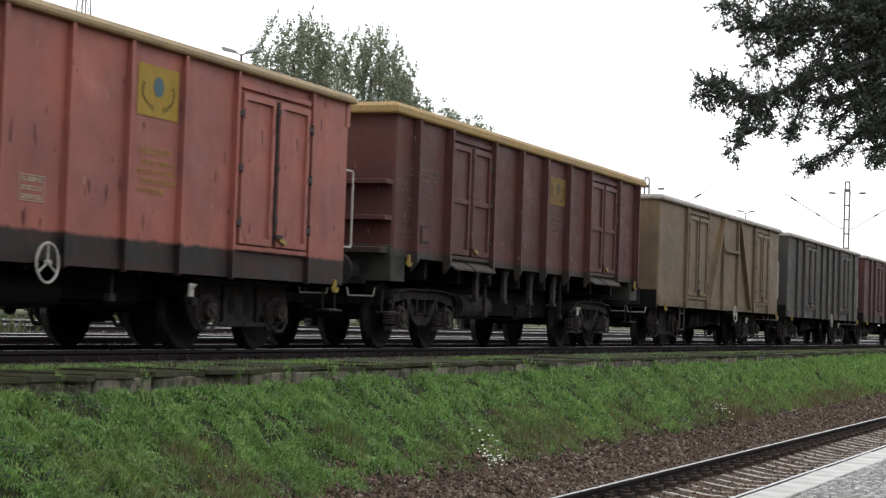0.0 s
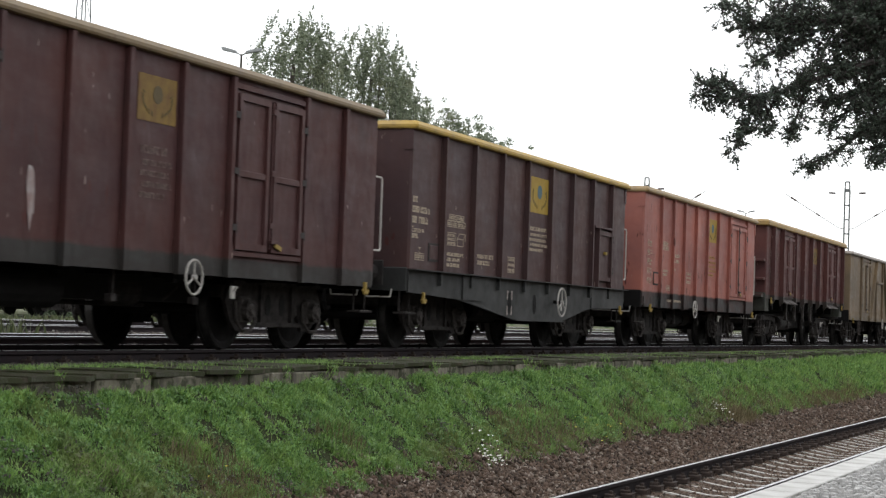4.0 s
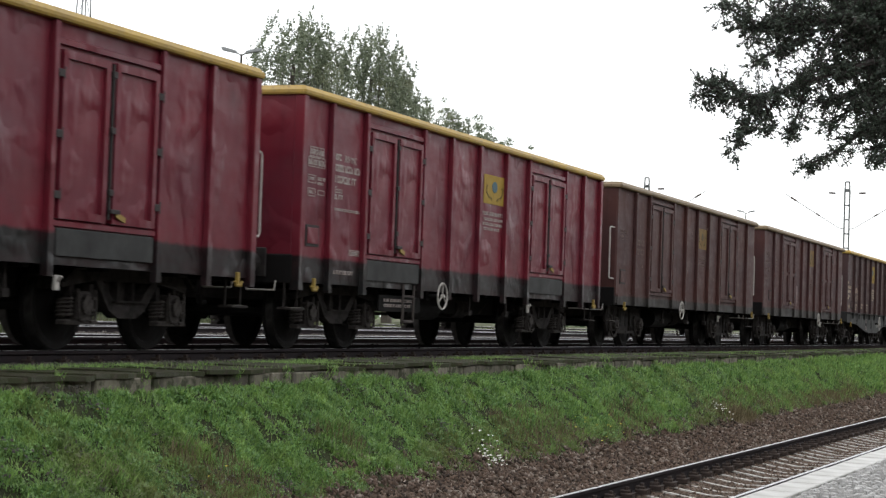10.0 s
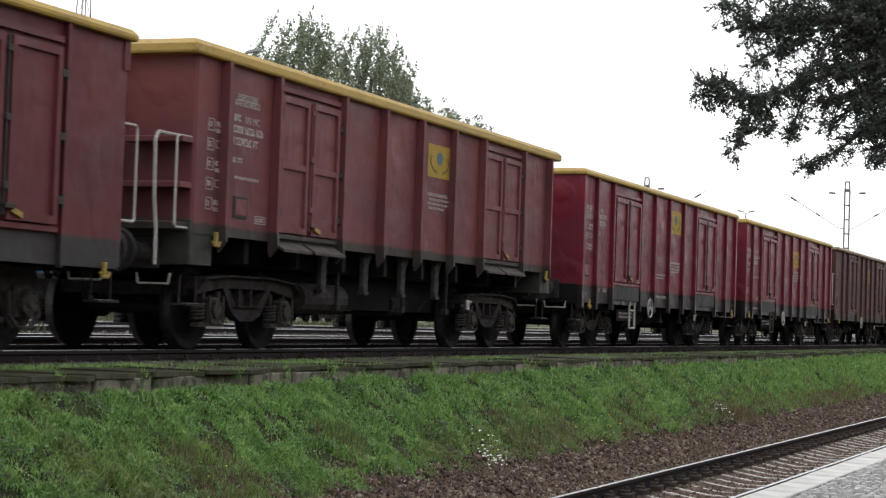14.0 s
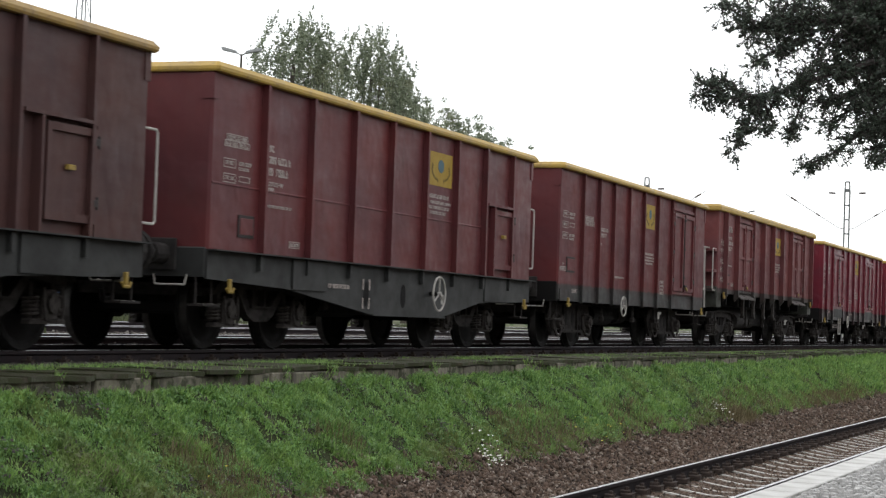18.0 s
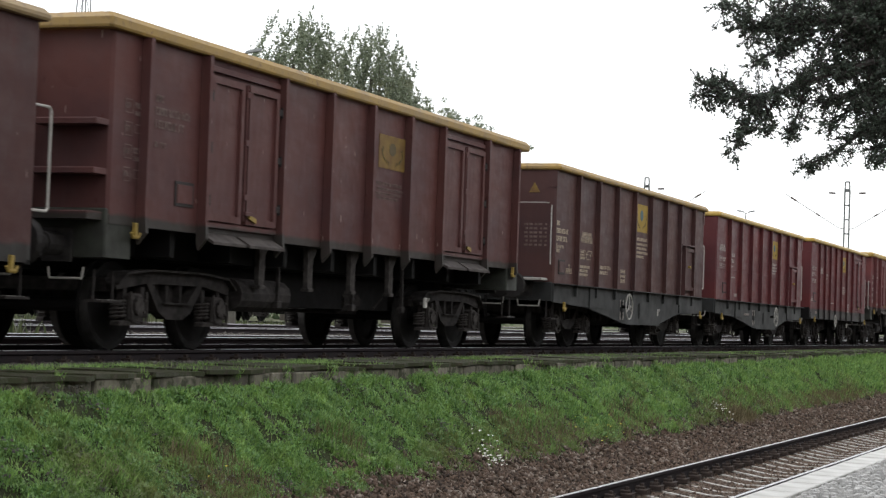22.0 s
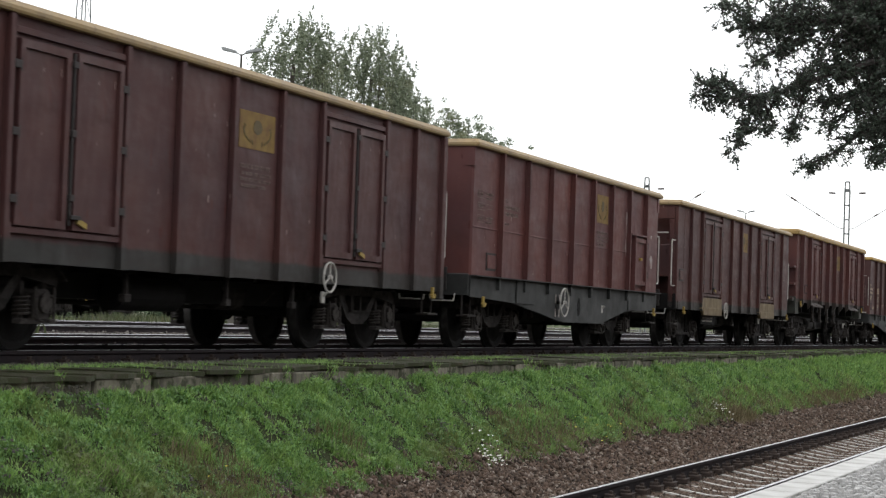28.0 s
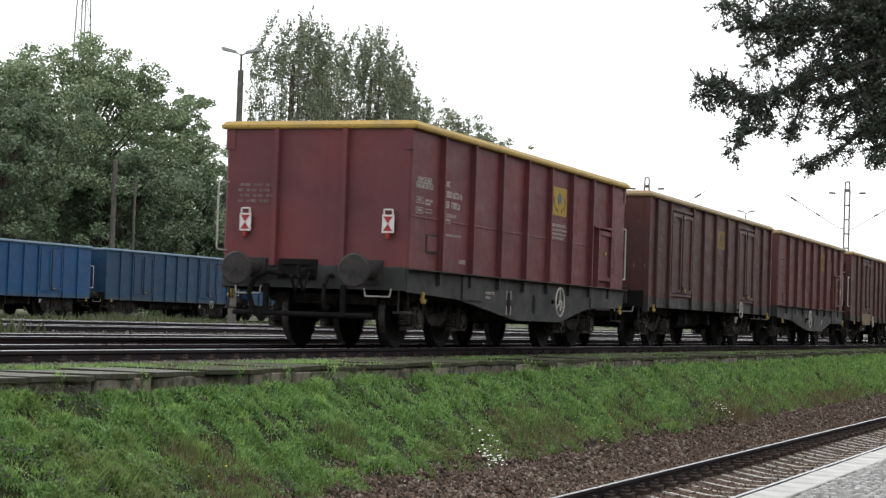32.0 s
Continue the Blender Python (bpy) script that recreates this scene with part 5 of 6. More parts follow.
WALL_CONCRETE = mossy_concrete("stained_wall_concrete", (0.21, 0.19, 0.15), (0.035, 0.042, 0.02), 0.35)
WET_SLAB = mossy_concrete("wet_mossy_slab", (0.066, 0.054, 0.040), (0.034, 0.042, 0.014), 0.8, 0.5)
DRY_SLAB = mossy_concrete("mossy_dark_slab", (0.080, 0.066, 0.048), (0.034, 0.044, 0.015), 0.8)


def stone_material(name, a, b, c):
    k = Mat(name, 0.88, 0, 0.25)
    r = k.island()
    col = k.mix(k.ramp(r, 0.0, 0.6), a, b)
    col = k.mix(k.ramp(r, 0.86, 0.9), col, c)
    f = k.noise(60, 3)
    return k.color(k.mix(k.ramp(f, 0.4, 0.7, 0, 0.4), col, scaled(a, 0.6))).m


BROWN_STONES = stone_material("brown_ballast_stone", (0.034, 0.025, 0.020), (0.155, 0.106, 0.080), (0.30, 0.25, 0.21))
DARK_STONES = stone_material("dark_ballast_stone", (0.042, 0.037, 0.034), (0.125, 0.110, 0.098), (0.2, 0.19, 0.17))
SETT = worn("wet_granite_sett", (0.43, 0.425, 0.41), (0.22, 0.215, 0.205), 0.3, 0, 14, 0.4, source="Generated", spec=0.6)
JOINT = worn("dark_joint_sand", (0.06, 0.057, 0.045), (0.035, 0.036, 0.026), 0.95, 0, 20, 0.4)


def make_platform():
    deck = tagged(new("pavement"), "platform of pale stone setts with concrete edging slabs", "platform", kind="structure")
    deck.matrix_basis = Matrix.Translation((15, 3.135, -0.92)) @ Matrix.Rotation(math.atan(NEAR_TURN), 4, "Z")
    part("platform_bed", G().box(-60, 260, -9, -0.31, -0.75, -0.042).mesh("platform_bed"), JOINT, deck)
    part("platform_face", G().box(-60, 260, -0.31, -0.05, -0.75, -0.10).mesh("platform_face"), OLD_CONCRETE, deck)
    edge = G().box(0.002, 0.998, -0.315, 0.0, -0.10, 0.0, 0.008).mesh("edge_slab")
    for i in range(-4, 60):
        part("edge_slab", edge, PALE_CONCRETE, deck, "", pose(float(i), random.uniform(-0.004, 0.004), random.uniform(-0.004, 0.003)))
    part("edge_strip", G().box(60, 260, -0.315, 0.0, -0.10, 0.0).mesh("edge_strip"), PALE_CONCRETE, deck)
    rng = random.Random(4)
    shapes = []
    for i in range(8):
        w, d = rng.uniform(0.034, 0.047), rng.uniform(0.032, 0.044)
        q = [(-w, -d), (w, -d), (w, d), (-w, d)]
        q = [(x + rng.uniform(-0.010, 0.010), y + rng.uniform(-0.010, 0.010)) for x, y in q]
        v = [(x, y, -0.06) for x, y in q] + [(x, y, -0.024) for x, y in q] + [(0.66 * x, 0.66 * y, rng.uniform(-0.003, 0.007)) for x, y in q]
        f = [(4 * k + a, 4 * k + (a + 1) % 4, 4 * k + 4 + (a + 1) % 4, 4 * k + 4 + a) for k in (0, 1) for a in range(4)] + [(8, 9, 10, 11)]
        shapes.append((v, f))
    meshes = [G().add(*s).mesh("sett") for s in shapes]
    rest, count = G(), 0
    for i in range(150):
        for j in range(14):
            x, y = 0.15 + i * 0.105 + (0.05 if j % 2 else 0) + rng.uniform(-0.012, 0.012), -0.37 - j * 0.098 + rng.uniform(-0.012, 0.012)
            k, z, a = rng.randrange(8), rng.uniform(-0.018, 0.005), rng.uniform(-9, 9)
            near = i < 42 and j < 8 and count < 300 and y > -0.5 - 0.016 * (60 - i)
            if near:
                part("sett", meshes[k], SETT, deck, "", pose(x, y, z, rng.uniform(-4, 4), rng.uniform(-4, 4), a))
                count += 1
            else:
                ca, sa = math.cos(radians(a)), math.sin(radians(a))
                rest.add([(x + ca * p - sa * q, y + sa * p + ca * q, z + r) for p, q, r in shapes[k][0]], shapes[k][1])
    part("sett_paving", rest.mesh("sett_paving"), SETT, deck)["kind"] = "stuff"


def make_wall():
    """The old kerb of slabs on a low wall that holds the freight track's bed."""
    w = tagged(new("retaining_wall"), "low mossy concrete wall topped with worn slabs", "wall", kind="structure")
    part("wall_core", G().box(-60, 260, 8.42, 9.40, -1.2, -0.172).mesh("wall_core"), OLD_CONCRETE, w)
    rng = random.Random(9)
    x = 6.0
    while x < 60:
        d = rng.choice((0.48, 0.5, 0.62, 0.98))
        part("wall_panel", G().box(x + 0.016, x + d - 0.016, 8.375 + rng.uniform(-0.02, 0.015), 8.44, -0.95, -0.163 + rng.uniform(-0.012, 0), 0.012).mesh("wall_panel"), WALL_CONCRETE, w)
        x += d
    x = 5.5
    while x < 70:
        d = rng.choice((0.98, 1.0, 1.15))
        c = [rng.uniform(0.02, 0.14) if rng.random() < 0.6 else 0.02 for _ in range(2)]
        m = [rng.uniform(-0.02, 0.055) for _ in range(3)]
        g = G().prism([(0.008, c[0]), (c[0] * 0.7 + 0.01, 0.0), (d * 0.3, m[0]), (d * 0.55, m[1]), (d * 0.8, m[2]), (d - c[1] * 0.8 - 0.01, 0.0), (d - 0.008, c[1]), (d - 0.008, 1.03), (0.008, 1.03)], -0.042, 0.0, 2).mesh("slab")
        part("slab", g, WET_SLAB if x < 15.3 else DRY_SLAB, w, "", pose(x, 8.34 + rng.uniform(-0.04, 0.03), -0.118 + rng.uniform(-0.016, 0.010), rng.uniform(-0.9, 0.4), rng.uniform(-0.9, 0.9), rng.uniform(-1.2, 1.2)))
        x += d
    part("slab_run", G().box(70, 260, 8.34, 9.37, -0.19, -0.12).mesh("slab_run"), OLD_CONCRETE, w)


def joined(name, verts, faces_per, base_faces, material, label, category, parent=None):
    """One mesh of many alike small pieces; verts: pieces x corners x 3."""
    n, c, _ = verts.shape
    me = bpy.data.meshes.new(name)
    bf = np.array(base_faces, dtype=np.int32)
    loops = (bf[None] + (np.arange(n, dtype=np.int32) * c)[:, None, None]).reshape(-1)
    k = bf.shape[1]
    total = n * bf.shape[0]
    me.vertices.add(n * c)
    me.vertices.foreach_set("co", verts.astype(np.float32).reshape(-1))
    me.loops.add(len(loops))
    me.loops.foreach_set("vertex_index", loops)
    me.polygons.add(total)
    me.polygons.foreach_set("loop_start", np.arange(total, dtype=np.int32) * k)
    me.update(calc_edges=True)
    me.materials.append(material)
    ob = new(name, me)
    if parent is not None:
        ob.parent = parent
        ob["kind"] = "stuff"
        return ob
    return tagged(ob, label, category, kind="stuff")


RNG = np.random.default_rng(7)


def wave(x, y, s, seed):
    """A smooth uneven field between about -1 and 1."""
    r = np.random.default_rng(seed)
    out = np.zeros_like(x)
    for i in range(7):
        a = r.uniform(0, 2 * np.pi)
        k = s * r.uniform(0.6, 2.2)
        out += np.sin(k * (np.cos(a) * x + np.sin(a) * y) + r.uniform(0, 6.28))
    return out / 3.2


def heights(x, y):
    return np.array([bank_height(a, b) for a, b in zip(x.tolist(), y.tolist())])


def scatter_x(n, x0, x1, power):
    """Places along the track, denser towards x0."""
    u = RNG.random(n)
    p = 1 - power
    return (x0 ** p + u * (x1 ** p - x0 ** p)) ** (1 / p)


def scatter_stones(name, x, y, z, size, material, label):
    n = len(x)
    base = np.array([(1, 0, 0), (-1, 0, 0), (0, 1, 0), (0, -1, 0), (0, 0, 1), (0, 0, -1)], float)
    v = base[None] * (size[:, None, None] * RNG.uniform(0.55, 1.25, (n, 6, 3)) * np.array([1, 0.8, 0.65]))
    v += size[:, None, None] * RNG.uniform(-0.3, 0.3, (n, 6, 3))
    q = RNG.normal(size=(n, 4))
    q /= np.linalg.norm(q, axis=1)[:, None]
    w, a, b, c = q.T
    rot = np.stack([1 - 2 * (b * b + c * c), 2 * (a * b - w * c), 2 * (a * c + w * b), 2 * (a * b + w * c), 1 - 2 * (a * a + c * c), 2 * (b * c - w * a), 2 * (a * c - w * b), 2 * (b * c + w * a), 1 - 2 * (a * a + b * b)], -1).reshape(n, 3, 3)
    v = np.einsum("nij,nkj->nki", rot, v) + np.stack([x, y, z], -1)[:, None]
    return joined(name, v, 3, [(0, 2, 4), (2, 1, 4), (1, 3, 4), (3, 0, 4), (2, 0, 5), (1, 2, 5), (3, 1, 5), (0, 3, 5)], material, label, "gravel")


def make_stones():
    n = 42000
    x = scatter_x(n, 14, 85, 1.3)
    y = rail_y(x) + 0.10 + RNG.random(n) * (7.45 - rail_y(x) - 0.10) + RNG.normal(0, 0.05, n)
    z = np.maximum(heights(x, y), -1.50) + RNG.uniform(-0.01, 0.02, n)
    scatter_stones("ballast_gravel", x, y, z, RNG.uniform(0.020, 0.050, n), BROWN_STONES, "reddish brown ballast stones beside the platform track")
    n = 30000
    x = scatter_x(n, 14, 70, 1.5)
    y = rail_y(x) - 1.45 + RNG.random(n) * 1.4
    z = heights(x, y) + RNG.uniform(-0.014, 0.004, n)
    scatter_stones("sleeper_gravel", x, y, z, RNG.uniform(0.015, 0.032, n), BROWN_STONES, "brown ballast stones between the sleepers")
    n = 22000
    x = scatter_x(n, 11, 80, 1.3)
    y = 9.38 + RNG.random(n) * 0.75
    z = -0.135 + RNG.uniform(-0.02, 0.008, n)
    scatter_stones("track_bed_gravel", x, y, z, RNG.uniform(0.015, 0.032, n), DARK_STONES, "dark oily ballast stones under the train")
    n = 22000
    x = scatter_x(n, 16, 110, 1.2)
    y = 10.3 + RNG.random(n) * 13
    z = -0.14 + RNG.uniform(-0.02, 0.02, n)
    scatter_stones("yard_gravel", x, y, z, RNG.uniform(0.02, 0.05, n), DARK_STONES, "grey ballast stones across the yard tracks")


# added wall out of view: blocks low sky light and its reflection on wagon sides
PLASTER = worn("dull_shade_wall_plaster", (0.16, 0.14, 0.12), (0.11, 0.10, 0.085), 0.9, 0, 1.2, 0.3)
station = tagged(new("unseen_shade_wall", G().box(-60, 160, -12.4, -12.0, -1.6, 6.5).mesh("unseen_shade_wall", PLASTER)), "plain unseen wall added to keep low sky light off the wagons", "wall", kind="structure")
make_platform()
make_wall()
make_stones()


# ---- grass, weeds and flowers ----
def leaf_material(name, a, b, dry, patch=0.6, translucent=0.3, foot=False):
    k = Mat(name, 0.5, 0, 0.4)
    r = k.island()
    col = k.mix(r, a, b)
    if foot:    # lush light tufts and darker hollows
        tuft = k.noise(3.2, 5, rough=0.65)
        col = k.mix(k.ramp(tuft, 0.30, 0.46, 0.6, 0), col, scaled(a, 0.75))
        col = k.mix(k.ramp(tuft, 0.54, 0.70, 0, 0.75), col, tuple(min(1, v * w) for v, w in zip(b, (1.22, 1.12, 1.0))))
    field = k.noise(patch, 5)
    if foot:    # drier growth towards the foot of the bank
        field = k.math("ADD", field, k.ramp(k.axis(1), 7.1, 7.9, 0.13, -0.03))
    col = k.mix(k.ramp(field, 0.55, 0.70, 0, 0.85), col, dry)
    k.color(col)
    tr = k.n.new("ShaderNodeBsdfTranslucent")
    k.l.new(col, tr.inputs["Color"])
    mx = k.n.new("ShaderNodeMixShader")
    mx.inputs[0].default_value = translucent
    k.l.new(k.b.outputs[0], mx.inputs[1])
    k.l.new(tr.outputs[0], mx.inputs[2])
    k.l.new(mx.outputs[0], k.n["Material Output"].inputs["Surface"])
    return k.m


DEAD_LEAF = leaf_material("dead_leaf", (0.030, 0.026, 0.020), (0.085, 0.075, 0.055), (0.05, 0.05, 0.03), 0.8)
GRASS = leaf_material("bank_grass", (0.095, 0.195, 0.045), (0.34, 0.53, 0.155), (0.21, 0.21, 0.085), 0.7, foot=True)
WEED = leaf_material("bank_weed_leaf", (0.058, 0.140, 0.036), (0.26, 0.45, 0.150), (0.155, 0.15, 0.065), 0.9, foot=True)
DRY = leaf_material("dry_weed_stalk", (0.12, 0.10, 0.05), (0.26, 0.21, 0.12), (0.09, 0.07, 0.04))
YARD_GRASS = leaf_material("yard_grass_blade", (0.045, 0.062, 0.026), (0.12, 0.135, 0.065), (0.12, 0.10, 0.06), 0.4)
PETAL = worn("white_petal", (0.8, 0.8, 0.76), (0.7, 0.7, 0.62), 0.8, 0, 30, 0.05)
YELLOW_PETAL = worn("yellow_petal", (0.6, 0.5, 0.05), (0.45, 0.4, 0.06), 0.8, 0, 30, 0.05)


def blades(name, x, y, z, h, w, lean, material, label, category="grass"):
    n = len(x)
    a = RNG.uniform(0, 2 * np.pi, n)
    t = RNG.uniform(0, 2 * np.pi, n)
    side = np.stack([np.cos(a), np.sin(a), np.zeros(n)], -1) * (w / 2)[:, None]
    tip = np.stack([np.cos(t) * lean * h, np.sin(t) * lean * h, h], -1)
    o = np.stack([x, y, z], -1)
    midp = o + tip * 0.55 * np.array([0.7, 0.7, 1.1])
    v = np.stack([o - side, o + side, midp + side * 0.8, midp - side * 0.8, o + tip], 1)
    quads = np.stack([v[:, 0], v[:, 1], v[:, 2], v[:, 3]], 1)
    tris = np.stack([v[:, 3], v[:, 2], v[:, 4], v[:, 4] + np.array([0, 0, 0.0015])], 1)
    both_parts = np.stack([v[:, 0], v[:, 1], v[:, 2], v[:, 3], v[:, 4]], 1)
    return joined(name, both_parts, 3, [(0, 1, 2), (0, 2, 3), (3, 2, 4)], material, label, category)


def leaflets(name, c, size, material, label, category="weed", up=0.5, parent=None, narrow=0.55, face=None):
    """Small pointed leaves at the places c, facing about, or turned to the side that face names."""
    n = len(c)
    d = RNG.normal(size=(n, 3))
    if face is None:
        d[:, 2] = d[:, 2] * 0.6 + up
    side = RNG.normal(size=(n, 3)) if face is None else np.array(face) + 0.45 * RNG.normal(size=(n, 3))
    if face is not None:
        d = np.cross(side, d)
    d /= np.linalg.norm(d, axis=1)[:, None]
    e = np.cross(d, side)
    e /= np.linalg.norm(e, axis=1)[:, None]
    s = size[:, None]
    v = np.stack([c - d * s * 0.5, c + e * s * narrow * 0.5, c + d * s * 0.5, c - e * s * narrow * 0.5], 1)
    return joined(name, v, 4, [(0, 1, 2, 3)], material, label, category, parent)


def bank_places(n, x0, x1, power, y0=7.1, y1=8.36):
    x = scatter_x(n, x0, x1, power)
    y = y0 + RNG.random(n) * (y1 - y0)
    foot = np.array([7.15 + 0.22 * soft_noise(a, 0, 0.35, 3.0) + 0.12 * soft_noise(a, 0, 1.3, 5.0) for a in x.tolist()])
    edge = y - foot - 0.10 * wave(x, y, 5.0, 3)
    keep = RNG.random(n) < np.clip(edge * 6 + 0.05, 0, 1)
    return x[keep], y[keep]


def make_bank():
    x, y = bank_places(190000, 10.5, 95, 1.35)
    clump = wave(x, y, 4.5, 11) * 0.28 + wave(x, y, 16, 12) * 0.6
    keep = RNG.random(len(x)) < np.clip(0.62 + 1.0 * clump, 0.06, 1)
    x, y, clump = x[keep], y[keep], clump[keep]
    z = heights(x, y)
    h = (0.04 + 0.075 * np.clip(clump + 0.3, 0, 1.3)) * RNG.uniform(0.6, 1.5, len(x)) + 0.05 * np.clip((x - 30) / 30, 0, 1)
    blades("bank_grass", x, y, z, h, RNG.uniform(0.006, 0.014, len(x)) * (1 + np.clip((x - 20) / 25, 0, 1.5)), RNG.uniform(0.1, 0.9, len(x)), GRASS, "short bright green grass on the railway bank")
    x, y = bank_places(400000, 10.5, 80, 1.5)
    clump = wave(x, y, 4.5, 11) * 0.28 + wave(x, y, 16, 12) * 0.6
    keep = RNG.random(len(x)) < np.clip(0.55 + 1.0 * clump, 0.04, 1)
    x, y, clump = x[keep], y[keep], clump[keep]
    z = heights(x, y) + RNG.random(len(x)) * (0.03 + 0.09 * np.clip(clump + 0.3, 0, 1.3))
    leaflets("bank_weeds", np.stack([x, y, z], -1), RNG.uniform(0.014, 0.036, len(x)) * (1 + np.clip((x - 22) / 28, 0, 1.1)), WEED, "low leafy weeds growing through the grass", face=(0, -0.55, 0.85), narrow=0.72)
    # withered dark leaves lying in small heaps
    hx, hy = bank_places(170, 10.5, 45, 1.3, 7.25, 8.30)
    x, y = np.repeat(hx, 26), np.repeat(hy, 26)
    x, y = x + RNG.normal(0, 0.055, len(x)), np.minimum(y + RNG.normal(0, 0.05, len(x)), 8.33)
    z = heights(x, y) + RNG.uniform(0.04, 0.11, len(x))
    leaflets("dead_leaves", np.stack([x, y, z], -1), RNG.uniform(0.018, 0.045, len(x)), DEAD_LEAF, "dark withered leaves caught in the bank's grass", face=(0, -0.55, 0.85), narrow=0.6)
    # dry stalks towards the foot of the bank
    x, y = bank_places(22000, 14, 70, 1.2, 7.1, 7.8)
    keep = wave(x, y, 1.3, 21) > 0.15
    x, y = x[keep], y[keep]
    blades("dry_stalks", x, y, heights(x, y), RNG.uniform(0.06, 0.2, len(x)), RNG.uniform(0.004, 0.009, len(x)), RNG.uniform(0.1, 0.5, len(x)), DRY, "brownish dry weed stalks at the foot of the bank", "weeds")
    x = np.concatenate([RNG.normal(34.6, 0.8, 2200), RNG.normal(46, 3.0, 2400)])
    y = RNG.normal(7.30, 0.10, len(x))
    blades("dry_weeds", x, y, heights(x, y), RNG.uniform(0.06, 0.20, len(x)), RNG.uniform(0.008, 0.016, len(x)), RNG.uniform(0.1, 0.7, len(x)), DRY, "brown withered weeds at the foot of the bank", "weeds")
    # grass in the slabs' joints and along the rail
    n = 26000
    x = scatter_x(n, 10.5, 75, 1.4)
    y = np.where(RNG.random(n) < 0.7, RNG.uniform(9.1, 9.6, n), RNG.uniform(8.36, 9.3, n))
    keep = wave(x, y, 2.0, 31) + wave(x, y, 7.0, 32) * 0.6 > np.where(y > 9.15, -0.12, np.where(x > 15.5, 0.25, 0.7))
    x, y = x[keep], y[keep]
    blades("kerb_grass", x, y, np.full(len(x), -0.13), RNG.uniform(0.012, 0.048, len(x)), RNG.uniform(0.004, 0.008, len(x)), RNG.uniform(0.3, 1.2, len(x)), GRASS, "thin grass tufts along the slabs and the rail")
    # tufts that hang over the slabs' front edge
    n = 9000
    x = scatter_x(n, 10.5, 60, 1.4)
    y = RNG.normal(8.36, 0.035, n)
    keep = wave(x, y * 0, 3.0, 35) + wave(x, y * 0, 9.0, 36) * 0.7 > 0.8
    x, y = x[keep], y[keep]
    blades("edge_grass", x, y, RNG.uniform(-0.24, -0.12, len(x)), RNG.uniform(0.02, 0.07, len(x)), RNG.uniform(0.006, 0.012, len(x)), RNG.uniform(0.3, 1.2, len(x)), GRASS, "ragged grass tufts over the wall's edge")
    # weeds in the yard
    x = np.concatenate([RNG.normal(26.5, 0.5, 60), RNG.normal(52, 1.2, 90), RNG.normal(72, 2.0, 900), RNG.normal(64, 1.0, 160)])
    y = np.concatenate([RNG.normal(17.6, 0.15, 60), RNG.normal(31, 0.4, 90), RNG.normal(41.5, 1.0, 900), RNG.normal(36, 0.6, 160)])
    blades("yard_weeds", x, y, np.full(len(x), -0.14), RNG.uniform(0.1, 0.45, len(x)), RNG.uniform(0.02, 0.05, len(x)), RNG.uniform(0.1, 0.5, len(x)), YARD_GRASS, "tall green weeds between the yard tracks", "weeds")
    x, y = RNG.uniform(58, 110, 7000), RNG.uniform(38, 43.5, 7000)
    keep = wave(x, y, 0.5, 41) > 0.1
    x, y = x[keep], y[keep]
    blades("yard_grass", x, y, np.full(len(x), -0.12), RNG.uniform(0.06, 0.25, len(x)), RNG.uniform(0.04, 0.09, len(x)), RNG.uniform(0.1, 0.6, len(x)), YARD_GRASS, "rank green grass beside the parked wagons")


def flower_patch(cx, cy, sx, sy, n, material, label):
    x, y = RNG.normal(cx, sx, n), RNG.normal(cy, sy, n)
    z = heights(x, y) + RNG.uniform(0.09, 0.2, n)
    r = RNG.uniform(0.014, 0.032, n)
    ang = np.arange(6) * np.pi / 3
    ring = np.stack([np.cos(ang), np.sin(ang) * 0.6, np.abs(np.sin(ang)) * 0.6], -1)
    v = np.stack([x, y, z], -1)[:, None] + ring[None] * r[:, None, None]
    joined("flowers", v, 6, [(0, 1, 2, 3, 4, 5)], material, label, "flowers")


make_bank()
flower_patch(20.2, 7.0, 0.14, 0.08, 30, PETAL, "white flower heads at the foot of the bank")
flower_patch(20.9, 7.25, 0.22, 0.12, 14, PETAL, "scattered white flower heads in the grass")
flower_patch(33.2, 7.25, 0.28, 0.10, 22, PETAL, "small white flowers by the gravel")
flower_patch(25.8, 7.35, 0.9, 0.12, 14, YELLOW_PETAL, "pale yellow flower heads on the bank")
flower_patch(13.6, 7.55, 0.5, 0.25, 3, YELLOW_PETAL, "yellow flowers among the weeds")

# ---- trees ----
BARK = worn("grey_brown_bark", (0.06, 0.05, 0.04), (0.11, 0.095, 0.08), 0.9, 0, 3, 0.6)
# leaf colours of the distant trees are lifted to stand for haze
POPLAR_LEAF = leaf_material("poplar_leaf", (0.125, 0.15, 0.10), (0.29, 0.33, 0.225), (0.25, 0.23, 0.11), 0.12, 0.3)
BUSH_LEAF = leaf_material("dark_bush_leaf", (0.07, 0.105, 0.062), (0.19, 0.25, 0.145), (0.10, 0.135, 0.075), 0.15, 0.2)
BROAD_LEAF = leaf_material("broad_leaf", (0.105, 0.15, 0.085), (0.30, 0.38, 0.21), (0.18, 0.20, 0.10), 0.15, 0.2)


def limb(g, pts, r0, r1, n=7):
    k = len(pts) - 1
    for i in range(k):
        g.cyl(pts[i], pts[i + 1], r0 + (r1 - r0) * i / k, n, r0 + (r1 - r0) * (i + 1) / k)


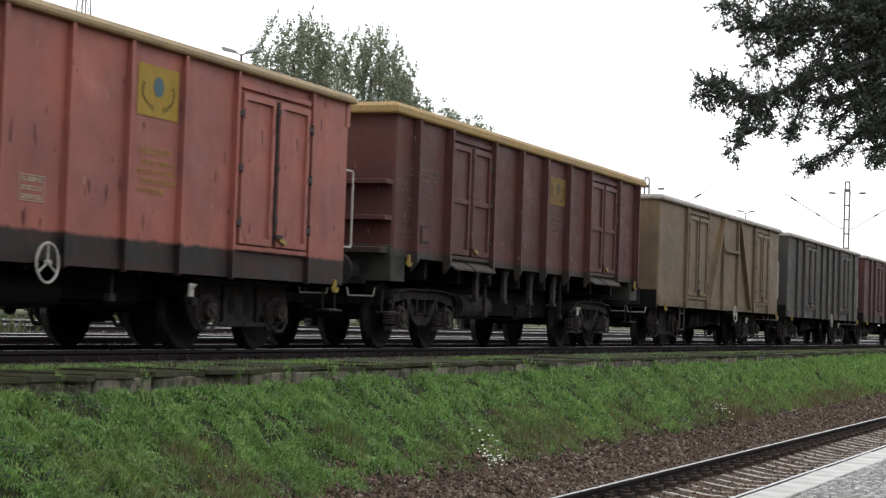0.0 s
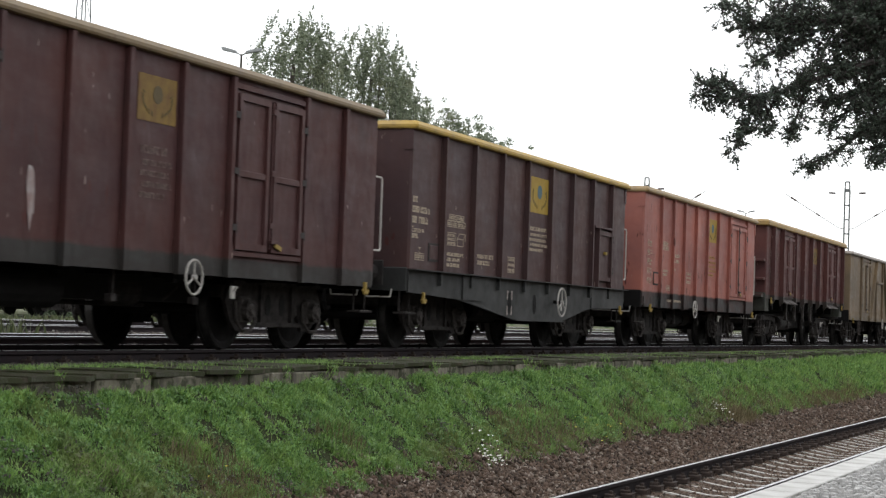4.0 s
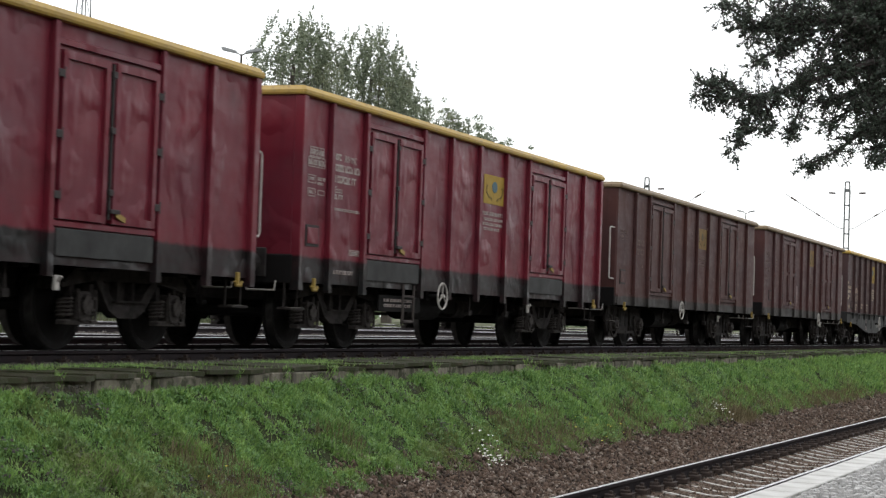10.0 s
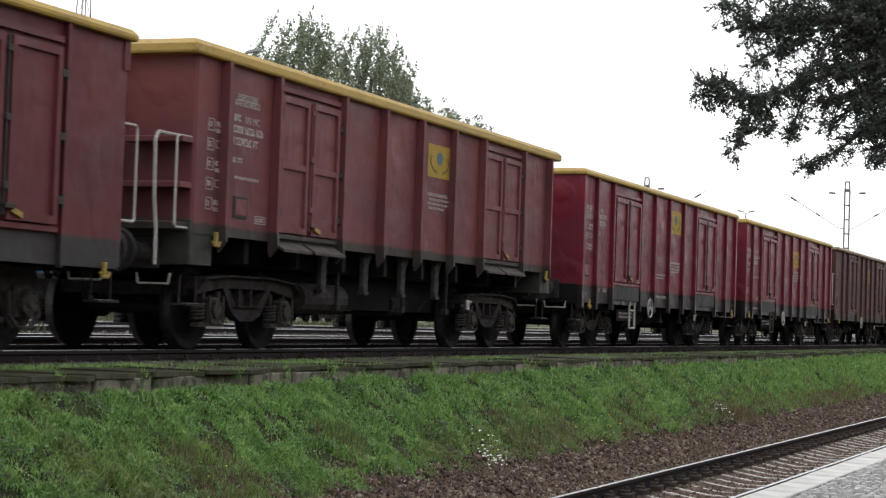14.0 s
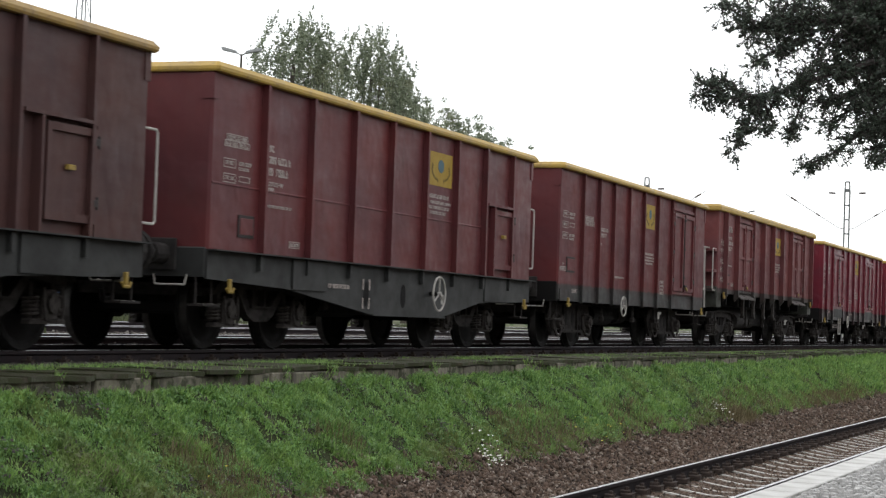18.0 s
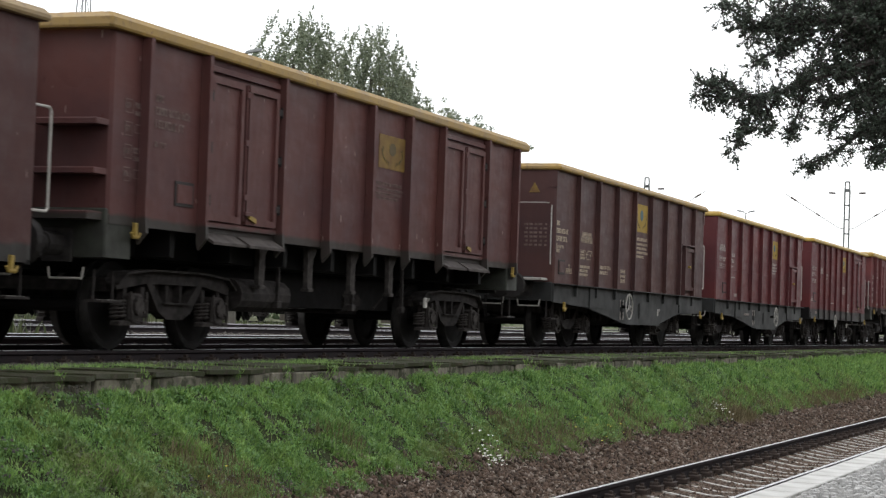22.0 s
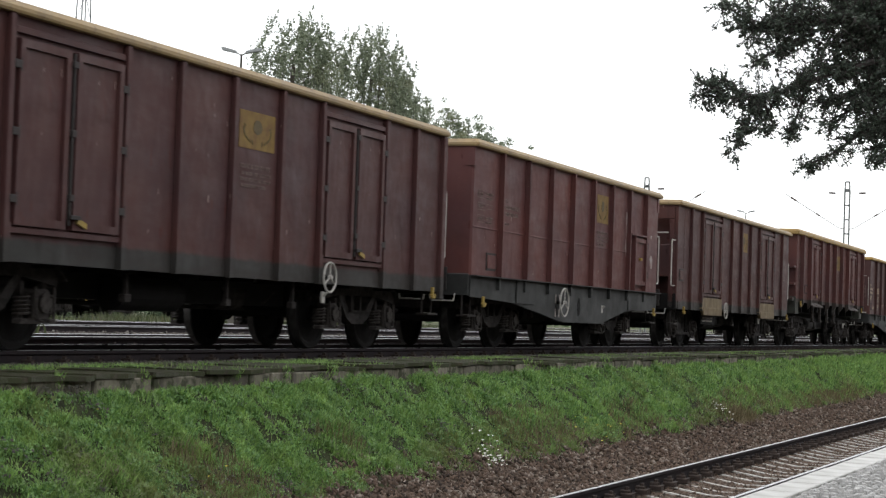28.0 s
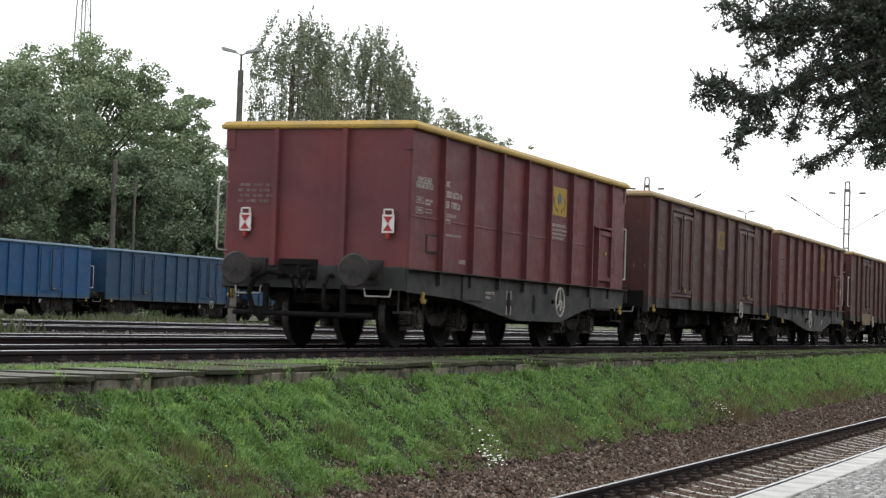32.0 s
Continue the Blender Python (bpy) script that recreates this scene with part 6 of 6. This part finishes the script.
def tree(name, x, y, h, width, bottom, style, count, leaf, material, label, seed):
    rng = random.Random(seed)
    t = tagged(new(name), label, "tree", "trees behind the yard")
    t.matrix_basis = pose(x, y, -0.12, 0, 0, rng.uniform(0, 360))
    g = G()
    limb(g, [(0, 0, 0), (0.15, 0.1, h * 0.3), (0.0, 0.25, h * 0.6), (0.2, 0.1, h * 0.82)], 0.022 * h, 0.006 * h, 9)
    part("trunk", g.mesh("trunk"), BARK, t)
    centres, sizes, weights = [], [], []
    for i in range(count):
        a, u = rng.uniform(0, 2 * math.pi), rng.random()
        if style == "poplar":
            base_r = width * 0.5 * rng.random() ** 0.42
            tip_h = h * (1 - 0.15 * (base_r / (width * 0.5)) ** 3.2) * rng.uniform(0.91, 1.0)
            foot = bottom + rng.uniform(0, 0.3) * (tip_h - bottom)
            p = Vector((math.cos(a) * base_r * 0.9, math.sin(a) * base_r * 0.9, foot))
            q = Vector((math.cos(a) * base_r * 0.85, math.sin(a) * base_r * 0.85, tip_h))
            g = G()
            limb(g, [(0, 0, max(1.0, foot * 0.6)), tuple(p), tuple(q * 0.85 + p * 0.15)], 0.045, 0.012, 5)
            part("limb", g.mesh("limb"), BARK, t)
            # upright tapering sprays along the branch, the last one at its tip
            for k in range(9):
                f = 1.0 if k == 0 else rng.uniform(0.05, 0.97)
                b = rng.uniform(0, 2 * math.pi)
                ln = rng.uniform(1.1, 2.1)
                lean = Vector((math.cos(b) * 0.55, math.sin(b) * 0.55, 1.0)).normalized() * ln
                start = p.lerp(q, f) - lean * (0.8 if k == 0 else 0.2)
                r = rng.uniform(0.24, 0.40)
                for j in range(4):
                    centres.append(start + lean * (j / 3))
                    s = r * (1 - 0.24 * j)
                    sizes.append((s, s, 0.32))
                    weights.append(s + (0.28 if k == 0 else 0.1))
        else:
            rz = bottom + (h - bottom) * (1 - (1 - u) ** 1.3)
            f = (rz - bottom) / (h - bottom)
            rr = width * 0.5 * math.sqrt(max(0.05, 1 - (2 * f - 0.75) ** 2 / 1.6)) * rng.uniform(0.35, 1.0)
            c = Vector((math.cos(a) * rr, math.sin(a) * rr, rz - 0.5))
            g = G()
            limb(g, [(0, 0, max(1.2, rz * 0.45)), tuple(c * 0.55 + Vector((0, 0, rz * 0.28))), tuple(c)], 0.12, 0.03, 5)
            part("limb", g.mesh("limb"), BARK, t)
            for k in range(7):
                s = rng.uniform(0.4, 1.0) * max(width * 0.085, 0.75)
                centres.append(c + Vector((rng.gauss(0, 1.25), rng.gauss(0, 1.25), rng.gauss(0, 0.85))))
                sizes.append((s, s, s * 0.75))
                weights.append(s)
    n = leaf
    w = np.array(weights) ** 1.6
    idx = RNG.choice(len(centres), n, p=w / w.sum())
    d = RNG.normal(size=(n, 3))
    d /= np.linalg.norm(d, axis=1)[:, None]
    d *= (RNG.random(n) ** 0.45)[:, None]
    c = np.array([tuple(v) for v in centres])[idx] + d * np.array(sizes)[idx]
    leaflets("crown", c, RNG.uniform(0.12, 0.26, n), material, "", parent=t, narrow=0.7, up=0.1)
    return t


tree("poplar_tree", 131.0, 62.5, 24.0, 8.2, 5, "poplar", 84, 33000, POPLAR_LEAF, "tall grey-green poplar with upright branches", 1)
tree("poplar_tree", 145.8, 62.5, 25.1, 9.4, 5, "poplar", 92, 37000, POPLAR_LEAF, "tall grey-green poplar with a ragged top", 2)
tree("poplar_tree", 138.2, 63.2, 20.4, 4.4, 5, "poplar", 16, 10000, POPLAR_LEAF, "grey-green poplar between two taller ones", 14)
tree("poplar_tree", 152.2, 63, 22.8, 4.4, 5, "poplar", 18, 15000, POPLAR_LEAF, "lower poplar beside two taller ones", 3)
tree("broadleaf_tree", 159, 64, 19.4, 8.5, 6, "broad", 46, 26000, POPLAR_LEAF, "distant rounded tree behind the yard", 4)
tree("broadleaf_tree", 172, 63.5, 20.4, 8.0, 6, "broad", 44, 24000, POPLAR_LEAF, "distant thin-crowned tree behind the yard", 5)
tree("broadleaf_tree", 100, 62, 15.8, 12.5, 3, "broad", 62, 62000, BROAD_LEAF, "large dark green broadleaf tree behind blue wagons", 6)
tree("broadleaf_tree", 89.5, 61, 14.2, 11, 2.5, "broad", 52, 46000, BROAD_LEAF, "dark green tree with an airy crown", 7)
tree("broadleaf_tree", 110, 61.5, 14.3, 8.5, 2, "broad", 46, 44000, BROAD_LEAF, "dark green tree with low branches", 8)
tree("broadleaf_tree", 117.5, 63, 11.0, 7, 1.5, "broad", 24, 8000, BROAD_LEAF, "thin low tree at the edge of the wood", 9)
tree("broadleaf_tree", 84, 57, 11.5, 9, 1, "broad", 46, 44000, BUSH_LEAF, "bushy green tree close behind the wagons", 10)
tree("broadleaf_tree", 95, 56.5, 9.0, 10, 0.5, "broad", 46, 44000, BUSH_LEAF, "low bushy tree close behind the wagons", 11)
tree("broadleaf_tree", 105, 57, 8.5, 10, 0.5, "broad", 46, 44000, BUSH_LEAF, "dense low bushes behind the dark wagon", 12)
tree("broadleaf_tree", 76, 62, 15, 12, 2, "broad", 34, 12000, BROAD_LEAF, "dark green tree at the end of the wood", 13)


def far_wood():
    """A low wood that closes the yard to the horizon."""
    n = 26000
    x = RNG.uniform(60, 420, n)
    y = RNG.uniform(72, 84, n)
    z = RNG.random(n) ** 0.8 * (7.5 + 1.5 * wave(x, y, 0.12, 51))
    leaflets("far_wood", np.stack([x, y, z], -1), RNG.uniform(0.5, 1.1, n), BROAD_LEAF, "dark wood along the far side of the yard", "trees", up=0.1, narrow=0.8)


far_wood()

# the dark conifer that hangs into view over the platform
CONIFER = leaf_material("dark_cypress_scale", (0.050, 0.066, 0.054), (0.12, 0.15, 0.11), (0.09, 0.105, 0.08), 2.0, 0.12)
TWIG = worn("dark_twig_bark", (0.045, 0.038, 0.037), (0.085, 0.072, 0.068), 0.9, 0, 30, 0.4)


def make_conifer():
    rng = random.Random(21)
    t = tagged(new("conifer_tree"), "dark conifer with drooping scaly sprays beside the platform", "tree")
    t.matrix_basis = pose(14.1, 0.3, -0.92)
    o = Vector((14.1, 0.3, -0.92))
    g = G()
    limb(g, [(0, 0, 0), (0.05, 0.05, 1.5), (0, 0.1, 3.2), (0.05, 0, 5.6)], 0.2, 0.05, 12)
    part("trunk", g.mesh("trunk"), TWIG, t)
    # limbs: way-points (x, y, z), leaf density, spread
    limbs = [
        ([(14.1, 0.45, 2.2), (13.74, 1.74, 2.45), (13.70, 2.22, 2.31), (13.65, 2.61, 2.17), (13.60, 2.89, 2.12), (13.52, 3.22, 2.14)], 1.0, 0.16),
        ([(13.60, 2.86, 2.12), (13.56, 2.97, 2.24), (13.53, 3.15, 2.22)], 1.0, 0.10),
        ([(13.62, 2.75, 2.12), (13.62, 2.86, 1.93), (13.63, 2.93, 1.74)], 1.3, 0.11),
        ([(13.64, 2.62, 2.16), (13.64, 2.70, 2.00), (13.65, 2.72, 1.86)], 1.1, 0.11),
        ([(14.1, 0.4, 2.7), (13.70, 1.75, 2.78), (13.63, 2.33, 2.68), (13.57, 2.75, 2.62), (13.45, 3.02, 2.80)], 1.2, 0.2),
        ([(13.64, 2.33, 2.62), (13.60, 2.61, 2.48), (13.58, 2.80, 2.38)], 1.1, 0.10),
        ([(13.64, 2.40, 2.70), (13.58, 2.65, 2.66), (13.55, 2.88, 2.62)], 1.2, 0.14),
        ([(14.1, 0.4, 1.9), (13.81, 1.74, 1.97), (13.78, 2.02, 1.90), (13.76, 2.21, 1.74), (13.73, 2.47, 1.62)], 0.8, 0.10),
        ([(13.67, 2.42, 2.24), (13.69, 2.48, 2.03), (13.70, 2.55, 1.83)], 0.9, 0.08),
        ([(14.1, 0.4, 1.6), (13.83, 1.74, 1.72), (13.82, 1.98, 1.66)], 0.6, 0.10),
        ([(14.1, 0.4, 2.4), (13.9, 1.5, 2.25), (13.8, 2.0, 2.1), (13.76, 2.25, 1.98)], 1.3, 0.20),
        ([(14.1, 0.4, 3.0), (13.9, 1.6, 2.85), (13.8, 2.2, 2.75), (13.7, 2.6, 2.72)], 1.4, 0.22),
        ([(14.1, 0.4, 2.5), (13.9, 1.4, 2.45), (13.85, 1.9, 2.35), (13.75, 2.3, 2.36), (13.7, 2.5, 2.30)], 1.5, 0.17),
        ([(14.1, 0.4, 2.2), (13.95, 1.4, 2.1), (13.9, 1.85, 2.0), (13.8, 2.05, 1.85)], 1.5, 0.18),
        ([(14.1, 0.4, 2.8), (13.95, 1.4, 2.6), (13.85, 1.9, 2.55), (13.7, 2.35, 2.52)], 1.6, 0.19),
        ([(13.9, 1.5, 2.3), (13.85, 1.8, 2.2), (13.8, 2.1, 2.18), (13.75, 2.35, 2.1)], 1.4, 0.14),
        ([(14.1, 0.4, 2.0), (13.95, 1.4, 1.85), (13.9, 1.75, 1.80), (13.85, 1.95, 1.78)], 1.2, 0.12),
        ([(14.1, 0.4, 3.4), (13.9, 1.6, 3.1), (13.7, 2.4, 3.0), (13.6, 2.9, 2.9)], 1.0, 0.22),
    ]
    leaves = []
    twigs = G()

    def spray(c, d, ln, full):
        """One short twig with rounded tufts of scales along it and bare forked tips."""
        e = c + d * ln
        twigs.cyl(c, e, 0.0042, 4, 0.002, cap=False)
        for k in range(3):
            f = c.lerp(e, rng.uniform(0.55, 1.0))
            s = (d + Vector([rng.gauss(0, 0.55) for _ in range(3)])).normalized() * rng.uniform(0.04, 0.085)
            twigs.cyl(f, f + s, 0.0036, 3, 0.0022, cap=False)
            if rng.random() < 0.6:
                for j in range(5):
                    leaves.append(f + s * rng.uniform(0.3, 1.0) + Vector([rng.gauss(0, 0.004) for _ in range(3)]))
        for k in range(rng.choice((1, 2, 2, 3))):
            f = c.lerp(e, rng.uniform(0.15, 0.95)) + Vector([rng.gauss(0, 0.012) for _ in range(3)])
            r = rng.uniform(0.007, 0.016) * (0.8 + 0.3 * full)
            for j in range(int(11 * full)):
                leaves.append(f + Vector([rng.gauss(0, r) for _ in range(3)]))

    for pts, dens, spread in limbs:
        g = G()
        p = [Vector(q) - o for q in pts]
        r0 = 0.028 if len(p) > 3 else 0.012
        limb(g, [tuple(q) for q in p], r0, 0.005, 6)
        part("limb", g.mesh("limb"), TWIG, t)
        for a, b in zip(p, p[1:]):
            steps = max(2, int((b - a).length / 0.0088 * dens))
            for i in range(steps):
                c = a.lerp(b, rng.random())
                inner = max(0.0, min(1.0, (2.35 - (c + o).y) / 0.6))
                d = Vector((rng.gauss(0, 0.7), rng.gauss(0, 0.8), rng.gauss(-0.15, 0.75))).normalized()
                ln = spread * rng.uniform(0.35, 1.1) * (1 + 0.4 * inner)
                spray(c, d, ln, 1.0 + inner)
    # the dense heart of the crown round the trunk
    for i in range(2600):
        c = Vector((rng.uniform(-0.5, 0.2), rng.uniform(0.9, 2.0), rng.uniform(3.5, 4.3)))
        if c.y + 0.45 * (3.7 - c.z) > 1.72 + 0.25 * rng.random():
            continue
        spray(c, Vector((rng.gauss(-0.3, 0.6), rng.gauss(0.3, 0.7), rng.gauss(-0.2, 0.6))).normalized(), rng.uniform(0.06, 0.16), 1.6)
    part("twig_mass", twigs.mesh("twig_mass"), TWIG, t)["kind"] = "stuff"
    c = np.array([tuple(v) for v in leaves])
    leaflets("foliage", c, RNG.uniform(0.014, 0.030, len(c)), CONIFER, "", parent=t, narrow=0.7, up=-0.1)


make_conifer()

# ---- masts and lamps ----
MAST = worn("grey_mast_steel", (0.20, 0.21, 0.21), (0.13, 0.135, 0.13), 0.6, 0.3, 4, 0.2)
POLE = worn("weathered_pole", (0.13, 0.12, 0.105), (0.075, 0.07, 0.06), 0.85, 0, 3, 0.3)
INSULATOR = worn("brown_insulator", (0.10, 0.07, 0.055), (0.06, 0.045, 0.04), 0.4, 0, 20, 0.1)
LAMP_SHELL = worn("grey_lamp_shell", (0.35, 0.36, 0.36), (0.26, 0.27, 0.27), 0.5, 0.2, 8, 0.1)


def catenary_mast(x, y, h, label):
    m = tagged(new("catenary_mast"), label, "catenary mast", "catenary masts of the yard")
    m.matrix_basis = pose(x, y, -0.14)
    for s in (-0.15, 0.15):
        part("leg", G().box(-0.06, 0.06, s - 0.045 if s < 0 else s - 0.04, s + 0.04 if s < 0 else s + 0.045, 0, h - 0.5).mesh("leg"), MAST, m)
    for i in range(int(h / 0.9)):
        part("tie_plate", cached("tie_plate", lambda: G().box(-0.05, 0.05, -0.12, 0.12, -0.04, 0.04).mesh("tie_plate")), MAST, m, "", pose(0, 0, 0.5 + 0.9 * i))
    part("top_hoop", G().pipe([(0, -0.15, h - 0.55), (0, -0.13, h), (0, 0.13, h), (0, 0.15, h - 0.55)], 0.045).box(-0.05, 0.05, -0.12, 0.12, h - 0.62, h - 0.45).mesh("top_hoop"), MAST, m)
    for s in (-1, 1):
        part("cantilever", cached(("cantilever", s), lambda: G().pipe([(0, s * 0.15, 0), (0, s * 0.5, 0.08), (0, s * 3.9, 2.2)], 0.022).mesh("cantilever")), MAST, m, "sloping cantilever tube", pose(0, 0, h - 3.0))
        part("insulator", cached(("insulator", s), lambda: G().cyl((0, s * 3.2, 1.76), (0, s * 3.55, 1.98), 0.055, 8).mesh("insulator")), INSULATOR, m, "", pose(0, 0, h - 3.0))
        part("insulator", cached(("insulator_low", s), lambda: G().cyl((0, s * 1.7, 0.83), (0, s * 1.95, 0.98), 0.05, 8).mesh("insulator")), INSULATOR, m, "", pose(0, 0, h - 3.0))
        part("feeder_insulator", cached(("feeder", s), lambda: G().cyl((0, s * 0.75, 0), (0, s * 1.15, 0.02), 0.06, 8).mesh("feeder_insulator")), INSULATOR, m, "", pose(0, 0, h - 0.72))
        part("feeder_arm", cached(("feeder_arm", s), lambda: G().cyl((0, s * 0.1, 0), (0, s * 0.75, 0), 0.012, 5).mesh("feeder_arm")), MAST, m, "", pose(0, 0, h - 0.72))


def yard_lamp(x, y, h, label):
    m = tagged(new("yard_lamp"), label, "yard lamp", "double yard lamps")
    m.matrix_basis = pose(x, y, -0.14, 0, 0, 20)
    part("pole", G().cyl((0, 0, 0), (0, 0, h * 0.94), 0.17, 10, 0.12).cyl((0, 0, h * 0.94), (0, 0, h), 0.05, 8, 0.04).mesh("pole"), POLE, m)
    for s in (-1, 1):
        part("arm", G().pipe([(0, 0, h - 0.05), (0, s * 0.2, h + 0.06)], 0.025).mesh("arm"), MAST, m)
        part("lamp_head", G().prism([(s * 0.14, h + 0.02), (s * 0.20, h + 0.12), (s * 0.70, h + 0.26), (s * 0.80, h + 0.22), (s * 0.76, h + 0.14)], -0.14, 0.14, 0).mesh("lamp_head"), LAMP_SHELL, m, "grey tilted lamp head")


def lattice_tower(x, y, h):
    m = tagged(new("lattice_tower"), "tall thin lattice floodlight tower behind the trees", "tower")
    m.matrix_basis = pose(x, y, -0.1)
    for a in (-1, 1):
        for b in (-1, 1):
            part("leg", G().cyl((a * 0.9, b * 0.9, 0), (a * 0.22, b * 0.22, h), 0.07, 6, 0.045).mesh("leg"), MAST, m)
    k = 16
    for i in range(k):
        z0, z1 = h * i / k, h * (i + 1) / k
        w0, w1 = 0.9 - 0.68 * i / k, 0.9 - 0.68 * (i + 1) / k
        s = 1 if i % 2 else -1
        part("brace", G().cyl((-s * w0, -w0, z0), (s * w1, -w1, z1), 0.025, 4).mesh("brace"), MAST, m)
        part("brace", G().cyl((-w0, -s * w0, z0), (-w1, s * w1, z1), 0.025, 4).mesh("brace"), MAST, m)


catenary_mast(120.5, 18.6, 10.1, "grey two-legged catenary mast with sloping arms")
catenary_mast(118.0, 31.0, 10.1, "grey catenary mast farther across the yard")
yard_lamp(66.3, 34.0, 10.73, "double-headed yard lamp on a tall pole")
yard_lamp(163.6, 34.0, 10.73, "double-headed yard lamp far along the yard")
lattice_tower(120.5, 75.0, 29.0)
for px, py, ph, pr in ((85.6, 51.0, 8.2, 0.16), (88.6, 51.5, 7.4, 0.09)):
    u = tagged(new("utility_pole"), "plain grey concrete pole behind the wagons", "pole")
    u.matrix_basis = pose(px, py, -0.12)
    part("shaft", G().cyl((0, 0, 0), (0, 0, ph), pr, 10, pr * 0.75).mesh("shaft"), POLE, u)
    part("cap", G().cyl((0, 0, ph), (0, 0, ph + 0.06), pr * 0.8, 10, pr * 0.5).mesh("cap"), POLE, u)


# ---- what moves ----
def motions():
    for base, mid, y, z in MOVING:
        walk(base, [(t, pose(mid + s, y, z)) for t, s in WAY[::20]])
    for ws, wx, moves in WHEELS:
        if moves:
            walk(ws, [(t, Matrix.Translation((wx, 0, WHEEL_R)) @ Matrix.Rotation(s / WHEEL_R, 4, "Y")) for t, s in WAY])


motions()
